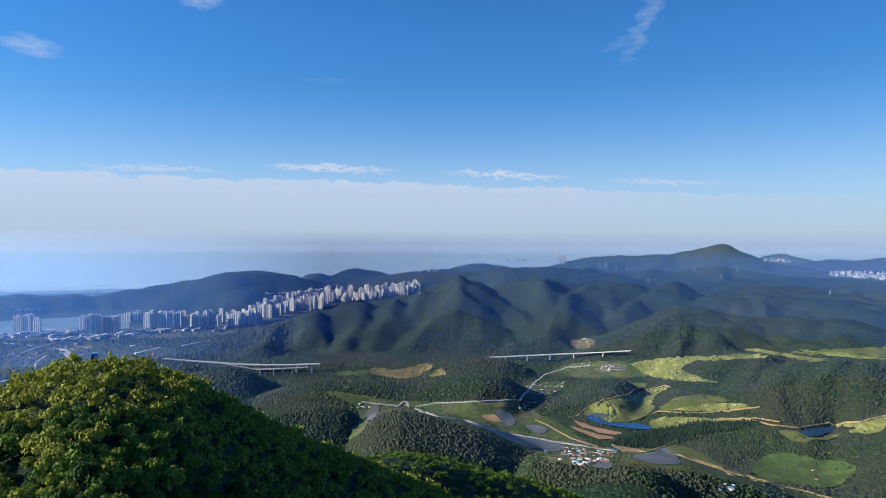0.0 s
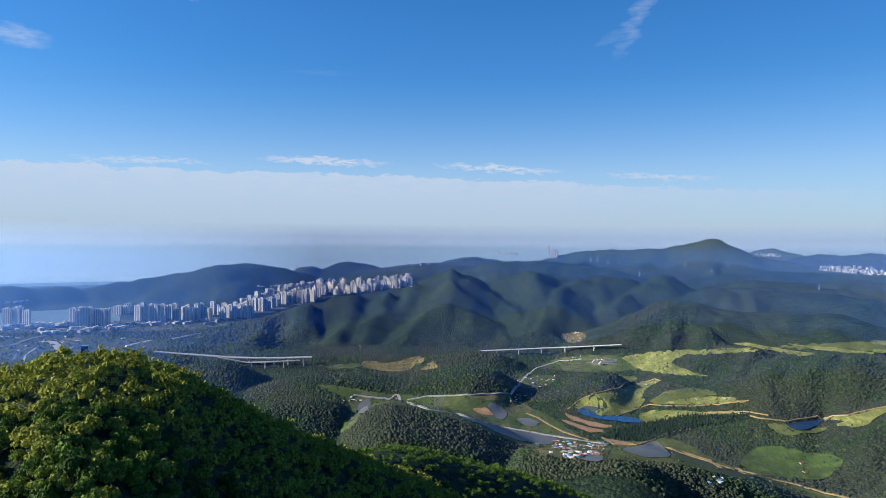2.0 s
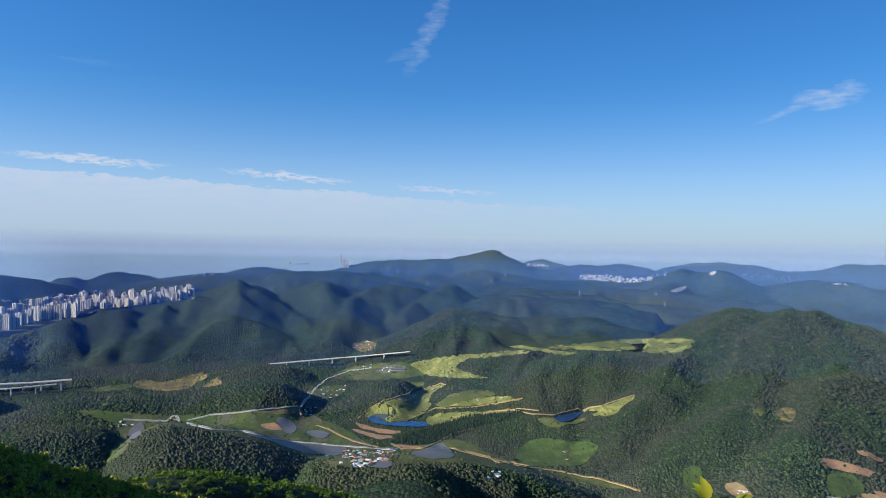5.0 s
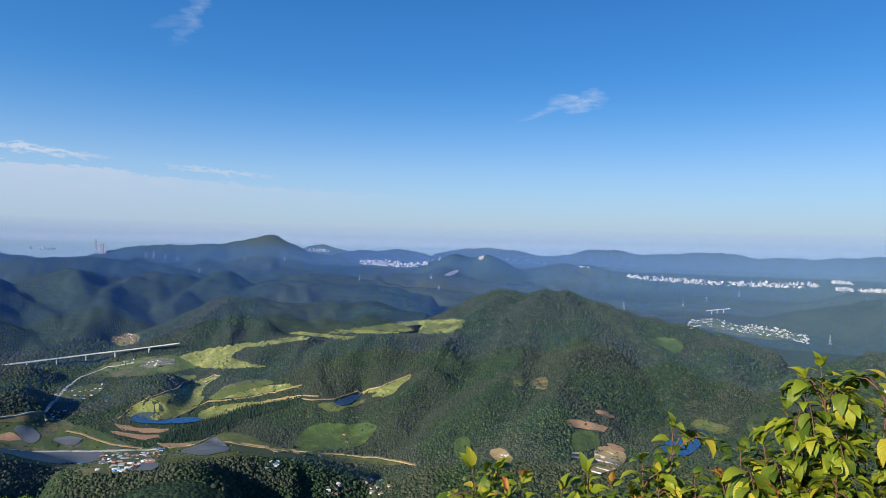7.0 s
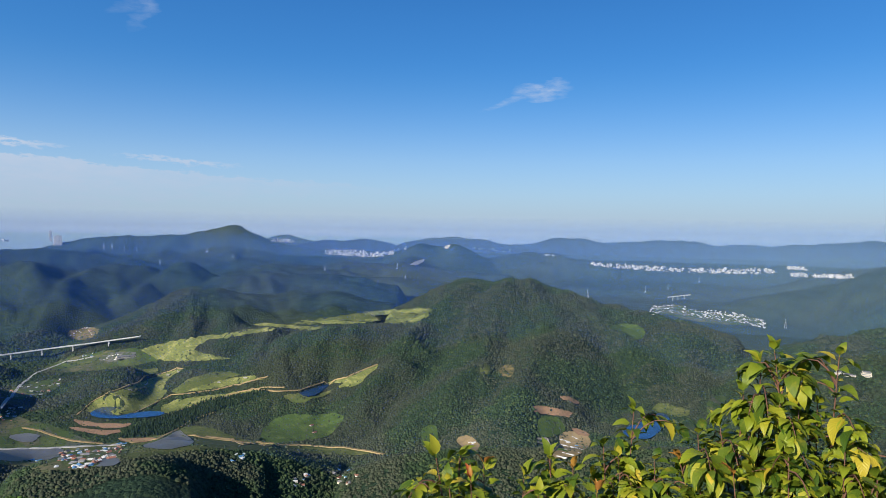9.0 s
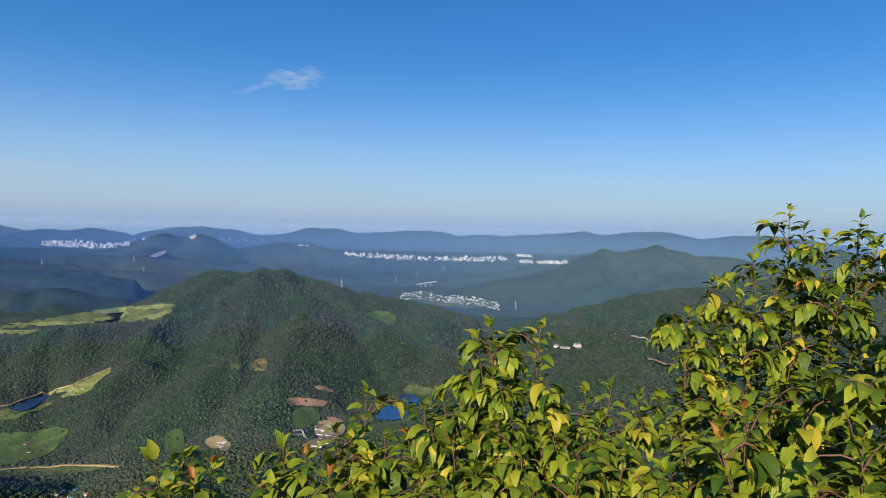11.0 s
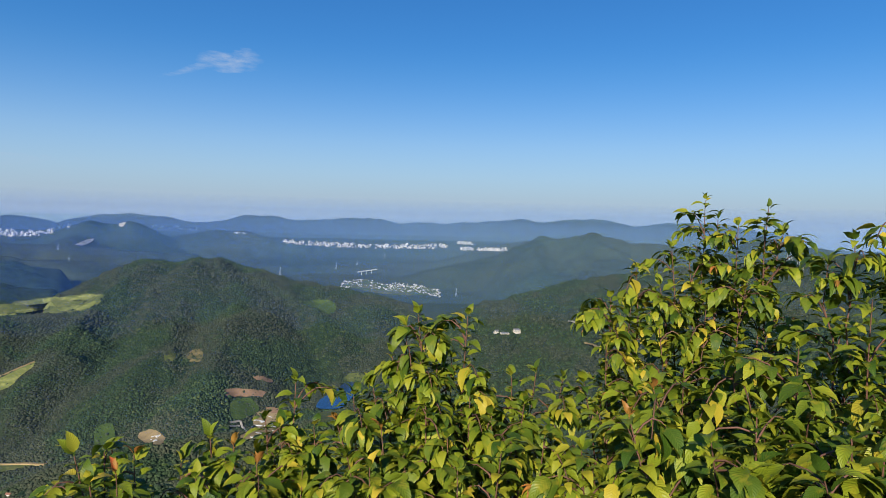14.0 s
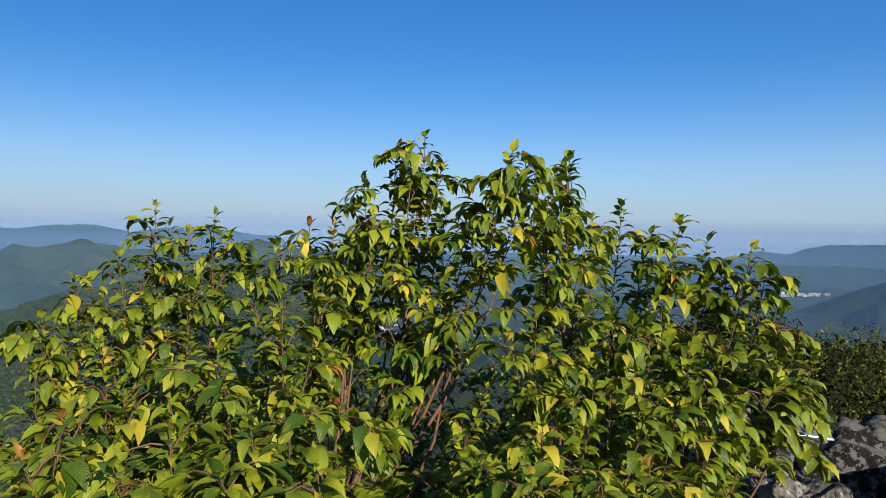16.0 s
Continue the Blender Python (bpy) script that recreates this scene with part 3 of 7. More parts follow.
def site(bearing, height, start=60.0):
    """True distance at which a sight line from the summit meets the ground."""
    i = int(np.clip(np.searchsorted(BEARINGS, bearing) - 1, 0, len(BEARINGS) - 2))
    t = (bearing - BEARINGS[i]) / (BEARINGS[i + 1] - BEARINGS[i])
    over = SLOPE[i] * (1 - t) + SLOPE[i + 1] * t - math.tan(radians(height))
    hit = np.nonzero((over >= 0) & (DISTS > start))[0]
    if not len(hit):
        return 30000.0
    k = int(hit[0])
    if over[k - 1] >= 0:
        return float(DISTS[k])
    u = over[k - 1] / (over[k - 1] - over[k])
    return float(DISTS[k - 1] * (1 - u) + DISTS[k] * u)


def rounded(points, times=2):
    for _ in range(times):
        out = []
        for (a, b), (c, d) in zip(points, points[1:] + points[:1]):
            out += [(a * 0.75 + c * 0.25, b * 0.75 + d * 0.25), (a * 0.25 + c * 0.75, b * 0.25 + d * 0.75)]
        points = out
    return points


def within(poly, x, y):
    px, py = np.array([p[0] for p in poly]), np.array([p[1] for p in poly])
    qx, qy = np.roll(px, -1), np.roll(py, -1)
    hit = np.zeros(np.shape(x), bool)
    for a, b, c, d in zip(px, py, qx, qy):
        if b != d:
            hit ^= ((b > y) != (d > y)) & (x < (c - a) * (y - b) / (d - b) + a)
    return hit


def basin(outline, times=2, share=50):
    """A level bed for standing water, dug into the land; gives its shore as bearings and distances, and its level."""
    line = rounded(outline, times)
    level = float(np.percentile([site(b, h, 930.0) * math.tan(radians(h)) for b, h in line], share))
    shore = [(b, level / math.tan(radians(h))) for b, h in line]
    mb, md = sum(p[0] for p in shore) / len(shore), sum(p[1] for p in shore) / len(shore)
    B, Dm = np.meshgrid(BEARINGS, DISTS, indexing="ij")

    def grown(f):
        return within([(mb + (b - mb) * f, md + (d - md) * f) for b, d in shore], B, Dm)

    bed, banks = grown(1.12), grown(3.0)
    for _ in range(30):
        GRID[bed] = level - 1.2
        soft = sum(np.roll(np.roll(GRID, p, 0), q, 1) for p in (-1, 0, 1) for q in (-1, 0, 1)) / 9
        GRID[banks] = soft[banks]
    GRID[bed] = level - 1.2
    return shore, level


POOLS = [basin([(12.42, -14.47), (12.99, -14.17), (13.6, -14.04), (14.35, -14.13), (14.72, -14.33), (13.98, -14.65), (14.44, -14.84), (15.56, -14.77), (16.75, -14.72), (17.52, -14.84), (17.97, -14.98), (17.57, -15.14), (16.61, -15.18), (15.47, -15.13), (14.45, -15.07), (13.32, -14.92), (12.75, -14.73)]),
         basin([(28.63, -14.04), (29.34, -13.83), (30.06, -13.62), (30.78, -13.35), (31.41, -13.32), (30.79, -13.78), (30.07, -14.22), (29.35, -14.38), (28.87, -14.28)], 1, 45),
         basin([(56.57, -16.81), (56.83, -16.21), (57.46, -15.79), (58.37, -15.39), (59.03, -14.75), (59.93, -14.7), (60.38, -14.97), (60.48, -15.31), (59.96, -15.76), (59.53, -16.29), (58.86, -16.85), (57.86, -16.91)], 1)]
SLOPE = GRID / DISTS[None, :]
BROW = np.maximum.accumulate(np.where(DISTS[None, :] < 40, -9.0, SLOPE), axis=1)


def lie(b, d):
    """Height of the built ground between the points of its sheet."""
    i = np.clip(np.searchsorted(BEARINGS, b) - 1, 0, len(BEARINGS) - 2)
    k = np.clip(np.searchsorted(DISTS, d) - 1, 0, len(DISTS) - 2)
    t, u = (b - BEARINGS[i]) / (BEARINGS[i + 1] - BEARINGS[i]), (d - DISTS[k]) / (DISTS[k + 1] - DISTS[k])
    return (GRID[i, k] * (1 - t) + GRID[i + 1, k] * t) * (1 - u) + (GRID[i, k + 1] * (1 - t) + GRID[i + 1, k + 1] * t) * u


def in_sight(b, d, z, tall):
    """Whether something so tall shows over the brows before it."""
    i = np.clip(np.searchsorted(BEARINGS, b), 0, len(BEARINGS) - 1)
    k = np.clip(np.searchsorted(DISTS, d * 0.985) - 1, 0, len(DISTS) - 1)
    return BROW[i, k] < (z + tall) / d


land = new("ground", sheet("ground", BEARINGS, DISTS, lambda b, d: GRID))
land.data.materials.append(M_FOREST)
tagged(land, "wooded mountains and valley floor round the summit", "ground", kind="structure")
sea = new("water", sheet("water", np.arange(-64, 40, 1.0), np.concatenate([geom(4500, 9000, 0.03), [9000]]), lambda b, d: np.full(b.shape, SEA)))
sea.data.materials.append(M_WATER)
tagged(sea, "pale blue calm sea under morning haze", "sea", kind="structure")
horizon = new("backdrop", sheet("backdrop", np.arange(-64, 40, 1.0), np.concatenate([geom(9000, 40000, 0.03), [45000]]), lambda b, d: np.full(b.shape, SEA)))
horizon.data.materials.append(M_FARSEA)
tagged(horizon, "glowing pale open sea fading into the horizon", "sea", kind="structure")




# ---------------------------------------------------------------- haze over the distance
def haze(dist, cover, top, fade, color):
    """One reach of haze, put into a tinted see-through upright sheet that thins out over its upper edge (heights in
    degrees).
    """
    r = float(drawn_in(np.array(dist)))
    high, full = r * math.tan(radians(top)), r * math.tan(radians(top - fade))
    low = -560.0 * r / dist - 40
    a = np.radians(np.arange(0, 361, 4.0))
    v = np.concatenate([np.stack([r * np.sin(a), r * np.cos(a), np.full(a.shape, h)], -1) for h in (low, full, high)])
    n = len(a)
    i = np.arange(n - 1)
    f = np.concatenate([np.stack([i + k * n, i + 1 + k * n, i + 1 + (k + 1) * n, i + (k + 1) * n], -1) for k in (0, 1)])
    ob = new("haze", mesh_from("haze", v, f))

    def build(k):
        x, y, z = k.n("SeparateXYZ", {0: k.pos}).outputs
        # the painted haze is denser and greyer over the western valleys than over the coast
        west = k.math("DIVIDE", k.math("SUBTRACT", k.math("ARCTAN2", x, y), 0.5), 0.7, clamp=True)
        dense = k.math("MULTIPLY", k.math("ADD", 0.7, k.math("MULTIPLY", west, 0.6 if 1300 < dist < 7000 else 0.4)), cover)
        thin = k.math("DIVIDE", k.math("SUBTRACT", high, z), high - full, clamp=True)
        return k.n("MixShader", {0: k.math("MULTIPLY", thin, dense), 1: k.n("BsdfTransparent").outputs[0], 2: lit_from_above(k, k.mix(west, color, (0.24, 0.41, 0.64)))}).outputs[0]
    ob.data.materials.append(material("haze_sheet", build))
    tagged(ob, "see-through blue sheet painted as morning haze over the distant valleys", "haze", kind="structure")


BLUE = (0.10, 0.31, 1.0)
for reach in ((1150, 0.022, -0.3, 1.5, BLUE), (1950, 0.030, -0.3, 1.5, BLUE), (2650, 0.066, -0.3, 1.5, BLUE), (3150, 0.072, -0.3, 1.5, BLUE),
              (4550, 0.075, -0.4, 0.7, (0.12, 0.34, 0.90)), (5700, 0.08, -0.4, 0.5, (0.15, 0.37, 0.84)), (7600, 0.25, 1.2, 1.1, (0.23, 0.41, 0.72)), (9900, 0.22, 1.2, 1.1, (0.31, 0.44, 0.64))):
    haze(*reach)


# ---------------------------------------------------------------- fields, golf course, water, roads
def turf(name, a, b, c, tuft):
    """Grassland: broad patches, mown or grazed streaks, and darker tufts."""
    def build(k):
        broad = k.noise(k.pos, 0.026, 6.0, 0.7)
        streak = k.noise(k.n("VectorMath", {0: k.pos, 1: (0.16, 0.045, 0.1)}, operation="MULTIPLY").outputs[0], 1.0, 4.0, 0.65)
        col = k.ramp(broad, (0.36, a), (0.5, b), (0.64, c))
        col = k.mix(k.ramp(streak, (0.44, 0.75), (0.58, 0.0)), col, a)
        spots = k.n("TexVoronoi", {"Vector": k.pos, "Scale": 0.16, "Randomness": 1.0}, feature="F1")
        dots = k.math("MULTIPLY", k.ramp(spots.outputs["Distance"], (0.12, 1.0), (0.3, 0.0)), k.ramp(spots.outputs["Color"], (1 - tuft, 0.0), (1 - tuft + 0.02, 0.85)))
        col = k.mix(dots, col, (0.03, 0.05, 0.015))
        return bsdf(k, col, 0.9, 0.0, (streak, 0.7, 0.8), 0.15)
    return material(name, build)


def plots(name, width, tone=1.0, built=False):
    """Small fields side by side, each with its own crop, parted by dark banks."""
    def build(k):
        v = k.n("VectorMath", {0: k.pos, 1: (1.0, 0.55, 0.3)}, operation="MULTIPLY").outputs[0]
        cell = k.n("TexVoronoi", {"Vector": v, "Scale": 1.0 / width, "Randomness": 0.75}, feature="F1", distance="CHEBYCHEV")
        edge = k.n("TexVoronoi", {"Vector": v, "Scale": 1.0 / width, "Randomness": 0.75}, feature="DISTANCE_TO_EDGE")
        col = k.ramp(cell.outputs["Color"], (0.1, (0.05, 0.085, 0.022)), (0.3, (0.085, 0.13, 0.03)), (0.5, (0.13, 0.15, 0.05)), (0.65, (0.20, 0.16, 0.09)), (0.8, (0.11, 0.11, 0.10)), (0.95, (0.07, 0.12, 0.03)))
        col = k.mix(k.ramp(k.noise(k.pos, 0.11, 5.0, 0.65), (0.4, 0.6), (0.62, 0.0)), col, (0.045, 0.065, 0.022))
        col = k.mix(1.0, col, (tone, tone, tone), "MULTIPLY")
        col = k.mix(0.35, col, (0.03, 0.055, 0.022))
        if built:
            col = k.mix(k.ramp(k.noise(k.pos, 0.09, 3.0), (0.42, 0.75), (0.58, 0.25)), col, (0.15, 0.15, 0.145))
        col = k.mix(k.ramp(edge.outputs["Distance"], (0.02, 0.75), (0.07, 0.0)), col, (0.05, 0.07, 0.025))
        return bsdf(k, col, 0.9, 0.0, (k.noise(k.pos, 0.3, 4.0), 0.7, 0.8), 0.15)
    return material(name, build)


M_GRASS = turf("fairway_grass", (0.100, 0.120, 0.036), (0.190, 0.205, 0.060), (0.290, 0.275, 0.105), 0.25)
M_FIELD = plots("valley_plots", 34.0)
M_PLAIN = plots("plain_plots", 60.0, 0.5)
M_STRIPPED = turf("stripped_hillside", (0.09, 0.085, 0.035), (0.17, 0.135, 0.06), (0.25, 0.185, 0.09), 0.45)
M_ASPHALT = plain("motorway_asphalt", (0.10, 0.105, 0.115), 0.85, 0, 0.1, 0.2, 0.05, 0.3)
M_PASTURE = turf("pasture_green", (0.042, 0.072, 0.020), (0.066, 0.104, 0.028), (0.098, 0.130, 0.038), 0.6)
M_ROUGH = turf("rough_grass", (0.06, 0.08, 0.025), (0.095, 0.11, 0.035), (0.14, 0.14, 0.055), 0.35)
M_CLAY = plain("bare_clay", (0.26, 0.16, 0.095), 0.9, 0, 0.12, 0.35, 0.5, 0.2)
M_TAN = plain("dry_earth", (0.27, 0.20, 0.10), 0.9, 0, 0.07, 0.4, 0.5, 0.2)
M_PADDY = plain("flooded_paddy", (0.105, 0.108, 0.105), 0.45, 0, 0.03, 0.25, 0.05, 0.5)
M_POND = plain("pond_water", (0.012, 0.045, 0.12), 0.12, 0, 0.05, 0.2, 0.1, 0.5)
M_ROAD = plain("concrete_road", (0.30, 0.30, 0.29), 0.85, 0, 0.1, 0.2, 0.05, 0.3)
M_URBAN = plots("built_up_ground", 24.0, 0.55, True)
M_QUARRY = plain("pale_rock_cut", (0.31, 0.29, 0.26), 0.9, 0, 0.05, 0.25, 0.5, 0.2)
CLEARED = []


TREES_IN = {"field": 0.10, "meadow": 0.20, "golf course": 0.08, "clearing": 0.65, "earth bank": 0.12, "farmland": 0.45, "town ground": 0.5, "village ground": 0.10}


def patch(name, outline, mat, label, category, lift=1.2, level=False, spacing=14.0, kind="structure", curves=2):
    """Ground cover laid over the land: its corners as bearing and height seen from the summit."""
    sights = [(b, site(b, h, 930.0)) for b, h in rounded(rounded(outline, curves), 1)]
    mid = float(np.median([d for _, d in sights]))
    line = [(b, min(max(d, mid * 0.72), mid * 1.38)) for b, d in sights]
    jag = mid * 0.0035
    line = [(q + math.degrees(jag / mid) * noise.noise((q * 3, r * 0.02, 1)) , r + 1.6 * jag * noise.noise((q * 3, r * 0.02, 7)) + 0.7 * jag * noise.noise((q * 9, r * 0.06, 3))) for q, r in line]
    CLEARED.append((line, TREES_IN.get(category, 0.0)))
    flat = [Vector((d * math.sin(radians(b)), d * math.cos(radians(b)))) for b, d in line]
    xs, ys = [p.x for p in flat], [p.y for p in flat]
    step = max(spacing, math.sqrt((max(xs) - min(xs)) * (max(ys) - min(ys))) / 60)
    gx, gy = np.meshgrid(np.arange(min(xs), max(xs), step), np.arange(min(ys), max(ys), step))
    keep = within([tuple(p) for p in flat], gx, gy)
    inner = [Vector((a, b)) for a, b in zip(gx[keep], gy[keep])]
    n = len(flat)
    from mathutils.geometry import delaunay_2d_cdt
    vs, _, fs, *_ = delaunay_2d_cdt(flat + inner, [(i, (i + 1) % n) for i in range(n)], [], 1, 1e-4)
    x, y = np.array([p.x for p in vs]), np.array([p.y for p in vs])
    b, d = np.degrees(np.arctan2(x, y)), np.hypot(x, y)
    z = lie(b, d)
    if level:
        z = np.full(z.shape, np.percentile(z, 60))
    z = z + lift
    wx, wy, wz = place(b, d, z)
    me = mesh_from(name, np.stack([wx, wy, wz], -1), np.array([list(f) for f in fs if len(f) == 3]), not level)
    bm = bmesh.new()
    bm.from_mesh(me)
    bmesh.ops.recalc_face_normals(bm, faces=bm.faces)
    if sum(f.normal.z for f in bm.faces) < 0:
        bmesh.ops.reverse_faces(bm, faces=bm.faces)
    bm.to_mesh(me)
    bm.free()
    me.materials.append(mat)
    return tagged(new(name, me), label, category, kind=kind)


def ribbon(name, line, width, mat, label, lift=1.6, kind="structure", clear=True):
    """A road laid over the land along a line of bearings and heights."""
    pts = []
    for (b0, h0), (b1, h1) in zip(line, line[1:] + line[-1:]):
        for t in ((0, 0.33, 0.67) if (b0, h0) != line[-1] else (0,)):
            b = b0 + (b1 - b0) * t
            d = site(b, h0 + (h1 - h0) * t, 930.0)
            pts.append(Vector((d * math.sin(radians(b)), d * math.cos(radians(b)))))
    fine = []
    for i in range(len(pts) - 1):
        p0, p1, p2, p3 = pts[max(i - 1, 0)], pts[i], pts[i + 1], pts[min(i + 2, len(pts) - 1)]
        for s in range(5):
            t = s / 5
            fine.append(0.5 * ((2 * p1) + (p2 - p0) * t + (2 * p0 - 5 * p1 + 4 * p2 - p3) * t * t + (3 * p1 - p0 - 3 * p2 + p3) * t ** 3))
    fine.append(pts[-1])
    row = []
    for i, p in enumerate(fine):
        t = (fine[min(i + 1, len(fine) - 1)] - fine[max(i - 1, 0)]).normalized()
        nrm = Vector((-t.y, t.x)) * width / 2
        row += [p + nrm, p - nrm]
    x, y = np.array([p.x for p in row]), np.array([p.y for p in row])
    b, d = np.degrees(np.arctan2(x, y)), np.hypot(x, y)
    z = lie(b, d).reshape(-1, 2)
    z[:] = z.max(axis=1, keepdims=True)
    if width >= 14:
        run = np.pad(z[:, 0], 8, mode="edge")
        z[:] = np.maximum(np.convolve(run, np.ones(17) / 17, "valid"), z[:, 0] - 2.0)[:, None]
    z = z.ravel() + lift
    top = np.stack(place(b, d, z), -1)
    low = np.stack(place(b, d, z - (5.0 if width >= 14 else 3.0)), -1)
    n = len(row)
    i = np.arange(0, n - 2, 2)
    f = np.concatenate([np.stack([i, i + 1, i + 3, i + 2], -1), np.stack([i, i + 2, i + 2 + n, i + n], -1), np.stack([i + 1, i + 1 + n, i + 3 + n, i + 3], -1)])
    ob = new(name, mesh_from(name, np.concatenate([top, low]), f, False))
    ob.data.materials.append(mat)
    if clear:
        CLEARED.append(([(float(q), float(r)) for q, r in zip(np.concatenate([b[::2], b[1::2][::-1]]), np.concatenate([d[::2], d[1::2][::-1]]))], 0.0))
    return tagged(ob, label, "road", kind=kind)


FL = "valley floor of small green and brown fields"
patch("pavement", [(-34.14, -6.55), (-29.12, -6.75), (-24.37, -6.71), (-18.36, -6.82), (-10.95, -5.62), (-4.14, -4.11), (-1.77, -3.62), (-2.41, -4.31), (-9.03, -5.07), (-14.72, -6.7), (-18.81, -7.77), (-24.78, -7.57), (-29.12, -7.39), (-34.14, -7.19)], M_URBAN, "built-up ground of the coastal town", "town ground", 2.5, spacing=40)
patch("field", [(-34.14, -7.44), (-29.12, -7.48), (-24.78, -8.1), (-21.43, -8.52), (-22.7, -9.21), (-26.79, -9.41), (-30.61, -9.72), (-34.15, -10.56)], M_PLAIN, "fields and verges round the motorway junction", "farmland", 2.0, spacing=30)
patch("field", [(-10.93, -12.37), (-8.03, -12.79), (-4.11, -13.57), (0.85, -13.58), (5.79, -13.31), (8.73, -14.47), (11.14, -15.59), (12.81, -16.74), (15.38, -16.87), (13.53, -18.45), (9.96, -18.52), (8.26, -17.67), (5.32, -16.79), (2.84, -15.88), (0.36, -15.17), (-2.62, -14.52), (-4.6, -14.22), (-6.32, -14.93), (-7.05, -16.1), (-8.12, -16.7), (-8.41, -16.33), (-7.05, -14.91), (-7.79, -13.68), (-9.49, -12.98)], M_FIELD, FL, "field", 1.0)
patch("field", [(14.92, -17.03), (19.45, -15.98), (21.63, -16.4), (24.17, -17.68), (27, -17.96), (25.4, -18.49), (23.34, -18.28), (20.78, -17.98), (16.77, -18.18), (14.46, -18.16)], M_ROUGH, FL, "field", 1.0)
patch("field", [(18.66, -16.45), (20.83, -16.2), (22.62, -17.44), (25.37, -18.07), (30.11, -18.32), (34.02, -18.76), (36.51, -19.15), (32.07, -19.2), (27.25, -18.58), (23.54, -18.25), (20.4, -17.68)], M_ROUGH, FL, "field", 1.0)
patch("field", [(8.71, -10.96), (11.59, -9.92), (15.8, -9.73), (17.63, -10.09), (17.63, -10.91), (13.49, -11.33), (10.64, -11.27)], M_FIELD, "scrubby field beside the clubhouse", "field", 1.0)
GF = "sunlit yellow-green golf fairway with smooth mown turf"
patch("fairway", [(12.09, -14.08), (13.41, -13.27), (16.09, -12.42), (18.71, -11.61), (19.29, -11.66), (18.18, -12.28), (17.69, -12.99), (18.1, -13.5), (16.88, -14.26), (15.56, -14.72), (14.21, -14.81), (12.47, -14.42)], M_GRASS, GF, "golf course", 1.6)
patch("fairway", [(17.43, -14.58), (18.01, -14.18), (20.36, -13.84), (22.51, -13.85), (24.55, -13.51), (25.08, -13.67), (22.68, -14.1), (21.1, -14.17), (19.66, -14.74), (18.2, -15.05), (17.61, -14.92)], M_GRASS, GF, "golf course", 1.8)
patch("fairway", [(19.3, -13.49), (20.35, -13.14), (21.78, -12.75), (24.38, -12.41), (25.4, -12.65), (25.77, -12.7), (23.55, -13.1), (21.09, -13.42)], M_GRASS, GF, "golf course", 1.8)
patch("rough", [(18.19, -13.49), (18.98, -12.8), (20.35, -12.21), (22.83, -11.91), (23.88, -12.38), (21.78, -12.75), (20.35, -13.14), (19.3, -13.58)], M_ROUGH, "rough grass terrace between the fairways", "golf course", 1.4)
patch("fairway", [(15.89, -9.86), (17.94, -9.43), (20.72, -9.03), (22.09, -8.94), (21.11, -9.46), (19.76, -10.05), (21.51, -10.73), (23.25, -10.9), (21.51, -11.04), (19.94, -11.07), (18.17, -10.97), (16.72, -10.42)], M_GRASS, GF, "golf course", 1.6)
patch("fairway", [(27.15, -8.51), (29.99, -8.21), (32.89, -7.99), (36.33, -8.27), (38.81, -8.25), (40.18, -7.15), (37.8, -6.99), (34.35, -7.16), (31.43, -7.69), (28.08, -8.14)], M_ROUGH, "rough grass terraces along the upper golf course", "golf course", 1.6)
patch("fairway", [(20.57, -9.34), (22.56, -8.86), (25.75, -8.48), (27.15, -8.65), (24.37, -9.01), (22.56, -9.32)], M_GRASS, GF, "golf course", 1.6)
patch("fairway", [(24.2, -8.21), (26.23, -8.19), (28.2, -8.38), (30.76, -8.57), (29.73, -8.84), (28.2, -8.72), (26.23, -8.5)], M_GRASS, GF, "golf course", 2.4, curves=0)
patch("fairway", [(28.19, -7.95), (30.09, -8.01), (31.92, -8.05), (34.22, -8.07), (34.23, -8.31), (31.92, -8.34), (30.09, -8.3)], M_GRASS, GF, "golf course", 2.4, curves=0)
patch("fairway", [(34.2, -7.31), (36.48, -7.05), (38.7, -6.96), (39.92, -7.02), (39.36, -7.33), (36.93, -7.44), (34.21, -7.59)], M_GRASS, GF, "golf course", 2.4, curves=0)
patch("fairway", [(34.21, -7.83), (36.49, -7.84), (38.27, -7.82), (39.66, -7.5), (38.72, -8.2), (36.5, -8.16), (34.22, -8.16)], M_GRASS, GF, "golf course", 2.4, curves=0)
patch("fairway", [(30.15, -13.43), (31.5, -13.04), (32.96, -12.74), (34.18, -12.23), (35.5, -11.66), (35.12, -12.23), (34.34, -12.8), (33.95, -13.31), (32.73, -13.72), (31.71, -13.61), (32.58, -13.2), (31.41, -13.32)], M_GRASS, GF, "golf course", 1.8, curves=0)
patch("rough", [(27.21, -14.21), (27.92, -14.06), (28.68, -14.04), (29.25, -14.38), (29.88, -14.31), (31.51, -13.79), (31.04, -14.34), (29.35, -14.71), (27.93, -14.79)], M_ROUGH, "grassy bank round the dark pond", "golf course", 1.8, curves=0)
ribbon("road", [(22.6, -13.89), (24.87, -13.56), (26.74, -13.83), (28.63, -13.81), (30.06, -13.43), (32.47, -12.87), (34.18, -12.18), (35.31, -11.76)], 4, M_TAN, "pale cart path along the fairways", 2.6, clear=False)
patch("rough", [(15.68, -11.54), (16.6, -11.3), (17.55, -11.51), (16.83, -11.97), (15.69, -12.04)], M_ROUGH, "small green field beside the fairways", "field", 1.6, curves=0)
patch("rough", [(33.86, -7.6), (36.81, -7), (40.18, -6.86), (39.79, -7.36), (36.82, -7.68)], M_ROUGH, "rough grass terrace between the fairways", "golf course", 2.2)
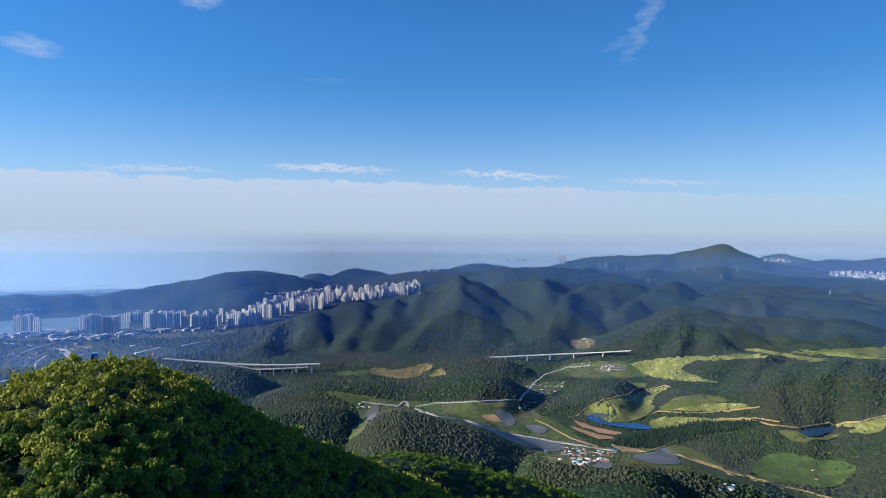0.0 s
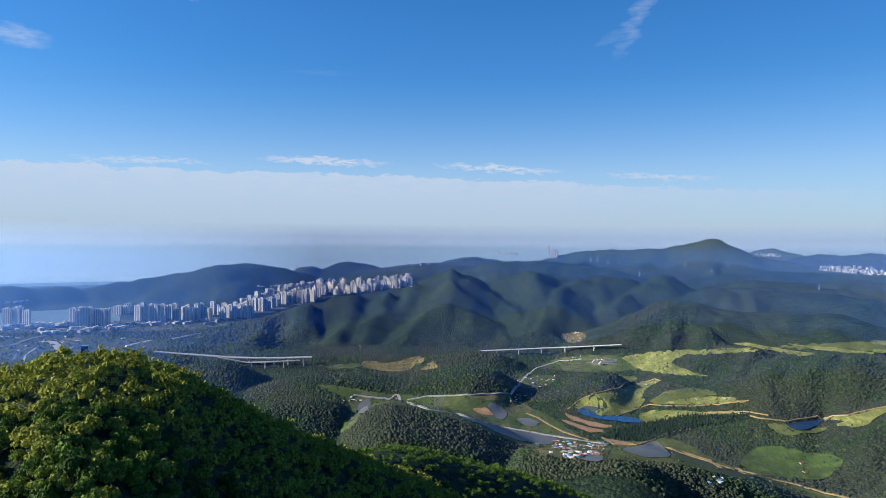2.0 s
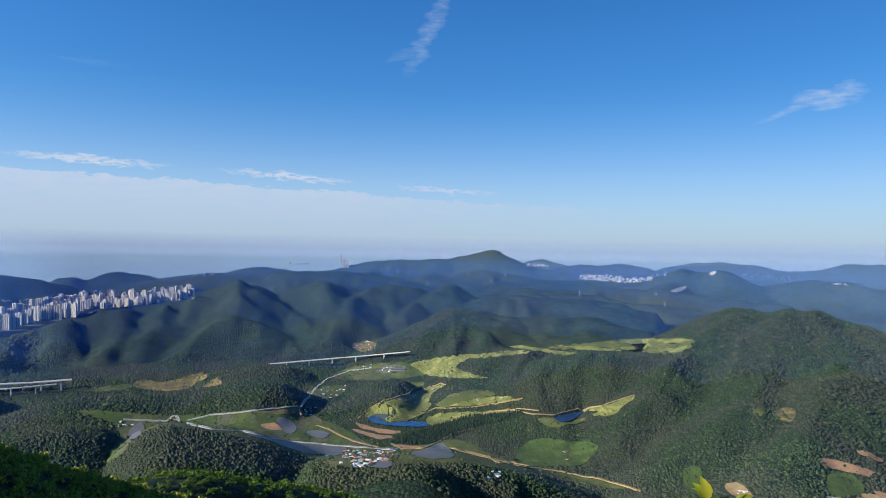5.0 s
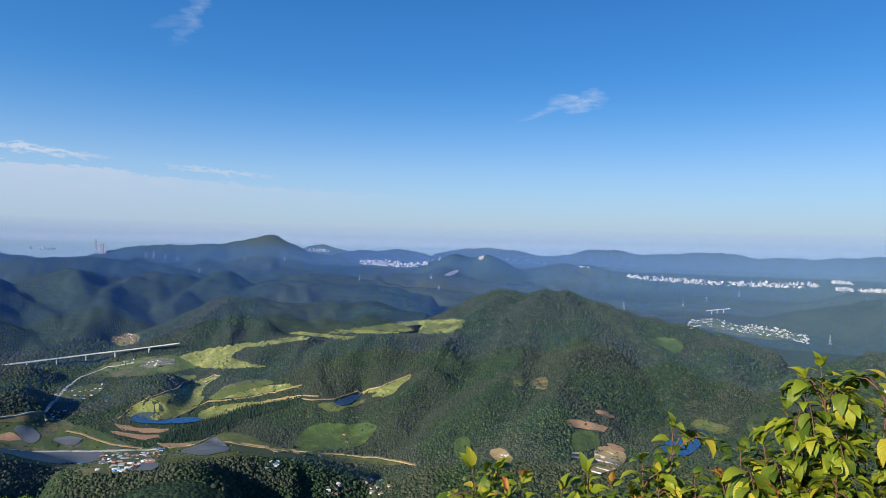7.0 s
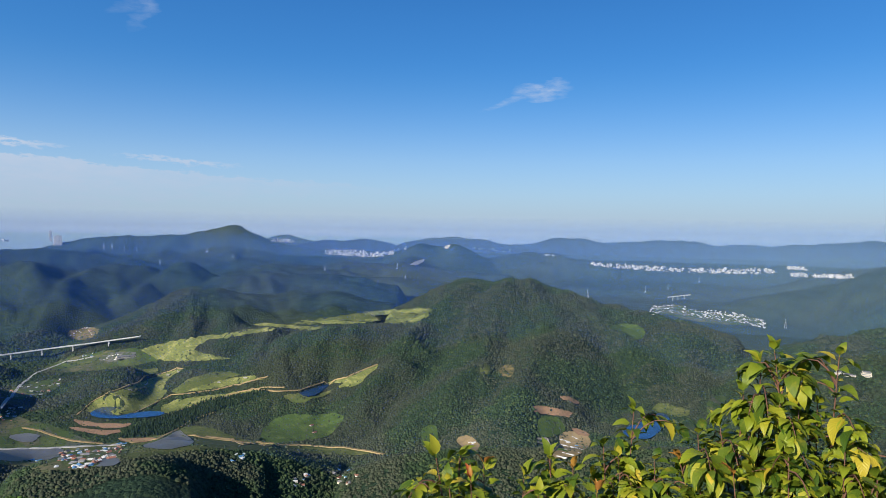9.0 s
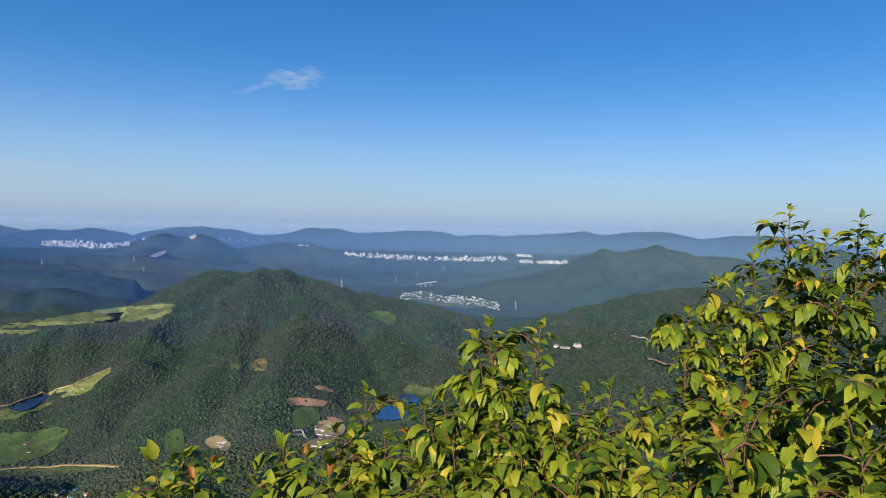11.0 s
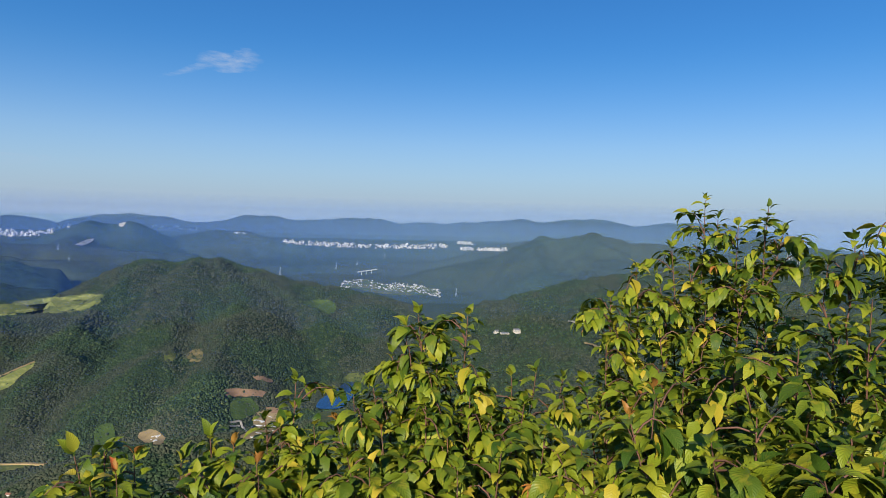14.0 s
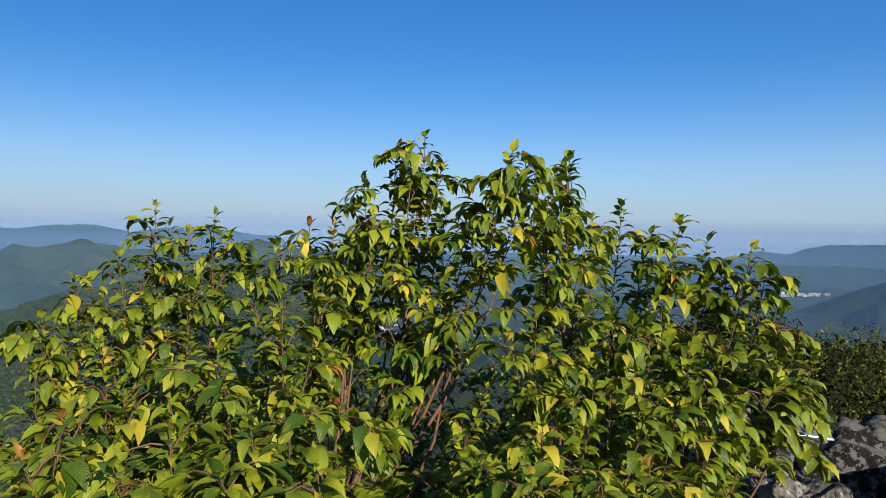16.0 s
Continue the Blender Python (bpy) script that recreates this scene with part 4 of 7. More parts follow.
for spot_b, spot_h in [(14.53, -13.53), (15.36, -13.02), (16.46, -12.58), (13.88, -13.84), (18.89, -11.82), (18.09, -12.06), (22.03, -12.9), (24.13, -12.61)]:
    patch("bunker", [(spot_b - 0.22, spot_h), (spot_b, spot_h + 0.07), (spot_b + 0.22, spot_h), (spot_b, spot_h - 0.07)], M_QUARRY, "pale sand bunker on the fairway", "golf course", 3.0, spacing=5.0)
patch("bank", [(11.24, -14.73), (12.01, -14.96), (13.15, -15.25), (14.37, -15.4), (15.81, -15.6), (14.56, -15.79), (13.15, -15.61), (11.73, -15.21)], M_CLAY, "raw orange clay terrace below the pond", "earth bank", 2.0, curves=0)
patch("bank", [(10.96, -15.25), (11.73, -15.43), (13.06, -15.76), (14.42, -15.89), (14.93, -16.11), (13.81, -16.2), (12.68, -15.96), (11.35, -15.54)], M_CLAY, "raw orange clay terrace below the pond", "earth bank", 2.0, curves=0)
patch("bank", [(-6.77, -10.93), (-5.5, -10.57), (-4.56, -10.96), (-2.88, -10.69), (-1.55, -10.26), (-0.8, -10.41), (-1, -10.89), (-1.74, -10.98), (-1.94, -11.41), (-2.88, -11.6), (-4.36, -11.58), (-5.69, -11.38)], M_STRIPPED, "stripped tan hillside", "earth bank", 1.6)
patch("bank", [(-1.34, -11.51), (-0.8, -11.08), (-0.06, -10.69), (0.34, -10.98), (0.15, -11.41)], M_STRIPPED, "stripped tan hillside", "earth bank", 1.6)
patch("field", [(-9.64, -11.15), (-8.57, -10.94), (-6.62, -10.89), (-6.38, -11.22), (-9.01, -11.35)], M_FIELD, "green strip of grass beside a stripped hill", "field", 1.6)
def pool(name, at, label):
    """Standing water in its bed."""
    shore, level = at
    CLEARED.append((shore, 0.0))
    bm = bmesh.new()
    bm.faces.new([bm.verts.new((d * math.sin(radians(b)), d * math.cos(radians(b)), level + 2.2)) for b, d in shore])
    bmesh.ops.recalc_face_normals(bm, faces=bm.faces)
    for f in bm.faces:
        if f.normal.z < 0:
            f.normal_flip()
    me = bpy.data.meshes.new(name)
    bm.to_mesh(me)
    bm.free()
    me.materials.append(M_POND)
    tagged(new(name, me), label, name, kind="structure")


pool("pond", POOLS[0], "deep blue golf course pond")
pool("pond", POOLS[1], "dark blue pond below the wooded hill")
pool("lake", POOLS[2], "deep blue reservoir between wooded slopes")
PD = "flooded grey rice paddy with low banks"
patch("paddy", [(1.95, -15.28), (2.84, -15.36), (4.43, -15.69), (6.16, -16.19), (8.36, -16.38), (10.06, -16.61), (10.93, -16.92), (10.06, -17.42), (8.85, -17.35), (7.88, -17.26), (6.65, -16.95), (5.57, -16.62), (4.43, -16.06)], M_PADDY, PD, "rice paddy", 1.8, curves=0)
patch("paddy", [(4.62, -14.3), (5.5, -14.18), (6.15, -14.67), (6.54, -15.12), (6.15, -15.55), (5.41, -15.44), (5.02, -14.85)], M_PADDY, PD, "rice paddy", 1.8, curves=0)
patch("paddy", [(7.08, -15.38), (8.11, -15.34), (9.33, -15.56), (8.94, -16.03), (7.87, -15.9)], M_PADDY, PD, "rice paddy", 1.8, curves=0)
patch("paddy", [(15.87, -17.32), (17.1, -17.08), (18.23, -16.75), (18.9, -16.3), (19.57, -16.75), (20.28, -17.57), (19.13, -17.7), (18.24, -17.83), (17.11, -17.6)], M_PADDY, PD, "rice paddy", 1.8, curves=0)
patch("paddy", [(12.84, -17.86), (14.67, -17.94), (14.58, -18.43), (12.85, -18.52)], M_PADDY, PD, "rice paddy", 1.8, curves=0)
patch("paddy", [(-6.81, -14.59), (-6.08, -13.82), (-5.49, -14.02), (-5.68, -15.08), (-6.56, -15.2)], M_PADDY, PD, "rice paddy", 1.8, curves=0)
patch("field", [(3.24, -14.75), (4.32, -14.45), (5.02, -14.85), (5.22, -15.21), (4.23, -15.19)], M_CLAY, "ploughed reddish field", "field", 1.7, curves=0)
patch("field", [(14.66, -16.53), (15.96, -16.65), (17.42, -16.79), (16.87, -17.01), (15.5, -17.0), (14.61, -16.76)], M_CLAY, "dark brown ploughed strip", "field", 1.7, curves=0)
patch("field", [(2.83, -13.59), (3.52, -13.39), (6.14, -13.23), (6.97, -13.53), (5.7, -13.99), (4.42, -13.98)], M_STRIPPED, "bare brown field beside the paddies", "field", 1.6, curves=0)
ribbon("road", [(8.11, -14.93), (9.08, -15.25), (10.29, -15.87), (11.26, -16.27), (12.69, -16.63), (13.44, -16.8)], 6, M_TAN, "earth road along the paddies", 2.2)
ribbon("road", [(14.57, -16.54), (15.5, -16.95), (17.33, -16.88), (18.67, -16.36), (20.0, -15.67), (21.73, -15.18)], 6, M_TAN, "earth road below the conifer belt", 2.2)
patch("meadow", [(25.11, -18.0), (25.75, -16.47), (27.1, -15.79), (28.27, -15.74), (29.8, -15.88), (31.27, -15.72), (32.43, -15.92), (32.08, -16.83), (30.93, -17.74), (29.06, -17.91), (27.12, -17.94)], M_PASTURE, "bright green hillside meadow with scattered bushes", "meadow", 1.6, curves=1)
patch("meadow", [(39.12, -17.2), (40.36, -16.72), (41.03, -17.63), (40.6, -18.78), (39.4, -18.79)], M_PASTURE, "pale green clearing in the forest", "meadow", 1.8, curves=0)
patch("clearing", [(44.26, -11.83), (44.75, -11.48), (45.3, -11.7), (45.16, -12.38), (44.37, -12.59)], M_ROUGH, "grassy clearing in the forest", "clearing", 1.8, curves=0)
patch("clearing", [(45.85, -12.12), (46.58, -11.47), (47.37, -11.68), (47.24, -12.63), (46.31, -12.67)], M_STRIPPED, "dry clearing in the forest", "clearing", 1.8, curves=0)
patch("field", [(49.06, -14.9), (50.33, -14.92), (52.61, -15.19), (52.43, -15.62), (51.08, -15.62), (49.86, -15.6), (49.22, -15.54)], M_CLAY, "ploughed reddish field", "field", 1.8, curves=0)
patch("field", [(51.23, -13.94), (51.9, -13.85), (53.06, -14.33), (52.78, -14.58), (51.77, -14.33)], M_CLAY, "bare reddish plot in the forest", "field", 1.8, curves=0)
patch("field", [(49.37, -15.76), (51.08, -15.66), (51.72, -16.17), (51.79, -16.98), (50.63, -17.42), (49.51, -17.36)], M_PASTURE, "green orchard plot above the terraces", "meadow", 1.8, curves=0)
patch("field", [(51.35, -17.01), (52.4, -16.67), (53.85, -17.01), (54.1, -17.79), (52.94, -18.73), (51.16, -19.09), (50.03, -18.81), (51.28, -18.24)], M_TAN, "terraced earth plots with pale walls", "field", 1.8, curves=0)
patch("field", [(52.31, -16.72), (52.88, -16.54), (53.94, -16.87), (53.76, -17.2), (52.99, -17.08)], M_CLAY, "bare red earth above the terraces", "field", 2.4, curves=0)
patch("clearing", [(42.18, -17.89), (43.48, -17.58), (44.48, -18.14), (44.35, -18.87), (43.25, -18.72)], M_TAN, "farmyard of pale earth in the forest", "farmyard", 1.8, curves=0)
patch("clearing", [(58.8, -14.5), (59.77, -13.87), (61.02, -14.06), (62.21, -14.24), (61.7, -14.78), (60.7, -14.98), (60.24, -14.67), (59.34, -14.63)], M_ROUGH, "grassy bank at the head of the reservoir", "clearing", 1.8, curves=0)
patch("field", [(63.26, -13.24), (64.35, -12.68), (64.74, -13.07), (64.14, -14.36), (63.21, -14.52)], M_FIELD, "terraced plots on the slope by the reservoir", "field", 1.8, curves=0)
patch("bank", [(56.67, -17.16), (57.73, -17.01), (58.96, -16.93), (58.79, -17.56), (57.52, -17.91), (56.78, -17.77)], M_ROUGH, "grassy dam below the reservoir", "earth bank", 1.8, curves=0)
ribbon("road", [(49.42, -17.59), (50.3, -17.54), (50.5, -18.02), (50.85, -18.44)], 3.5, M_QUARRY, "pale concrete farm road", 2.4)
ribbon("road", [(49.42, -17.91), (50.26, -17.9)], 3.5, M_QUARRY, "pale concrete farm road", 2.4)
patch("meadow", [(55.04, -8.02), (56.33, -7.67), (57.94, -7.81), (58.32, -8.54), (57.75, -9.09), (56.58, -8.5)], M_PASTURE, "pale green clearing in the forest", "field", 1.8, curves=0)
patch("clearing", [(37.84, -3.14), (39.21, -2.58), (39.37, -2.77), (38.63, -3.18)], M_QUARRY, "pale quarry cut in a far hill", "quarry", 4.0, curves=0)
patch("clearing", [(40.88, -1.61), (41.18, -1.31), (41.52, -1.35), (41.33, -1.7)], M_QUARRY, "pale rock cut on a far hilltop", "quarry", 4.0, curves=0)
patch("pavement", [(58.49, -6.42), (60.35, -5.76), (61.46, -6.02), (62.33, -6.34), (65.08, -6.3), (67.45, -6.75), (66.54, -7.17), (63, -7.25), (60.38, -6.82)], M_FIELD, "built-up ground of a valley village", "village ground", 2.2)
patch("pavement", [(9.62, -17.65), (10.67, -16.88), (12.58, -16.85), (14.69, -16.96), (15.39, -17.26), (14.7, -18.01), (12.59, -18.52), (10.2, -18.33)], M_FIELD, "gardens and yards of the valley village", "village ground", 1.6)
patch("pavement", [(7.01, -12.25), (8.71, -11.72), (10.64, -11.65), (10.55, -12.4), (8.48, -12.95), (7.26, -12.8)], M_FIELD, "gardens and yards of a hamlet", "village ground", 1.6)
patch("pavement", [(10.77, -8.33), (12.05, -7.91), (13.28, -8.1), (12.91, -8.83), (11.35, -8.98)], M_STRIPPED, "bare ground between new houses", "village ground", 1.8)
patch("pavement", [(13.01, -10.56), (13.72, -10.06), (15.8, -9.96), (15.9, -10.46), (14.19, -10.83)], M_URBAN, "car park beside the clubhouse", "car park", 1.8)
CR = "pale concrete country road"
ribbon("road", [(-7.06, -13.56), (-5.83, -13.73), (-2.97, -14.05), (-0.54, -14.81), (1.95, -15.16), (4.18, -15.77), (6, -16.17), (9.66, -16.61), (12.58, -16.85), (14.69, -17.05)], 8, M_ROAD, CR, 2.2)
ribbon("road", [(-2.37, -14.01), (-0.34, -13.68), (3.18, -13.56), (6.43, -13.34)], 7, M_ROAD, CR)
ribbon("road", [(6.68, -13.48), (7.5, -12.51), (7.94, -11.89), (9, -11.1), (10.73, -10.52), (12.78, -10.24)], 8, M_ROAD, CR)
ribbon("road", [(21.03, -17.02), (22.87, -17.39), (23.92, -17.88), (25.6, -17.89), (26.92, -18.02)], 6, M_TAN, "earth track between fields and forest", 2.0)
ribbon("road", [(19.52, -16.83), (22.62, -17.44), (25.84, -18.1), (29.15, -18.24), (33.04, -18.64), (36.01, -19.15)], 6, M_TAN, "earth track between fields and forest", 2.0)
ribbon("road", [(11.61, -14.47), (12.56, -13.69), (13.5, -13.18), (16.09, -12.33), (18.71, -11.57), (19.29, -11.62)], 4, M_TAN, "pale cart path along the fairways", 2.4, clear=False)
ribbon("road", [(15.56, -14.81), (16.97, -14.21), (18.32, -13.62), (19.43, -13.61), (21.61, -13.46), (24.14, -13), (25.97, -12.59)], 4, M_TAN, "pale cart path along the fairways", 2.6, clear=False)
ribbon("road", [(18.11, -15.1), (21.18, -14.29), (23.73, -13.77), (25.77, -13.46), (27.36, -13.53)], 4, M_TAN, "pale cart path along the fairways", 2.6, clear=False)
MW = "grey concrete motorway on the coastal plain"
ribbon("road", [(-34.15, -10.05), (-32.9, -9.98), (-31.63, -9.78), (-30.79, -9.58)], 24, M_ROAD, MW, 3)
ribbon("road", [(-34.14, -8.28), (-32.76, -8.08), (-31.3, -7.66), (-30.24, -7.49), (-28.74, -7.33), (-27.19, -7.26)], 30, M_ASPHALT, "dark motorway across the coastal plain", 4)
ribbon("road", [(-30.61, -7.96), (-30.17, -8.08), (-29.87, -8.4), (-29.64, -8.8), (-29.57, -9.06)], 34, M_ROAD, MW, 3)
ribbon("road", [(-32.66, -9.19), (-32.52, -8.8), (-32.06, -8.51), (-31.41, -8.28)], 9, M_ASPHALT, MW, 3)
ribbon("road", [(-32.06, -9.37), (-31.91, -8.89), (-31.41, -8.52), (-30.97, -8.27)], 8, M_ROAD, MW, 3)
ribbon("road", [(-34.14, -7.23), (-33.11, -7.44), (-32.23, -7.63)], 12, M_ROAD, MW, 3)
ribbon("road", [(-25.19, -8.87), (-24.78, -8.63), (-24.13, -8.5), (-23.38, -8.36)], 14, M_ROAD, MW, 3)
ribbon("road", [(-21.94, -8.35), (-20.78, -8.14), (-19.6, -7.97)], 12, M_ROAD, MW, 3)
patch("field", [(-29.94, -8.01), (-29.12, -7.78), (-28.12, -7.93), (-28.43, -8.3), (-29.49, -8.3)], M_STRIPPED, "bare brown earth beside the motorway", "clearing", 2.4)
GREENHOUSE_ROWS = [[(51.51, -17.5), (52.43, -17.7)], [(52.42, -17.21), (53.33, -17.41)], [(52.34, -18.02), (53.35, -18.21)], [(51.87, -18.28), (53.12, -18.5)], [(51.63, -18.57), (52.65, -18.71)], [(51.15, -18.87), (52.03, -18.98)], [(52.81, -17.58), (53.77, -17.78)], [(51.47, -17.91), (52.15, -18.04)]]
ribbon("road", [(78.58, -9), (79.73, -9.11), (80.43, -9.43), (81.2, -9.56)], 7, M_QUARRY, "pale road cut along the wooded slope", 4)
ribbon("road", [(80.06, -10.72), (81.16, -11.09), (82.52, -11.33)], 7, M_TAN, "pale road cut along the wooded slope", 4)


# ---------------------------------------------------------------- forest crowns on the nearer hills
def crown_material():
    def build(k):
        rnd = k.n("NewGeometry").outputs["Random Per Island"]
        # stands of grey-brown pine and of darker broadleaf, with a fresher tree here and there
        pine = k.ramp(rnd, (0.0, (0.034, 0.046, 0.030)), (0.6, (0.056, 0.066, 0.044)), (1.0, (0.076, 0.084, 0.052)))
        broad = k.ramp(rnd, (0.0, (0.020, 0.039, 0.019)), (0.7, (0.037, 0.065, 0.031)), (0.93, (0.056, 0.088, 0.036)), (1.0, (0.100, 0.122, 0.046)))
        stand = k.ramp(k.noise(k.pos, 0.0055, 5.0, 0.62), (0.46, 0.0), (0.54, 1.0))
        col = k.mix(stand, pine, broad)
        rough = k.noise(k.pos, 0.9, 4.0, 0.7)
        # low spots of the leaf relief are painted near-black, as shade
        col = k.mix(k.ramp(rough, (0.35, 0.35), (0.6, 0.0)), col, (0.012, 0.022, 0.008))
        return bsdf(k, col, 0.8, 0.0, (rough, 1.0, 1.0), 0.12)
    return material("tree_crowns", build)


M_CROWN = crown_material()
RNG = np.random.default_rng(7)


def crown_shape(rng):
    """A lumpy dome: apex and two rings."""
    v = [(0, 0, 1.0)]
    for k, (r, z) in enumerate(((0.62, 0.74), (1.0, -0.15))):
        for i in range(5):
            a = (i + 0.5 * k + rng.uniform(-0.2, 0.2)) * math.tau / 5
            q = r * rng.uniform(0.8, 1.2)
            v.append((q * math.cos(a), q * math.sin(a), z * rng.uniform(0.8, 1.15)))
    f = []
    for i in range(5):
        j = (i + 1) % 5
        f += [(0, 1 + i, 1 + j), (1 + i, 6 + i, 1 + j), (1 + j, 6 + i, 6 + j)]
    return np.array(v), np.array(f)


def far_crown(rng):
    """The same dome with one ring, for the far stands."""
    v = [(0, 0, 1.0)]
    for i in range(6):
        a = (i + rng.uniform(-0.25, 0.25)) * math.tau / 6
        q = rng.uniform(0.75, 1.2)
        v.append((q * math.cos(a), q * math.sin(a), rng.uniform(-0.3, 0.05)))
    return np.array(v), np.array([(0, 1 + i, 1 + (i + 1) % 6) for i in range(6)])


SHAPES = [crown_shape(np.random.default_rng(40 + i)) for i in range(8)]
FAR_SHAPES = [far_crown(np.random.default_rng(60 + i)) for i in range(8)]


def woods(label, b0, b1, d0, d1, spacing, size):
    """Crowns over one stretch of the hills, leaving fields, water and roads free."""
    area = math.pi * (d1 ** 2 - d0 ** 2) * (b1 - b0) / 360
    n = int(area / spacing ** 2)
    b = RNG.uniform(b0, b1, n)
    d = np.sqrt(RNG.uniform(d0 ** 2, d1 ** 2, n))
    keep = np.ones(n, bool)
    for line, spare in CLEARED:
        bb, dd = [p[0] for p in line], [p[1] for p in line]
        sel = (b > min(bb)) & (b < max(bb)) & (d > min(dd)) & (d < max(dd)) & keep
        out = np.nonzero(sel)[0][within(line, b[sel], d[sel])]
        keep[out[RNG.uniform(0, 1, len(out)) >= spare]] = False
    keep |= within(COPSE, b, d)
    b, d = b[keep], d[keep]
    z = lie(b, d)
    # only those that stand in the line of sight, or just behind a brow
    seen = in_sight(b, d, z, 12)
    b, d, z = b[seen], d[seen], z[seen]
    x, y, zz = place(b, d, z)
    n = len(b)
    r = size * np.exp(RNG.normal(0, 0.27, n))
    h = r * RNG.uniform(0.6, 1.0, n)
    turn = RNG.uniform(0, math.tau, n)
    which = RNG.integers(0, len(SHAPES), n)
    V, F, base = [], [], 0
    for k, (sv, sf) in enumerate(SHAPES if d0 < 1000 else FAR_SHAPES):
        m = np.nonzero(which == k)[0]
        c, s = np.cos(turn[m])[:, None], np.sin(turn[m])[:, None]
        px = x[m][:, None] + r[m][:, None] * (sv[None, :, 0] * c - sv[None, :, 1] * s)
        py = y[m][:, None] + r[m][:, None] * (sv[None, :, 0] * s + sv[None, :, 1] * c)
        pz = zz[m][:, None] + h[m][:, None] * sv[None, :, 2] + 0.15 * r[m][:, None]
        V.append(np.stack([px, py, pz], -1).reshape(-1, 3))
        F.append((sf[None] + (np.arange(len(m)) * len(sv))[:, None, None] + base).reshape(-1, 3))
        base += len(m) * len(sv)
    ob = new("forest", mesh_from("forest", np.concatenate(V), np.concatenate(F)))
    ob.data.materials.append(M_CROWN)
    return tagged(ob, label, "forest", kind="stuff")


COPSE = [(b, site(b, h, 930.0)) for b, h in [(14.91, -13.64), (15.14, -13.08), (15.69, -12.73), (16.29, -12.73), (16.93, -13.09), (16.66, -13.52), (15.84, -13.85)]]
CLEARED.append(([(-20.0, 2200), (-9.0, 2130), (-9.0, 2520), (-20.0, 2640)], 0.25))   # cutting below the viaduct
woods("mixed forest on the low hills of the valley", -16, 34, 930, 1450, 4.2, 2.4)
woods("mixed forest on the low hills of the valley", -18, 34, 1450, 1850, 4.7, 2.9)
woods("mixed forest on the wooded spurs", -24, 40, 1850, 2500, 6.1, 3.7)
woods("mixed forest at the foot of the pointed mountain", -20, 22, 2500, 2900, 6.8, 4.1)
woods("mixed forest on the broad hill", 34, 66, 930, 1450, 4.3, 2.5)
woods("mixed forest on the broad hill", 34, 70, 1450, 1900, 4.9, 3.0)
woods("mixed forest on the upper broad hill", 40, 98, 1900, 2600, 6.4, 3.9)
woods("mixed forest below the western slope", 66, 100, 1150, 1900, 6.2, 3.9)
woods("trees and copses of the coastal plain", -42, -13, 2500, 4700, 22, 6.5)


def conifers(outline, spacing, label):
    """A belt of slender dark conifers in one stretch of land."""
    line = [(b, site(b, h, 930.0)) for b, h in outline]
    rng = np.random.default_rng(17)
    bb, dd = [p[0] for p in line], [p[1] for p in line]
    n = int(math.pi * (max(dd) ** 2 - min(dd) ** 2) * (max(bb) - min(bb)) / 360 / spacing ** 2)
    b, d = rng.uniform(min(bb), max(bb), n), rng.uniform(min(dd), max(dd), n)
    inside = within(line, b, d)
    b, d = b[inside], d[inside]
    x, y, z = place(b, d, lie(b, d))
    V, F, base = [], [], 0
    for i in range(len(b)):
        tall, wide = rng.uniform(7, 13), rng.uniform(1.5, 2.4)
        for low, high, r in ((0.05, 0.6, 1.0), (0.35, 0.82, 0.72), (0.6, 1.0, 0.45)):
            a = np.arange(6) * math.tau / 6 + rng.uniform(0, 1)
            q = r * wide * rng.uniform(0.8, 1.15, 6)
            V.append(np.concatenate([np.stack([x[i] + q * np.cos(a), y[i] + q * np.sin(a), np.full(6, z[i] + low * tall)], -1), [[x[i], y[i], z[i] + high * tall]]]))
            F.append(np.array([(k, (k + 1) % 6, 6) for k in range(6)]) + base)
            base += 7
    ob = new("conifer_belt", mesh_from("conifer_belt", np.concatenate(V), np.concatenate(F)))
    ob.data.materials.append(plain("dark_conifer", (0.018, 0.034, 0.018), 0.85, 0, 0.5, 0.4, 0.3, 0.1))
    tagged(ob, label, "trees", kind="stuff")


conifers([(14.19, -16.48), (15.26, -15.91), (16.86, -15.47), (18.44, -15.03), (19.99, -14.62), (21.72, -14.1), (23.83, -13.93), (25.88, -13.61), (26.08, -13.92), (24.26, -14.48), (22.16, -15.05), (21.09, -15.51), (19.12, -16.23), (17.78, -16.62), (15.96, -16.56)], 5.0, "belt of slender dark conifers below the golf pond")


# ---------------------------------------------------------------- things near the camera
def part(name, me, mat, parent=None, label=""):
    ob = new(name, me)
    if mat and not me.materials:
        me.materials.append(mat)
    if parent:
        ob.parent = parent
    if label:
        tagged(ob, label)
    return ob


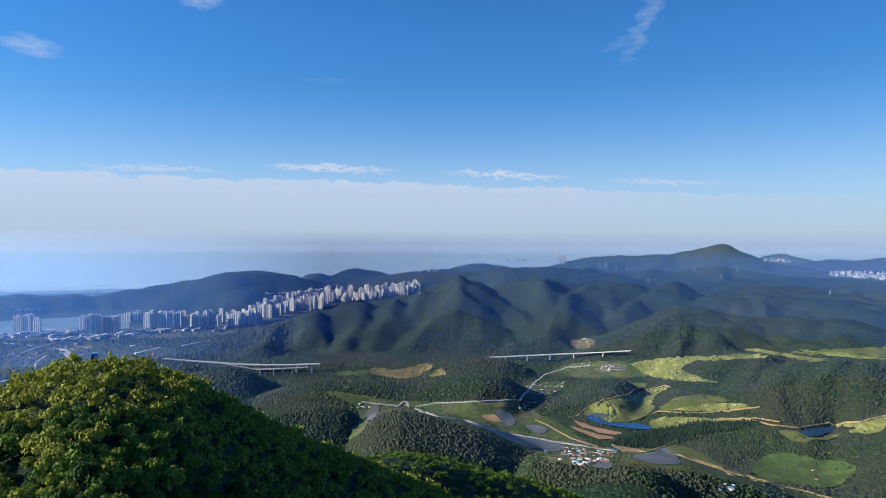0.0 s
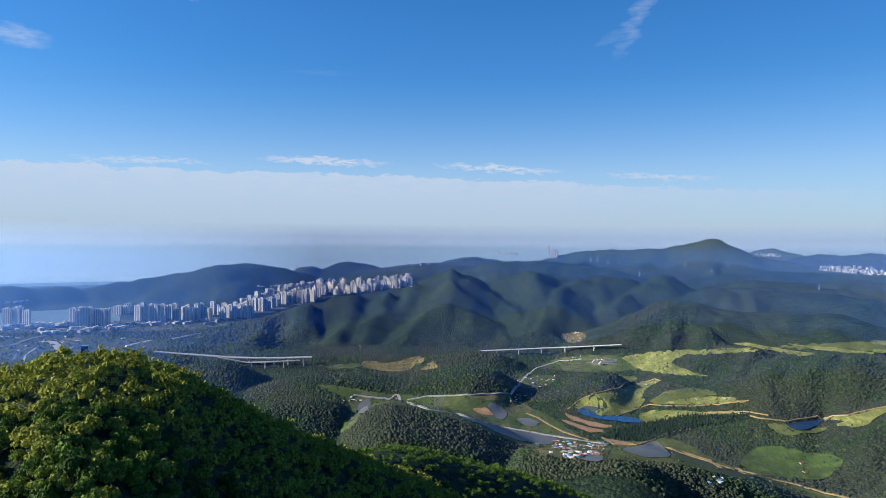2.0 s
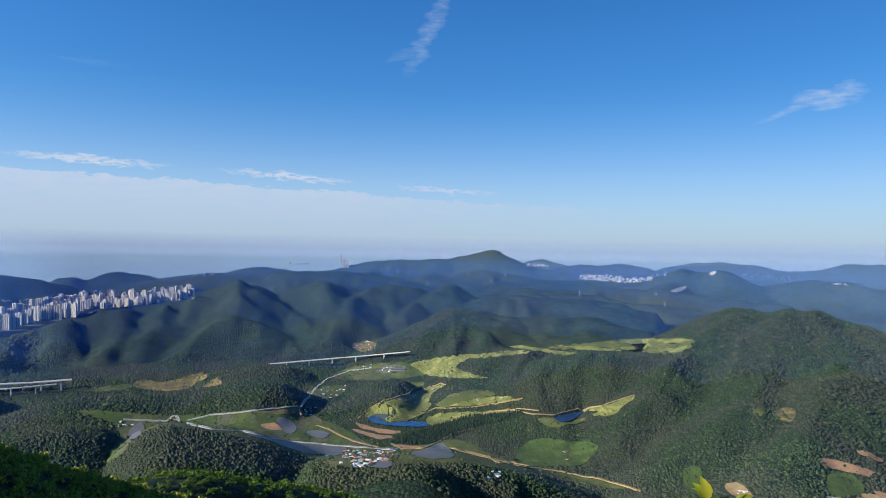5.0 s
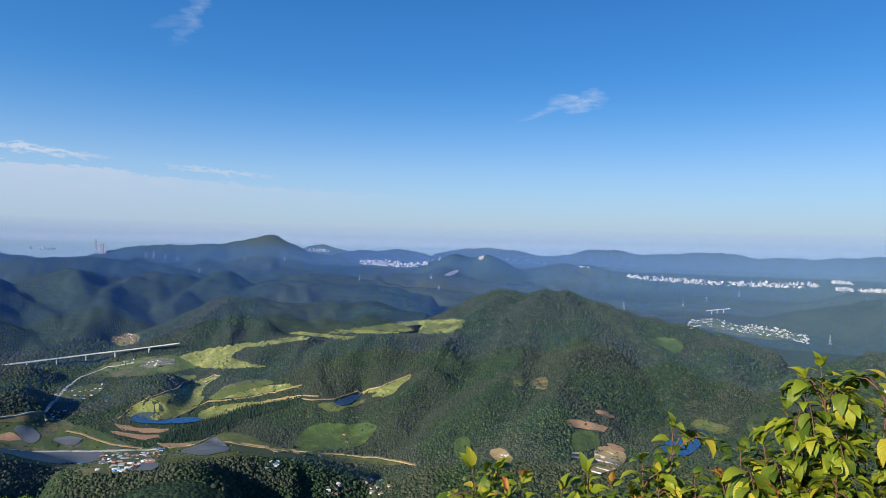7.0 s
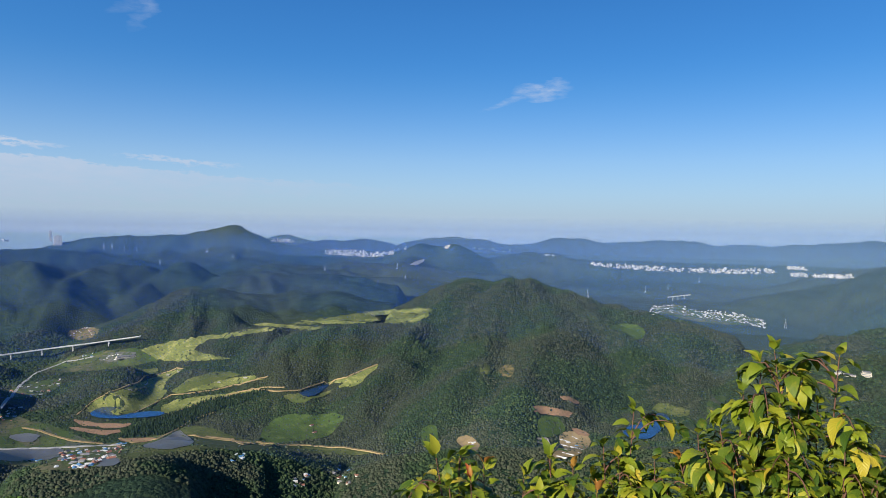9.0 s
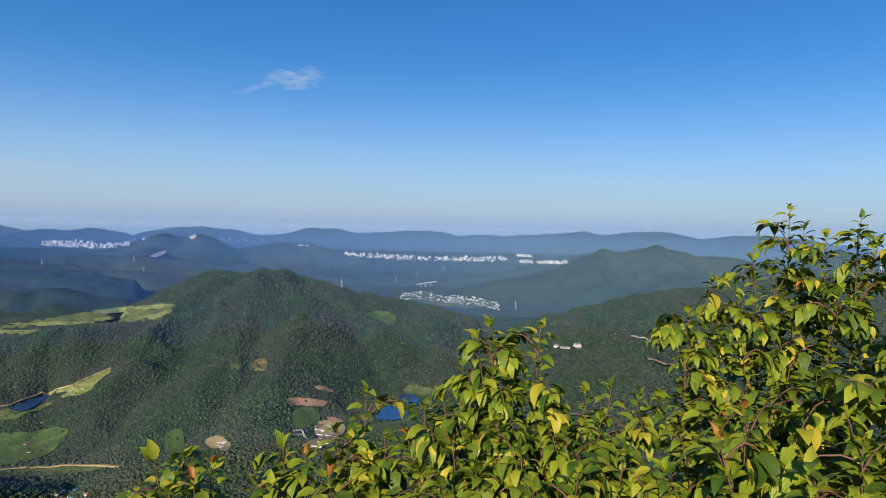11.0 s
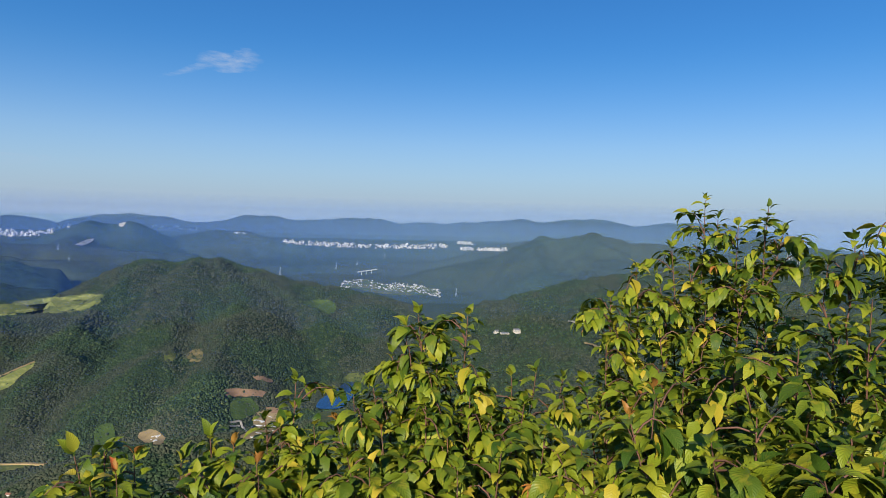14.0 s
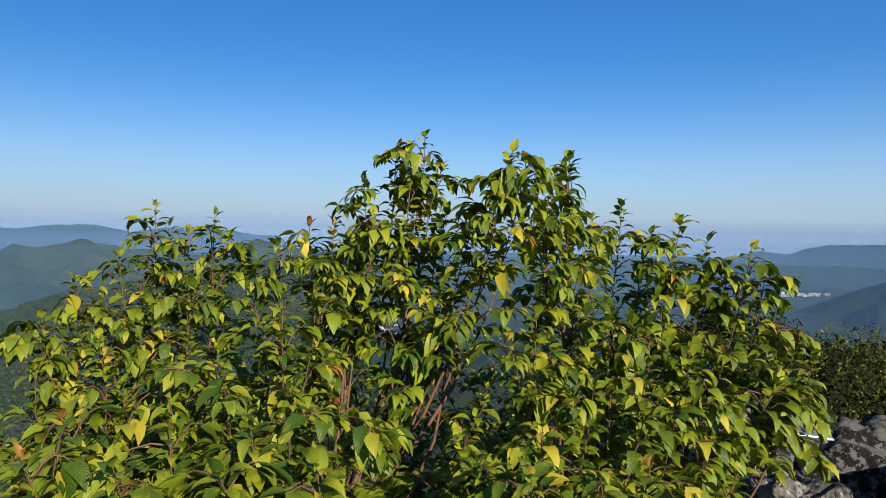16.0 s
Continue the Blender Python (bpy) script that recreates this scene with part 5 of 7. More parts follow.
def leaf_material(name, deep, fresh, edge, gloss):
    def build(k):
        info = k.n("ObjectInfo").outputs["Random"]
        isl = k.n("NewGeometry").outputs["Random Per Island"]
        rnd = k.math("FRACT", k.math("ADD", info, isl))
        col = k.ramp(rnd, (0.05, deep), (0.72, fresh), (0.93, k.blend(fresh, edge)), (1.0, edge))
        uv = k.n("SeparateXYZ", {0: k.n("TexCoord").outputs["UV"]})
        side = k.math("ABSOLUTE", k.math("SUBTRACT", uv.outputs[0], 0.5))
        rib = k.math("FRACT", k.math("MULTIPLY", k.math("SUBTRACT", uv.outputs[1], k.math("MULTIPLY", side, 0.42)), 10.0))
        rib = k.math("ABSOLUTE", k.math("SUBTRACT", rib, 0.5))
        vein = k.math("MAXIMUM", k.math("SUBTRACT", 1.0, k.math("MULTIPLY", rib, 9.0), clamp=True), k.math("SUBTRACT", 1.0, k.math("MULTIPLY", side, 30.0), clamp=True))
        blot = k.noise(k.pos, 45.0, 4.0)
        col = k.mix(k.math("MULTIPLY", vein, 0.24), col, fresh)
        col = k.mix(k.ramp(blot, (0.55, 0.0), (0.8, 0.5)), col, edge)
        body = bsdf(k, col, gloss, 0.0, (k.math("ADD", k.math("MULTIPLY", rib, 1.6), k.math("MULTIPLY", blot, 0.5)), 0.24, 0.004), 0.26)
        glow = k.n("BsdfTranslucent", {"Color": k.mix(0.5, col, (0.30, 0.42, 0.02))}).outputs[0]
        return k.n("MixShader", {0: 0.16, 1: body, 2: glow}).outputs[0]
    return material(name, build)


M_LEAF = leaf_material("glossy_green_leaf", (0.036, 0.076, 0.008), (0.190, 0.226, 0.014), (0.42, 0.31, 0.030), 0.46)
M_YOUNG = leaf_material("young_reddish_leaf", (0.24, 0.10, 0.025), (0.32, 0.17, 0.03), (0.40, 0.09, 0.03), 0.45)
M_TWIG = plain("red_brown_bark", (0.125, 0.058, 0.038), 0.75, 0, 60.0, 0.4, 0.002)
M_BARK = plain("grey_bark", (0.20, 0.16, 0.12), 0.85, 0, 40.0, 0.45, 0.004)


def leaf_mesh(name, length, width, fold, droop, seed, rows=9, cols=(-1.0, -0.55, 0.0, 0.55, 1.0)):
    """A pointed oval leaf with a folded midrib, toothed edge and wavy blade, its stalk at the origin."""
    rng = random.Random(seed)
    bm = bmesh.new()
    uv = bm.loops.layers.uv.new("uv")
    grid = []
    stalk = 0.12 * length
    for i in range(rows):
        t = i / (rows - 1)
        w = width * 0.5 * (math.sin(math.pi * min(1.0, t ** 0.78)) ** 0.85 * (1 - 0.35 * t) + 0.012)
        a = droop * t * t
        y, z = stalk + length * t * math.cos(a * 0.6), -length * t * math.sin(a) * 0.75
        row = []
        for c in cols:
            tooth = 1 + (0.07 if i % 2 else -0.05) * (abs(c) == 1)
            x = c * w * tooth
            row.append((bm.verts.new((x, y + abs(c) * 0.05 * length * (1 - t), z + abs(x) * fold + math.sin(t * 17 + c) * 0.012 * length * abs(c) + rng.uniform(-1, 1) * 0.006 * length)), (c * 0.5 + 0.5, t)))
        grid.append(row)
    for i in range(rows - 1):
        for j in range(len(cols) - 1):
            q = (grid[i][j], grid[i][j + 1], grid[i + 1][j + 1], grid[i + 1][j])
            f = bm.faces.new([v for v, _ in q])
            f.smooth = True
            for loop, (_, u) in zip(f.loops, q):
                loop[uv].uv = u
    s0 = [bm.verts.new(p) for p in ((-0.0012, 0, 0), (0.0012, 0, 0), (0.0012, stalk, 0.001), (-0.0012, stalk, 0.001))]
    bm.faces.new(s0)
    me = bpy.data.meshes.new(name)
    bm.to_mesh(me)
    bm.free()
    return me


LEAF_KINDS = ((1.0, 1.0, 0.22, 0.5), (1.1, 0.95, 0.16, 0.75), (0.85, 1.05, 0.30, 0.4), (1.15, 0.92, 0.2, 1.0), (0.7, 0.95, 0.28, 0.4), (1.0, 1.08, 0.10, 0.65))
LEAVES = [leaf_mesh("leaf", 0.066 * s, 0.0405 * s * w, f, d, i, 10) for i, (s, w, f, d) in enumerate(LEAF_KINDS)]
SMALL = [leaf_mesh("leaf", 0.066 * s, 0.0405 * s * w, f, d, i, 5, (-1.0, 0.0, 1.0)) for i, (s, w, f, d) in enumerate(LEAF_KINDS)]
YOUNG = [leaf_mesh("young_leaf", 0.036 * s, 0.015 * s, 0.5, d, 20 + i) for i, (s, d) in enumerate(((1.0, 0.3), (1.2, 0.7)))]
for me in LEAVES:
    me.materials.append(M_LEAF)
for me in YOUNG:
    me.materials.append(M_YOUNG)


def tube(points, radii, sides=6):
    """Verts and faces of a tapering twig."""
    V, F = [], []
    n = len(points)
    for i, p in enumerate(points):
        t = (points[min(i + 1, n - 1)] - points[max(i - 1, 0)]).normalized()
        a = t.cross(Vector((0.31, 0.77, 0.55))).normalized()
        b = t.cross(a)
        for k in range(sides):
            q = k * math.tau / sides
            V.append(p + (a * math.cos(q) + b * math.sin(q)) * radii[i])
    for i in range(n - 1):
        for k in range(sides):
            j = (k + 1) % sides
            F.append((i * sides + k, i * sides + j, (i + 1) * sides + j, (i + 1) * sides + k))
    return V, F


def curve_points(a, b, bend, n):
    """From a to b, bowed by bend."""
    return [a.lerp(b, i / (n - 1)) + bend * math.sin(math.pi * i / (n - 1)) for i in range(n)]


class Shrub:
    def __init__(self, foot, label, seed):
        self.ob = tagged(new("shrub"), label, "shrub")
        self.ob.location = foot
        self.leafage = 0.76 if seed < 13 else 0.80 if seed < 15 else 0.86
        self.foot, self.rng, self.leaves, self.branches = foot, random.Random(seed), [], []

    def leaf(self, at, along, out, young=False, scale=1.0):
        r = self.rng
        d = (out * 0.7 + along * 0.5 + Vector((r.uniform(-.25, .25), r.uniform(-.25, .25), r.uniform(-0.36, 0.16)))).normalized()
        up = Vector((r.uniform(-.35, .35), r.uniform(-.35, .35), 1.0)) + out * 0.2
        side = d.cross(up).normalized()
        nrm = side.cross(d)
        m = Matrix((side, d, nrm)).transposed().to_4x4()
        s = self.leafage * scale * r.uniform(0.75, 1.2)
        if at.length < 1.0:
            return
        self.leaves.append((Matrix.Translation(at) @ m @ Matrix.Diagonal((s, s, s, 1)), young, len(self.branches)))

    def shoot(self, pts, first, gap, scale=1.0, young=False):
        """Leaves set round a twig from a share of its length on."""
        r = self.rng
        turn = r.uniform(0, 6)
        length = sum((q - p).length for p, q in zip(pts, pts[1:]))
        n = max(3, int(length * (1 - first) / gap))
        for i in range(n):
            t = first + (1 - first) * (i + r.uniform(-.2, .2) + 0.5) / n
            x = min(max(t, 0), 0.999) * (len(pts) - 1)
            k = int(x)
            at = pts[k].lerp(pts[k + 1], x - k)
            along = (pts[k + 1] - pts[k]).normalized()
            a = along.cross(Vector((0.2, 0.3, 0.9))).normalized()
            b = along.cross(a)
            turn += 2.4
            out = a * math.cos(turn) + b * math.sin(turn)
            if abs(along.z) < 0.8:
                # a leaning twig bears its leaves in two ranks, left and right
                out = along.cross(Vector((0, 0, 1))).normalized() * (1 if i % 2 else -1) + Vector((0, 0, r.uniform(-0.35, 0.25)))
            self.leaf(at, along, out, False, scale * (1.0 - 0.2 * max(0, t - 0.8) / 0.2))
        end = (pts[-1] - pts[-2]).normalized()
        for _ in range(3):
            self.leaf(pts[-1], end * 1.6, Vector((r.uniform(-1, 1), r.uniform(-1, 1), 0.6)).normalized() * 0.7, young, 0.75 if not young else 1.0)

    def branch(self, tip, dense=1.0, reach=1.0):
        r = self.rng
        fork = self.foot + Vector((r.uniform(-.06, .06), r.uniform(-.06, .06), r.uniform(0.05, 0.35)))
        low = Vector(((tip.x - fork.x) * 0.3, (tip.y - fork.y) * 0.3, -0.12 * abs(tip.z - fork.z)))
        pts = curve_points(fork, tip, low * 0.55 + Vector((r.uniform(-.04, .04), r.uniform(-.04, .04), 0)), 12)
        for i in range(2, 11):
            pts[i] = pts[i] + Vector((r.uniform(-1, 1), r.uniform(-1, 1), r.uniform(-1, 1))) * 0.012
        length = sum((q - p).length for p, q in zip(pts, pts[1:]))
        thick = 0.0032 + 0.0042 * length
        V, F = tube(pts, [thick * (1 - i / 11) ** 1.25 + 0.0011 for i in range(12)])
        self.shoot(pts, max(0.4, 1 - 0.36 / length), 0.0098 * self.leafage / dense, 1.0, r.random() < 0.14)
        for _ in range(int(9.5 * dense * max(length, 0.6))):
            t = r.uniform(0.42, 0.985) ** 0.75
            x = t * 11
            k = min(int(x), 10)
            at = pts[k].lerp(pts[k + 1], x - k)
            far = reach * r.uniform(0.10, 0.23) * (1.2 - 0.45 * t)
            out = Vector((r.uniform(-1, 1), r.uniform(-1, 1), r.uniform(-0.25, 0.55))).normalized()
            end = at + out * far + Vector((0, 0, 0.03))
            if end.z > tip.z - 0.02:
                end.z = tip.z - r.uniform(0.03, 0.12)
            tw = curve_points(at, end, Vector((0, 0, 0.03)), 5)
            v2, f2 = tube(tw, [0.0022, 0.002, 0.0017, 0.0014, 0.001], 4)
            F += [tuple(i + len(V) for i in f) for f in f2]
            V += v2
            self.shoot(tw, 0.5, 0.0092 * self.leafage / dense, 1.0, r.random() < 0.05)
        inv = Matrix.Translation(-self.foot)
        self.branches.append(part("branch", mesh_from("branch", np.array([inv @ v for v in V]), np.array(F)), M_TWIG, self.ob))

    def finish(self, singles=230):
        """The leaves nearest the eye as pieces of their own, the rest joined."""
        order = sorted(self.leaves, key=lambda q: q[0].translation.length)
        inv = Matrix.Translation(-self.foot)
        for m, young, stem in order[:singles]:
            ob = part("leaf", self.rng.choice(YOUNG if young else LEAVES), None, self.branches[stem])
            ob.matrix_local = inv @ m
        for kind, mat in ((False, M_LEAF), (True, M_YOUNG)):
            rest = [m for m, y, _ in order[singles:] if y == kind]
            if not rest:
                continue
            store = []
            for me in (YOUNG if kind else SMALL):
                co = np.empty(len(me.vertices) * 3)
                me.vertices.foreach_get("co", co)
                quads = np.array([list(p.vertices) for p in me.polygons])
                uv = np.empty(len(me.loops) * 2)
                me.uv_layers[0].data.foreach_get("uv", uv)
                store.append((co.reshape(-1, 3), quads, uv))
            V, F, U, base = [], [], [], 0
            for m in rest:
                co, quads, uv = self.rng.choice(store)
                q = np.array(inv @ m)
                V.append(co @ q[:3, :3].T + q[:3, 3])
                F.append(quads + base)
                U.append(uv)
                base += len(co)
            me = mesh_from("foliage", np.concatenate(V), np.concatenate(F))
            me.uv_layers.new(name="uv").data.foreach_set("uv", np.concatenate(U).astype(np.float32))
            tagged(part("foliage", me, mat, self.ob, "red-tinged young leaves" if kind else ""), kind="stuff")


EYE_A, EYE_B = Vector((0.012, 0.040, -0.005)), Vector((0.034, -0.137, 0.011))   # where the eye stood for the sights below


def spot(eye, bearing, height, dist):
    return eye + way(bearing, height) * dist


SHRUBS = [
    ((1.22, 1.02, -1.9), "leafy green shrub with red-tipped shoots below the summit", 11,
     [(38.05, -19.18, 1.45), (40.16, -19.17, 1.5), (42.34, -19.65, 1.5), (41.03, -20.94, 1.4), (39.11, -21.53, 1.4), (45.95, -20.65, 1.55), (48.26, -18.98, 1.6), (47.13, -21.94, 1.5), (50.17, -19.75, 1.55), (52.79, -17.66, 1.6), (55.34, -14.75, 1.66), (54.03, -18.55, 1.6), (52.13, -21.37, 1.5), (56.99, -18.47, 1.6), (56.07, -21.94, 1.5)]),
    ((1.55, 0.55, -1.8), "broad leafy shrub with yellow-green leaves on the slope", 12,
     [(58.98, -18.16, 1.6), (60.43, -16.06, 1.62), (62.17, -15.34, 1.65), (63.85, -12.44, 1.65), (66.01, -8.98, 1.65), (65.04, -10.09, 1.65), (69.09, -12.73, 1.68), (70.45, -8.97, 1.68), (67.81, -11.35, 1.65), (66.36, -13.08, 1.6), (72.33, -14.45, 1.7), (74.5, -14.07, 1.75), (76.63, -13.54, 1.8), (78.98, -13.94, 1.8), (70.9, -15.7, 1.6), (66.96, -16.83, 1.5), (63.01, -18.8, 1.5), (60.05, -21.09, 1.45), (65.07, -21, 1.4), (69.03, -19.48, 1.45), (72.91, -17.42, 1.55), (75.77, -16.28, 1.6), (73.99, -20.47, 1.4), (77.75, -18.79, 1.5), (62.08, -21.96, 1.4), (70.11, -22.07, 1.35)]),
    ((2.05, 0.02, -1.7), "tall leafy shrub with two rounded heads", 13,
     [(80.83, -14.22, 1.8), (82.49, -10.74, 2.0), (84.35, -7.52, 2.1), (82.66, -6.85, 2.1), (84.65, -4.14, 2.2), (86.61, -5.53, 2.2), (87.39, -2.32, 2.3), (89.77, 1.71, 2.4), (90.8, 0.15, 2.4), (92.35, -0.37, 2.35), (94.48, 1.16, 2.3), (95.62, -0.69, 2.3), (88.77, -3.16, 2.3), (86.74, -8.9, 2.0), (90.3, -6.81, 2.1), (93.27, -4.84, 2.15), (88.93, -12.19, 1.85), (85.26, -14.4, 1.75), (82.27, -16.52, 1.65), (92.02, -10.94, 1.9), (87.47, -16.69, 1.6), (91.44, -15.23, 1.7), (94.91, -8.89, 2.0), (81.03, -19.72, 1.45), (85.87, -19.05, 1.45), (91.21, -18.95, 1.45)]),
    ((1.78, -0.30, -1.25), "tall open shrub with slender red-brown stems", 14,
     [(93.43, -3.57, 1.8), (95.13, -1.75, 1.8), (97.75, -0.02, 1.9), (99.85, 0.22, 1.9), (101.22, -1.08, 1.9), (102.37, 3.98, 1.95), (105.12, 6.68, 1.95), (107.56, 7.84, 1.94), (106.52, 5.4, 1.9), (108.99, 4.96, 1.9), (103.15, 0.91, 1.9), (109.56, 1.03, 1.9), (112.13, 1.22, 1.8), (114.05, 3.56, 1.75), (115.12, 6.54, 1.72), (116.35, 5.58, 1.75), (98.38, -5.74, 1.6), (95.54, -6.21, 1.5), (90.32, -10.53, 1.4), (93.09, -17.01, 1.2), (96.56, -13.78, 1.35), (100.44, -15.38, 1.3), (113.33, -14.84, 1.5), (98.56, -20.18, 1.1), (86.65, -16.28, 1.25), (82.53, -18.72, 1.15), (90.61, -20.49, 1.1), (79.05, -14.81, 1.35), (76.5, -17.23, 1.25), (85.78, -12.29, 1.45)]),
    ((1.78, -1.12, -1.5), "spreading leafy shrub beside pale rocks", 15,
     [(118.55, 4.62, 1.85), (120.1, 5.92, 1.92), (117.99, 1.7, 1.8), (119.92, 1.24, 2.0), (122.02, 0.88, 2.1), (124.51, 1.87, 2.25), (126.85, -0.28, 2.2), (129.26, 0.75, 2.2), (131.34, -0.88, 2.2), (133.07, -2.69, 2.2), (134.59, -1.24, 2.2), (135.56, -3.97, 2.2), (136.42, -6.43, 2.2), (138.14, -7.93, 2.1), (139.14, -9.53, 2.1), (136.51, -11.97, 2.0), (133.69, -12.74, 1.9), (130.24, -10.88, 1.8), (127.05, -7.9, 1.9), (123.81, -7.14, 1.9), (117.61, -7.4, 1.7), (115.2, -9.67, 1.6), (122.56, -13.33, 1.6), (126.79, -15.25, 1.6), (118.31, -16.83, 1.45), (123.19, -19.58, 1.35), (112.94, -19.8, 1.25), (117.43, -20.91, 1.2), (127.35, -19.14, 1.4)]),
    ((2.6, -0.5, -1.5), "shaded leafy shrub behind the taller ones", 16,
     [(94.66, -11.39, 2.5), (97.48, -10.05, 2.6), (100.38, -11.53, 2.6), (102.8, -9.63, 2.7), (105.3, -11.55, 2.7), (108.26, -10.08, 2.7), (111.27, -10.99, 2.7), (114.25, -11.39, 2.7), (117.18, -10.32, 2.7), (120.11, -11.13, 2.7), (122.98, -11.43, 2.7), (125.79, -12.16, 2.6), (128.54, -13.29, 2.6), (102.39, -15.32, 2.5), (105.38, -16.27, 2.4), (108.35, -15.33, 2.4), (111.37, -16.2, 2.4), (96.59, -16.07, 2.3), (99.49, -17.09, 2.2), (114.37, -17.03, 2.3), (117.31, -15.97, 2.4), (121.19, -15.72, 2.4), (124.98, -16.32, 2.3), (105.45, -20.36, 2.2), (108.94, -19.9, 2.2), (102.48, -21.2, 2.0), (112.46, -20.71, 2.1)]),
]


def build_shrubs():
    for foot, label, seed, tips in SHRUBS:
        s = Shrub(Vector(foot), label, seed)
        for b, h, d in tips:
            s.branch(spot(EYE_A if seed < 14 else EYE_B, b, h, d), *((1.1, 0.6) if seed == 11 else (1.0, 0.8) if seed == 16 else (1.15, 0.75)))
        s.finish()


build_shrubs()


# ---------------------------------------------------------------- trees on the hill beside the summit
def hill_leaf(k):
    info = k.n("ObjectInfo").outputs["Random"]
    isl = k.n("NewGeometry").outputs["Random Per Island"]
    mixed = k.math("ADD", k.math("MULTIPLY", info, 0.70), k.math("MULTIPLY", k.noise(k.pos, 0.11, 3.0), 0.36))
    base = k.ramp(mixed, (0.22, (0.036, 0.084, 0.014)), (0.42, (0.088, 0.168, 0.022)), (0.60, (0.165, 0.250, 0.032)), (0.80, (0.290, 0.310, 0.045)))
    col = k.mix(k.ramp(isl, (0.0, 0.75), (0.55, 0.0)), base, (0.022, 0.045, 0.010))
    body = bsdf(k, col, 0.7, 0.0, None, 0.2)
    return k.n("MixShader", {0: 0.18, 1: body, 2: k.n("BsdfTranslucent", {"Color": col}).outputs[0]}).outputs[0]


M_HILLLEAF = material("hillside_leaves", hill_leaf)


def leafy_crown(seed, leaves, lumps=20):
    """A crown of many small leaf sprays on uneven lumps, 1 m in radius; verts and quads."""
    rng = np.random.default_rng(seed)
    c = rng.normal(size=(lumps, 3))
    c /= np.linalg.norm(c, axis=1, keepdims=True)
    c *= rng.uniform(0.25, 0.68, (lumps, 1))
    c[:, 2] = np.abs(c[:, 2]) * 0.85 + 0.35
    rad = rng.uniform(0.20, 0.42, lumps)
    k = rng.integers(0, lumps, leaves)
    d = rng.normal(size=(leaves, 3))
    d[:, 2] = np.abs(d[:, 2]) * 0.9 - 0.15
    d /= np.linalg.norm(d, axis=1, keepdims=True)
    p = c[k] + d * rad[k][:, None] * rng.uniform(0.75, 1.08, (leaves, 1))
    nrm = d + rng.normal(size=(leaves, 3)) * 0.5
    nrm /= np.linalg.norm(nrm, axis=1, keepdims=True)
    a = np.cross(nrm, rng.normal(size=(leaves, 3)))
    a /= np.linalg.norm(a, axis=1, keepdims=True)
    b = np.cross(nrm, a)
    s = rng.uniform(0.065, 0.14, (leaves, 1)) * (480 / max(leaves, 160)) ** 0.35
    q = np.stack([p - a * s, p + b * s * 0.7 - nrm * s * 0.3, p + a * s, p - b * s * 0.7 - nrm * s * 0.3], 1)
    return q.reshape(-1, 3), np.arange(leaves * 4).reshape(-1, 4)


def limbs(seed):
    r = random.Random(seed)
    V, F = tube([Vector((0, 0, -0.5)), Vector((0.03, 0.02, 0.2)), Vector((0.0, 0.05, 0.7))], [0.07, 0.05, 0.02], 5)
    for _ in range(4):
        end = Vector((r.uniform(-.6, .6), r.uniform(-.6, .6), r.uniform(0.5, 0.95)))
        v, f = tube(curve_points(Vector((0.02, 0.02, r.uniform(0.05, 0.3))), end, Vector((0, 0, -0.05)), 4), [0.035, 0.028, 0.018, 0.008], 4)
        F += [tuple(i + len(V) for i in q) for q in f]
        V += v
    return mesh_from("trunk", np.array(V), np.array(F))


HUT_BEARING, HUT_DIST = (-28.08, -9.09)[0], 206.0
HUT = (HUT_DIST * math.sin(radians(HUT_BEARING)), HUT_DIST * math.cos(radians(HUT_BEARING)))


def hill_trees():
    rng = np.random.default_rng(23)
    crowns = []
    for i in range(6):
        v, f = leafy_crown(60 + i, 520)
        me = mesh_from("crown", v, f, False)
        me.materials.append(M_HILLLEAF)
        crowns.append(me)
    trunks = [limbs(80 + i) for i in range(3)]
    for me in trunks:
        me.materials.append(M_BARK)
    b = rng.uniform(-40, 4, 6500)
    d = np.sqrt(rng.uniform(55.0 ** 2, 290.0 ** 2, 6500))
    z = relief(b.copy(), d.copy())
    x, y = d * np.sin(np.radians(b)), d * np.cos(np.radians(b))
    size = rng.uniform(1.5, 3.9, 6500)
    kept = []
    for i in range(6500):
        if z[i] / d[i] < -0.50:
            continue
        if all((x[i] - x[j]) ** 2 + (y[i] - y[j]) ** 2 > (0.41 * (size[i] + size[j])) ** 2 for j in kept):
            kept.append(i)
    show = in_sight(b, d, z, 6)
    seen = [i for i in kept if show[i] and math.hypot(x[i] - HUT[0], y[i] - HUT[1]) > 4.6]
    seen.sort(key=lambda i: d[i])
    V, F, base = [], [], 0
    for n, i in enumerate(seen):
        s, h = size[i], size[i] * rng.uniform(0.9, 1.5)
        turn = rng.uniform(0, 360)
        if n < 300:
            t = tagged(new("tree"), "leafy green broadleaf tree on the wooded hillside", "tree", "trees on the near hill")
            t.matrix_world = pose(x[i], y[i], z[i], 0, 0, turn) @ Matrix.Diagonal((s, s, h, 1))
            part("trunk", trunks[n % 3], None, t)
            part("crown", crowns[rng.integers(0, 6)], None, t)
        else:
            v, f = leafy_crown(100 + n % 12, 75)
            c, sn = math.cos(turn), math.sin(turn)
            V.append(np.stack([x[i] + s * (v[:, 0] * c - v[:, 1] * sn), y[i] + s * (v[:, 0] * sn + v[:, 1] * c), z[i] + h * v[:, 2]], -1))
            F.append(f + base)
            base += len(v)
    ob = new("woodland", mesh_from("woodland", np.concatenate(V), np.concatenate(F), False))
    ob.data.materials.append(M_HILLLEAF)
    tagged(ob, "broadleaf wood on the far flank of the near hill", "woodland", kind="stuff")


hill_trees()


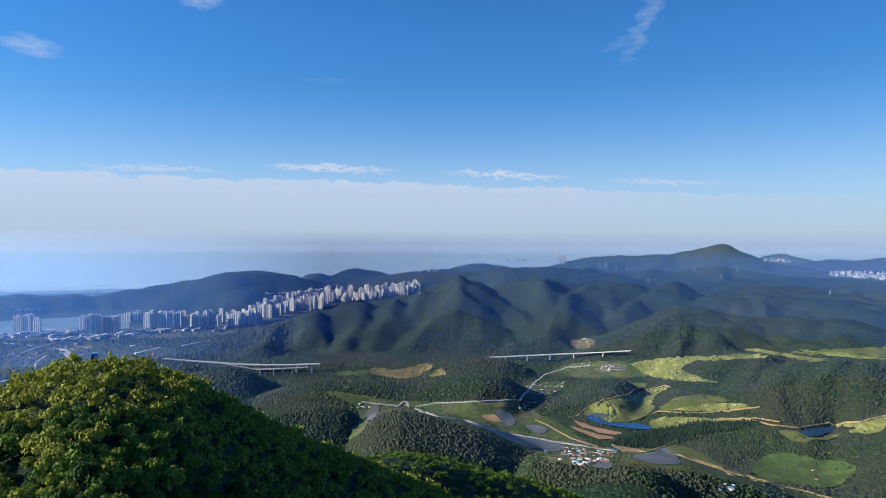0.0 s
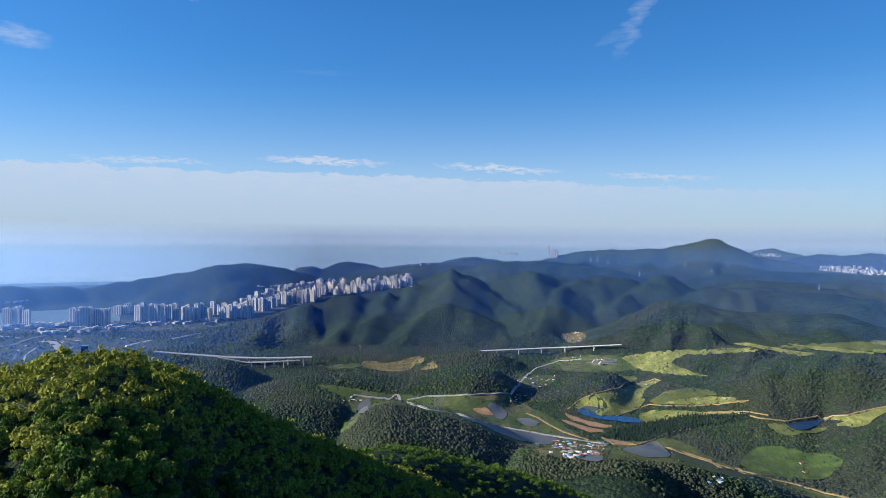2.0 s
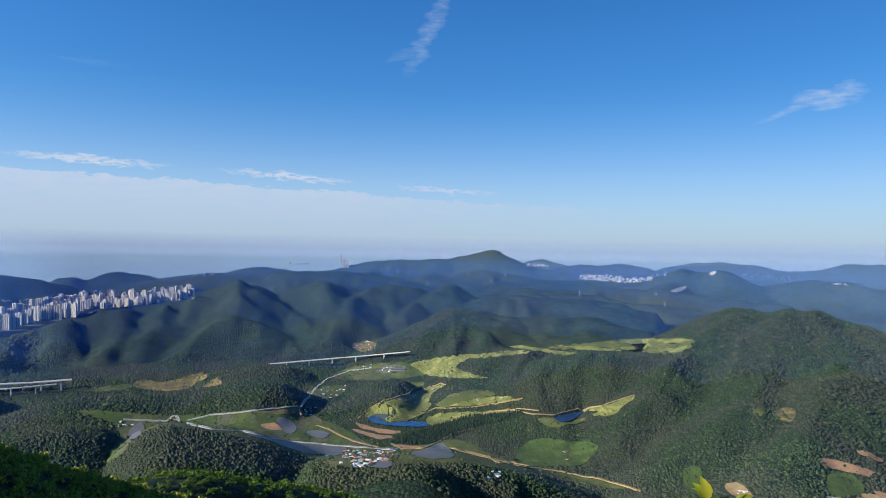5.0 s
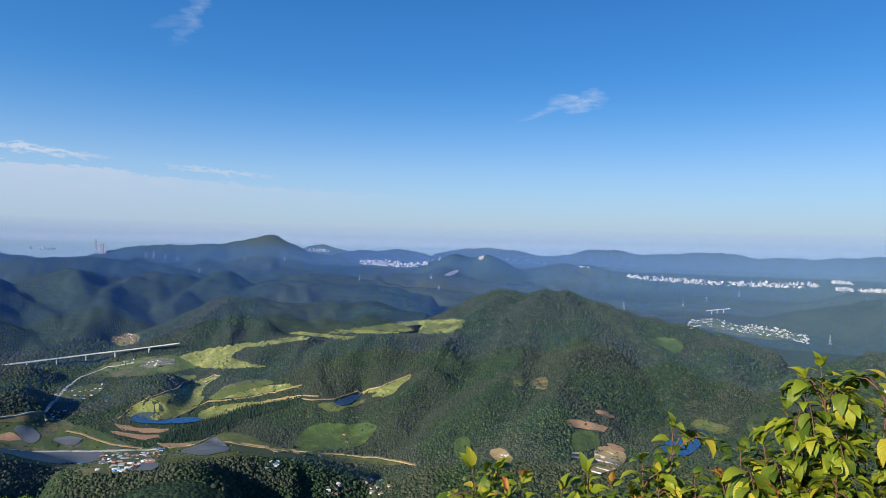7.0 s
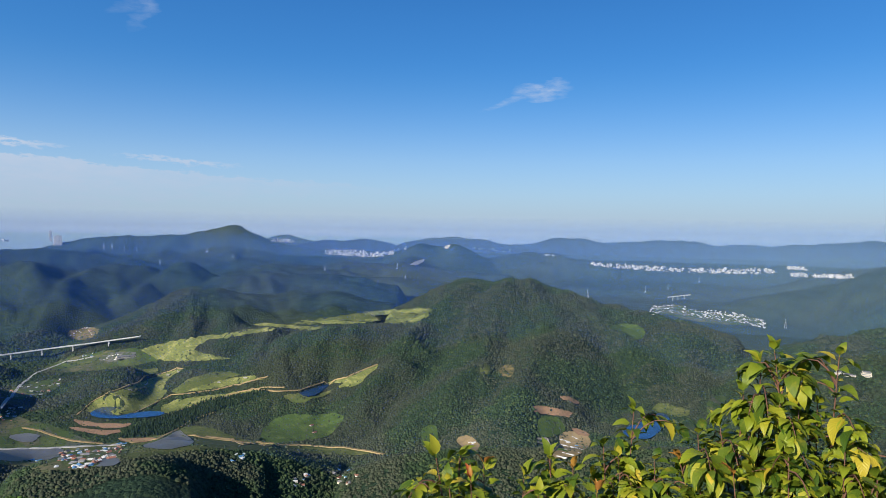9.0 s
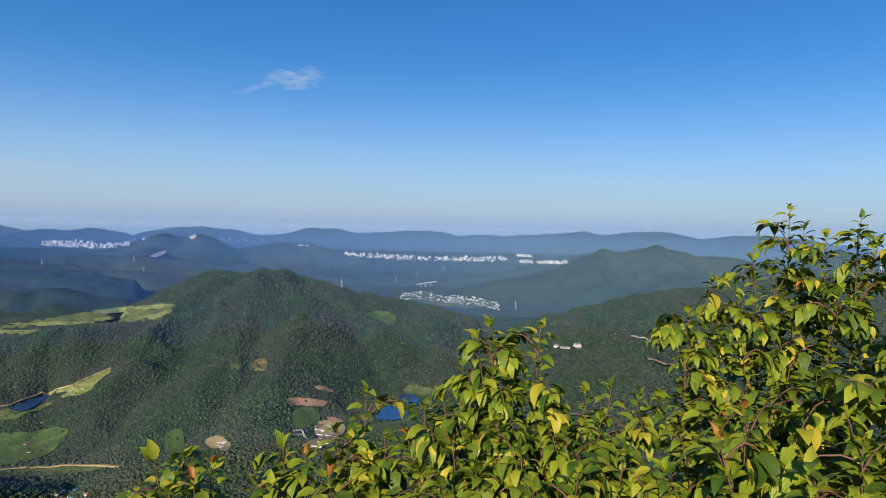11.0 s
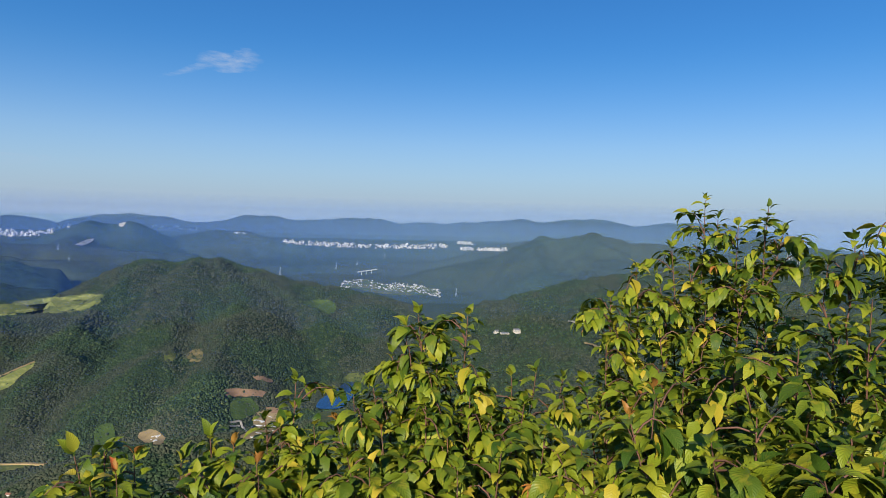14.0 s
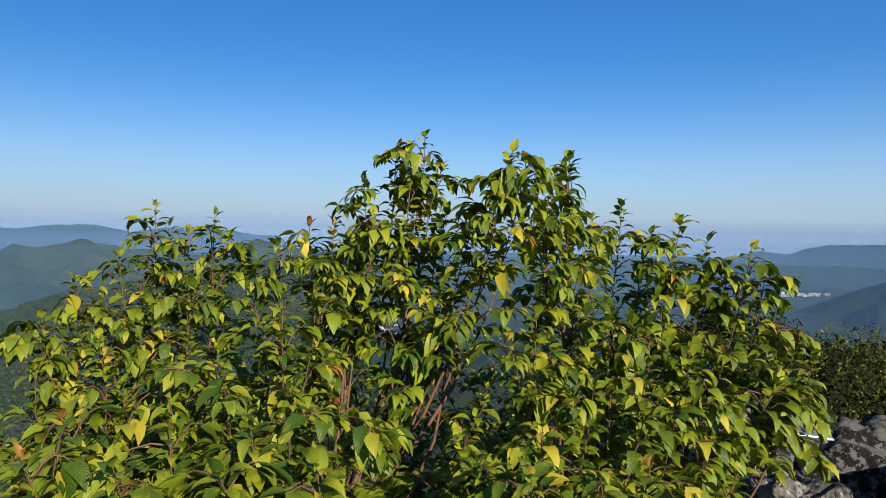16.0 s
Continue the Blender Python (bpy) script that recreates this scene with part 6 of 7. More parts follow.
def spur_trees():
    rng = np.random.default_rng(29)
    n = 4600
    b = rng.uniform(-24, 18, n)
    d = np.sqrt(rng.uniform(285.0 ** 2, 760.0 ** 2, n))
    z = relief(b.copy(), d.copy())
    keep = z / d > -0.47
    keep &= in_sight(b, d, z, 6)
    b, d, z = b[keep], d[keep], z[keep]
    x, y = d * np.sin(np.radians(b)), d * np.cos(np.radians(b))
    V, F, base = [], [], 0
    kinds = [leafy_crown(200 + i, 80, 9) for i in range(8)]
    for i in range(len(b)):
        v, f = kinds[i % 8]
        s = rng.uniform(2.6, 4.2)
        a = rng.uniform(0, 6.28)
        c, sn = math.cos(a), math.sin(a)
        V.append(np.stack([x[i] + s * (v[:, 0] * c - v[:, 1] * sn), y[i] + s * (v[:, 0] * sn + v[:, 1] * c), z[i] + s * v[:, 2]], -1))
        F.append(f + base)
        base += len(v)
    ob = new("woodland", mesh_from("woodland", np.concatenate(V), np.concatenate(F), False))
    ob.data.materials.append(M_HILLLEAF)
    tagged(ob, "shady broadleaf wood on the spur below the summit", "woodland", kind="stuff")


spur_trees()


# ---------------------------------------------------------------- buildings
def wall_paint(name, color):
    return plain(name, color, 0.8, 0, 0.3, 0.12, 0.02, 0.3)


M_WALLS = [wall_paint("white_wall", (0.52, 0.50, 0.46)), wall_paint("cream_wall", (0.50, 0.45, 0.37)), wall_paint("grey_wall", (0.36, 0.36, 0.36))]
M_BAY = plain("dark_window_band", (0.14, 0.155, 0.17), 0.3, 0, 0.4, 0.3, 0.01, 0.5)
M_ROOFS = [plain("red_roof", (0.22, 0.10, 0.07), 0.7, 0, 0.6, 0.3, 0.05), plain("blue_roof", (0.08, 0.20, 0.36), 0.5, 0, 0.6, 0.2, 0.05), plain("grey_roof", (0.17, 0.17, 0.18), 0.8, 0, 0.6, 0.3, 0.05), plain("pale_roof", (0.60, 0.60, 0.58), 0.7, 0, 0.6, 0.2, 0.05)]
M_CONCRETE = plain("pale_concrete", (0.38, 0.38, 0.37), 0.85, 0, 0.2, 0.15, 0.05)
M_STEEL = plain("grey_steel", (0.38, 0.40, 0.42), 0.5, 0.6, 0.5, 0.2, 0.01)


def boxes(name, specs, bevel=0.0):
    """One mesh of several blocks: centre and size of each."""
    bm = bmesh.new()
    for (x, y, z), (sx, sy, sz) in specs:
        r = bmesh.ops.create_cube(bm, size=1.0, matrix=Matrix.Translation((x, y, z)) @ Matrix.Diagonal((sx, sy, sz, 1)))
    if bevel:
        bmesh.ops.bevel(bm, geom=bm.edges[:], offset=bevel, segments=1, affect="EDGES")
    me = bpy.data.meshes.new(name)
    bm.to_mesh(me)
    bm.free()
    return me


def tower_model(kind):
    """An apartment slab, 1 m wide and 1 m high to be scaled: walls, recessed window bays, stair core, roof house."""
    t = tagged(new("apartment_tower"), ("white apartment tower with dark window bays", "cream apartment slab with dark window bays", "grey-blue apartment tower in haze")[kind], "apartment block", "apartment towers")
    w = M_WALLS[kind]
    n = (3, 4, 2)[kind]
    for i in range(n + 1):
        part("pier", boxes("pier", [((-0.5 + i / n, 0, 0.5), (0.34 / n, 0.5, 1.0))]), w, t)
    for i in range(n):
        part("window_bay", boxes("window_bay", [((-0.5 + (i + 0.5) / n, 0, 0.49), (0.7 / n, 0.42, 0.96))]), M_BAY, t)
    part("roof_house", boxes("roof_house", [((0.1, 0, 1.02), (0.4, 0.34, 0.07))]), w, t)
    t.location = (0, 0, -900)
    return t


TOWERS = [tower_model(i) for i in range(3)]
used = set()
BR = random.Random(3)


def footing(bearing, base):
    """Where a sight line meets the ground; one that passes just over a brow is lowered onto it."""
    d = site(bearing, base, 930.0)
    while d > 29000 and base > -9:
        base -= 0.04
        d = site(bearing, base, 930.0)
    return d, base


def stand(model, bearing, base, wide, tall, deep, turn=None, sink=1.0):
    """A copy of a building where the sight line meets the ground, its sizes in true metres."""
    d, base = footing(bearing, base)
    x, y, z = (float(q) for q in place(np.array(bearing), np.array(d), np.array(d * math.tan(radians(base)))))
    s = float(drawn_in(np.array(d))) / d
    m = pose(x, y, z - sink * s, 0, 0, BR.uniform(-62, -18) - bearing if turn is None else turn) @ Matrix.Diagonal((wide * s, deep * s, tall * s, 1))
    if model.name in used:
        return copy_thing(model, m @ Matrix.Diagonal((1 / model.scale.x, 1 / model.scale.y, 1 / model.scale.z, 1)))
    used.add(model.name)
    model.matrix_world = m
    return model


def towers(line, count, tall, wide, scatter=0.12, kinds=(0, 1, 2)):
    """Towers strung along a line of bearings and heights; their size in degrees as seen from the summit."""
    b, h = [p[0] for p in line], [p[1] for p in line]
    for i in range(count):
        q = b[0] + (b[-1] - b[0]) * (i + BR.uniform(0.1, 0.9)) / count
        e = float(np.interp(q, b, h)) + BR.uniform(-1, 1) * scatter
        u = site(q, e, 930.0) * radians(1)
        stand(TOWERS[BR.choice(kinds)], q, e, BR.uniform(*wide) * u, BR.uniform(*tall) * u, BR.uniform(0.28, 0.45) * u)


def city_walls(k):
    isl = k.n("NewGeometry").outputs["Random Per Island"]
    band = k.n("SeparateXYZ", {0: k.pos}).outputs[2]
    col = k.ramp(isl, (0.08, (0.14, 0.15, 0.17)), (0.25, (0.30, 0.27, 0.24)), (0.55, (0.48, 0.45, 0.41)), (0.9, (0.64, 0.60, 0.54)))
    return bsdf(k, k.mix(k.math("MULTIPLY", k.noise(k.pos, 0.15, 4.0), 0.5), col, (0.35, 0.37, 0.40)), 0.8)


M_CITY = material("far_city_walls", city_walls)


def city(line, count, tall, wide, scatter, label):
    """A far town, its blocks too many to count, in one mesh."""
    b, h = [p[0] for p in line], [p[1] for p in line]
    cube = np.array([(x, y, z) for x in (-.5, .5) for y in (-.5, .5) for z in (0, 1)], float)
    sides = np.array([(0, 1, 3, 2), (4, 6, 7, 5), (0, 4, 5, 1), (2, 3, 7, 6), (1, 5, 7, 3)])
    V, F, n = [], [], 0
    for i in range(count):
        q = b[0] + (b[-1] - b[0]) * (i + BR.uniform(0, 1)) / count
        e = float(np.interp(q, b, h)) + BR.uniform(-1, 1) * scatter
        if noise.noise(Vector((q * 1.9, e * 2.0, count * 0.13))) < -0.32:
            continue
        d, e = footing(q, e)
        x, y, z = (float(v) for v in place(np.array(q), np.array(d), np.array(d * math.tan(radians(e)))))
        s = float(drawn_in(np.array(d))) / d
        t, w = d * radians(BR.uniform(*tall)) * BR.choice((0.5, 1, 1)), d * radians(BR.uniform(*wide))
        a = radians(BR.uniform(0, 90))
        for dx, sw, st in ((-0.3, 0.42, 1.0), (0.25, 0.5, BR.uniform(0.8, 1.1)), (0.0, 0.25, 1.12)):
            c = (cube + (dx / sw, 0, 0)) * (w * s * sw, w * s * 0.4, t * s * st)
            V.append(np.stack([x + c[:, 0] * math.cos(a) - c[:, 1] * math.sin(a), y + c[:, 0] * math.sin(a) + c[:, 1] * math.cos(a), z - 2 + c[:, 2]], -1))
            F.append(sides + n)
            n += 8
    ob = new("city", mesh_from("city", np.concatenate(V), np.concatenate(F), False))
    ob.data.materials.append(M_CITY)
    tagged(ob, label, "city", kind="stuff")


FC = "distant white city blocks in blue haze"
towers([(-33.18, -6.7), (-31.7, -6.8)], 4, (1.25, 1.5), (0.45, 0.55), 0.03, (0, 1))
towers([(-29, -6.89), (-26.28, -6.96)], 10, (1.2, 1.45), (0.4, 0.5), 0.06, (0, 1, 2))
towers([(-24.46, -6.79), (-21.77, -6.91)], 9, (1.2, 1.45), (0.38, 0.5), 0.06, (0, 1, 2))
towers([(-21.77, -6.91), (-18.9, -6.94)], 9, (1.0, 1.4), (0.38, 0.5), 0.08, (0, 1, 2))
towers([(-19.03, -6.7), (-16.56, -6.46), (-13.79, -5.91), (-9.99, -5.25)], 34, (0.7, 1.2), (0.35, 0.48), 0.22)
towers([(-18, -6.97), (-15.64, -6.76)], 6, (0.95, 1.2), (0.4, 0.5), 0.06, (0,))
towers([(-16.56, -5.75), (-12.38, -4.74), (-9.03, -4.78)], 26, (0.45, 0.85), (0.3, 0.42), 0.18)
towers([(-11.9, -4.74), (-7.08, -4.69), (-2.07, -3.92)], 50, (0.35, 0.8), (0.28, 0.42), 0.28)
city([(-10.95, -4.37), (-6.11, -4.06), (-2.07, -3.62)], 60, (0.25, 0.7), (0.22, 0.4), 0.15, FC)
city([(-33.97, -6.84), (-29.12, -6.8)], 70, (0.12, 0.35), (0.4, 0.8), 0.15, FC)
towers([(-26.2, -6.26), (-24.99, -6.14)], 7, (0.55, 0.8), (0.4, 0.6), 0.08, (0,))
city([(-30.97, -7.27), (-25.19, -7.28)], 60, (0.10, 0.30), (0.3, 0.7), 0.16, FC)
city([(-26.2, -7.05), (-18.36, -7.05)], 60, (0.10, 0.28), (0.25, 0.6), 0.16, FC)
city([(-33.8, -4.98), (-31.52, -4.88)], 30, (0.05, 0.12), (0.1, 0.25), 0.06, FC)
city([(-28.81, -3.93), (-27.74, -3.79)], 14, (0.06, 0.12), (0.1, 0.2), 0.06, FC)
city([(-15.18, -4.22), (-12.85, -4.2)], 16, (0.06, 0.14), (0.1, 0.3), 0.06, FC)
city([(-10.95, -4.66), (-6.6, -4.5), (-1.92, -4.02)], 110, (0.10, 0.30), (0.18, 0.35), 0.28, FC)
for b, h in [(5.64, -1.7), (5.93, -1.7), (6.18, -1.7), (6.42, -1.7), (6.67, -1.7), (6.91, -1.7), (7.16, -1.69), (-5.33, -2.39), (-5.13, -2.39), (-4.89, -2.39), (-4.69, -2.39)]:
    u = footing(b, h)[0] * radians(1)
    stand(TOWERS[2], b, h, 0.17 * u, BR.uniform(0.35, 0.58) * u, 0.15 * u)
city([(-2.07, -2.44), (-0.44, -2.33)], 12, (0.1, 0.25), (0.2, 0.4), 0.04, FC)
for (b, h), wide, tall in zip([(9.87, -1.62), (10.16, -1.67), (10.35, -1.67), (10.54, -1.66)], (0.17, 0.14, 0.14, 0.14), (1.05, 0.72, 0.78, 0.70)):
    u = footing(b, h)[0] * radians(1)
    stand(TOWERS[2], b, h, wide * u, tall * u, wide * u)
city([(26.09, -1.19), (28.06, -1.21)], 21, (0.06, 0.24), (0.14, 0.28), 0.08, FC)
city([(30.7, -2.01), (31.78, -2.11), (34.16, -2.21)], 110, (0.06, 0.24), (0.14, 0.28), 0.18, FC)
city([(30.78, -2.1), (33.79, -2.31), (36.73, -2.17)], 150, (0.06, 0.24), (0.14, 0.28), 0.16, FC)
city([(36.24, -2.03), (37.71, -1.66)], 15, (0.06, 0.24), (0.14, 0.28), 0.05, FC)
city([(43.41, -1.56), (46.87, -1.84)], 27, (0.06, 0.24), (0.14, 0.28), 0.08, FC)
city([(49.65, -2.02), (50.62, -2.05)], 7, (0.06, 0.24), (0.14, 0.28), 0.04, FC)
city([(53.64, -2.7), (58.49, -2.93), (63.31, -2.98), (67.81, -2.84)], 330, (0.05, 0.22), (0.12, 0.28), 0.17, FC)
city([(68.99, -3.05), (73.07, -3.01)], 110, (0.06, 0.24), (0.14, 0.28), 0.08, FC)
city([(68.78, -2.53), (70.31, -2.51)], 50, (0.06, 0.24), (0.14, 0.28), 0.06, FC)
city([(136.69, -4.74), (139.91, -4.45)], 33, (0.1, 0.25), (0.25, 0.5), 0.12, FC)
city([(102.3, -8.66), (105.26, -8.89)], 18, (0.1, 0.25), (0.25, 0.5), 0.5, FC)


def house_model(kind):
    """A small gabled house, about 10 m long, 7 wide and 3.2 to the eaves."""
    t = tagged(new("house"), ("small white house with a red tiled roof", "low white house with a blue metal roof", "small cream house with a grey roof", "flat pale-roofed farm building")[kind], "house", "village houses")
    wall = part("wall", boxes("wall", [((0, 0, 1.6), (10, 7, 3.2))]), M_WALLS[(0, 0, 1, 0)[kind]], t)
    rise = (2.2, 1.4, 2.0, 0.7)[kind]
    bm = bmesh.new()
    e = 0.5
    v = [bm.verts.new(p) for p in ((-5 - e, -3.5 - e, 3.1), (5 + e, -3.5 - e, 3.1), (5 + e, 3.5 + e, 3.1), (-5 - e, 3.5 + e, 3.1), (-5 - e, 0, 3.2 + rise), (5 + e, 0, 3.2 + rise))]
    for f in ((0, 1, 5, 4), (2, 3, 4, 5), (0, 4, 3), (1, 2, 5), (3, 2, 1, 0)):
        bm.faces.new([v[i] for i in f])
    me = bpy.data.meshes.new("roof")
    bm.to_mesh(me)
    bm.free()
    part("roof", me, M_ROOFS[kind], t)
    for x in (-2.8, 0.4, 3.2):
        part("window", boxes("window", [((x, -3.52, 1.7), (1.4, 0.1, 1.2))]), M_BAY, wall)
    part("door", boxes("door", [((-1.2, -3.52, 1.05), (1.0, 0.12, 2.1))]), M_STEEL, wall)
    t.location = (0, 0, -900)
    return t


HOUSES = [house_model(i) for i in range(4)]


def village(area, count, kinds=(0, 2, 3, 3, 2, 1, 0), size=(0.45, 0.85)):
    b, h = [p[0] for p in area], [p[1] for p in area]
    done = 0
    while done < count:
        q, e = BR.uniform(min(b), max(b)), BR.uniform(min(h), max(h))
        if not bool(within(area, np.array(q), np.array(e))):
            continue
        s = BR.uniform(*size)
        stand(HOUSES[BR.choice(kinds)], q, e, s, s * BR.uniform(0.9, 1.5), s, BR.uniform(0, 180), 0.4)
        done += 1


village([(9.71, -17.64), (10.67, -16.96), (12.58, -16.94), (14.92, -17.03), (14.7, -17.84), (12.59, -18.39), (10.3, -18.23)], 105)
village([(7.16, -12.24), (8.71, -11.77), (10.64, -11.69), (10.46, -12.4), (8.48, -12.9)], 34, (0, 2, 3, 3))
village([(6.04, -13.96), (7.02, -13.18), (9.11, -13.58), (8.73, -14.15), (7.02, -14.39)], 18)
village([(-7.93, -13.96), (-7.06, -13.61), (-5.98, -13.73), (-6.32, -14.09)], 9, (0, 3, 3))
village([(-4.6, -13.84), (-3.12, -13.63), (-2.87, -13.96), (-4.11, -14.09)], 7, (0, 2))
village([(10.87, -8.52), (12.05, -7.95), (13.19, -8.15), (12.53, -8.74)], 26, (0, 0, 2, 3))
village([(13.25, -10.55), (13.86, -10.19), (14.88, -10.14), (14.88, -10.61)], 12, (3, 3, 2))
village([(11.59, -10.15), (13.01, -9.86), (13.01, -10.23), (11.59, -10.48)], 6, (3, 1))
village([(28, -21.37), (28.23, -20.69), (29.56, -20.5), (29.77, -21.47)], 12)
village([(31.37, -21.28), (31.69, -20.16), (33.66, -20.57), (33.57, -21.44)], 12, (0, 2, 1))
city([(58.58, -6.46), (60.36, -6.18), (62.34, -6.47), (65.09, -6.56), (67.33, -6.89)], 420, (0.05, 0.11), (0.12, 0.28), 0.36, "pale roofs of a valley village")
village([(42.59, -18.51), (42.98, -18.14), (44.23, -18.1), (44.09, -18.56)], 5, (3, 2))
village([(49.92, -18.55), (51.12, -17.57), (53.98, -16.91), (53.77, -18.04)], 8, (3, 3, 1))
village([(-34.14, -8.97), (-32.06, -8.14), (-29.12, -7.56), (-25.6, -8.05), (-22.71, -8.94), (-30.61, -10.05)], 30, (3, 2, 0), (1.0, 2.5))
village([(22.71, -18.86), (23.76, -18.47), (24.18, -18.91), (23.14, -19.21)], 6, (3, 1, 2))
city([(102.8, -9.14), (111.24, -9.54), (120.07, -9.23)], 60, (0.06, 0.14), (0.15, 0.35), 0.8, "pale roofs of a valley town behind the shrubs")
for b, h in [(29.69, -16.7), (29.95, -17.29), (14.55, -16.93), (14.92, -16.99), (8.65, -17.29), (9.13, -17.4)]:
    stand(HOUSES[1 if b < 20 else 0], b, h, 0.9, 0.9, 0.9, 20, 0.3)


def greenhouse(a, b):
    """A long low tunnel of white film between two sights, with its end frames."""
    ends = [Vector(ground(q, site(q, h, 930.0))[0]) for q, h in (a, b)]
    run = ends[1] - ends[0]
    t = tagged(new("greenhouse"), "long low greenhouse tunnel of white film", "greenhouse", "greenhouse rows")
    t.matrix_world = pose(*ends[0], 0, 0, math.degrees(math.atan2(run.y, run.x)))
    long = math.hypot(run.x, run.y)
    n, wide = 8, 2.2
    arc = [(wide * math.cos(math.pi * i / n), 0.4 + 2.2 * math.sin(math.pi * i / n)) for i in range(n + 1)]
    steps = [long * i / 6 for i in range(7)]
    V = [(x, c, z + run.z * x / long) for x in steps for c, z in arc]
    F = [(j * (n + 1) + i, j * (n + 1) + i + 1, (j + 1) * (n + 1) + i + 1, (j + 1) * (n + 1) + i) for j in range(6) for i in range(n)]
    part("film", mesh_from("film", np.array(V), np.array(F)), M_ROOFS[3], t)
    for x, z in ((0.0, 0.0), (long, run.z)):
        part("end_wall", boxes("end_wall", [((x, 0, z + 0.9), (0.2, 4.0, 1.8))]), M_WALLS[0], t)


for row in GREENHOUSE_ROWS:
    greenhouse(*row)


def lodge(b, h, wide, floors, label):
    """A long building of several storeys with a dark window band on each."""
    d = site(b, h, 930.0)
    x, y, z = ground(b, d)[0]
    s = float(drawn_in(np.array(d))) / d
    t = tagged(new("building"), label, "building")
    t.matrix_world = pose(x, y, z - 1.5, 0, 0, -b + 8) @ Matrix.Diagonal((s, s, s, 1))
    for i in range(floors):
        part("storey", boxes("storey", [((i * 1.5, 0, i * 4 + 2.6), (wide - i * 4, 16, 3.8))], 0.15), M_WALLS[1], t)
        part("window_band", boxes("window_band", [((i * 1.5, -8.05, i * 4 + 2.8), (wide - i * 4 - 4, 0.3, 1.7))]), M_BAY, t)
    part("roof", boxes("roof", [((floors, 0, floors * 4 + 0.9), (wide - floors * 4 + 2, 18, 0.7))]), M_ROOFS[2], t)


lodge(*(14.98, -10.47), 62, 2, "white low clubhouse with a dark flat roof")
lodge(*(74.04, -10.14), 26, 3, "white stepped lodge among wooded slopes")
lodge(*(73.07, -10.24), 24, 1, "white low lodge wing among wooded slopes")
lodge(*(72.35, -10.23), 16, 2, "white lodge wing among wooded slopes")
lodge(*(-19.03, -7.3), 70, 5, "broad pale block with blue glazing in the town")


def viaduct(line, z_line, wide, label, every, first=0):
    """A road bridge on tall piers: bearings with true distances, and deck heights."""
    t = tagged(new("viaduct"), label, "bridge")
    pts = []
    for (b, h), d in zip(line, z_line):
        x, y, z = place(np.array(b), np.array(d), np.array(d * math.tan(radians(h))))
        pts.append(Vector((float(x), float(y), float(z))))
    fine = [p.lerp(q, i / 8) for p, q in zip(pts, pts[1:]) for i in range(8)] + [pts[-1]]
    V, F = [], []
    for i, p in enumerate(fine):
        a = (fine[min(i + 1, len(fine) - 1)] - fine[max(i - 1, 0)]).normalized()
        nrm = Vector((-a.y, a.x, 0)).normalized() * wide / 2
        V += [p + nrm + Vector((0, 0, 1.1)), p + nrm * 0.96, p - nrm * 0.96, p - nrm + Vector((0, 0, 1.1)), p - nrm - Vector((0, 0, 1.2)), p - nrm * 0.5 - Vector((0, 0, 2.6)), p + nrm * 0.5 - Vector((0, 0, 2.6)), p + nrm - Vector((0, 0, 1.2))]
        if i:
            for k in range(8):
                F.append(((i - 1) * 8 + k, (i - 1) * 8 + (k + 1) % 8, i * 8 + (k + 1) % 8, i * 8 + k))
    part("deck", mesh_from("deck", np.array(V), np.array(F), False), M_CONCRETE, t)
    for i in range(first + every, len(fine) - 1, every):
        p = fine[i]
        a = (fine[i + 1] - fine[i - 1]).normalized()
        yaw = math.degrees(math.atan2(a.y, a.x))
        b, d = math.degrees(math.atan2(p.x, p.y)), math.hypot(p.x, p.y)
        foot = GRID[int(np.searchsorted(BEARINGS, b)), int(np.searchsorted(DISTS, d))] if d < FAR_START else p.z - 16
        tall = max(p.z - 2.5 - foot + 4, 6)
        me = boxes("pier", [((0, -wide * 0.28, -tall / 2), (wide * 0.2, wide * 0.2, tall)), ((0, wide * 0.28, -tall / 2), (wide * 0.2, wide * 0.2, tall)), ((0, 0, -0.8), (3.0, wide * 0.85, 1.8))], 0.2)
        q = part("pier", me, M_CONCRETE, t)
        q.matrix_world = pose(p.x, p.y, p.z - 2.5, 0, 0, yaw)


viaduct([(-23.17, -9.22), (-21, -9.54), (-19.11, -9.78), (-17.23, -10.01), (-15.27, -10.15), (-13.26, -10.23), (-10.65, -10.22)], (2690, 2650, 2610, 2570, 2530, 2500, 2480), 22, "long pale concrete motorway viaduct on tall piers", 4, 26)
viaduct([(-18.36, -9.95), (-16.05, -10.48), (-14.29, -10.52), (-11.65, -10.47)], (2520, 2490, 2460, 2440), 11, "pale concrete slip-road viaduct on tall piers", 5)
viaduct([(3.6, -9.8), (5.77, -9.66), (7.93, -9.51), (10.2, -9.34), (12.53, -9.17), (16.03, -8.83)], (2720, 2705, 2690, 2650, 2595, 2480), 13, "pale concrete motorway bridge across the valley", 7)
viaduct([(59.98, -5.22), (60.78, -5.09), (61.73, -4.94)], (4300, 4350, 4400), 7, "small pale road bridge over a valley village", 4)


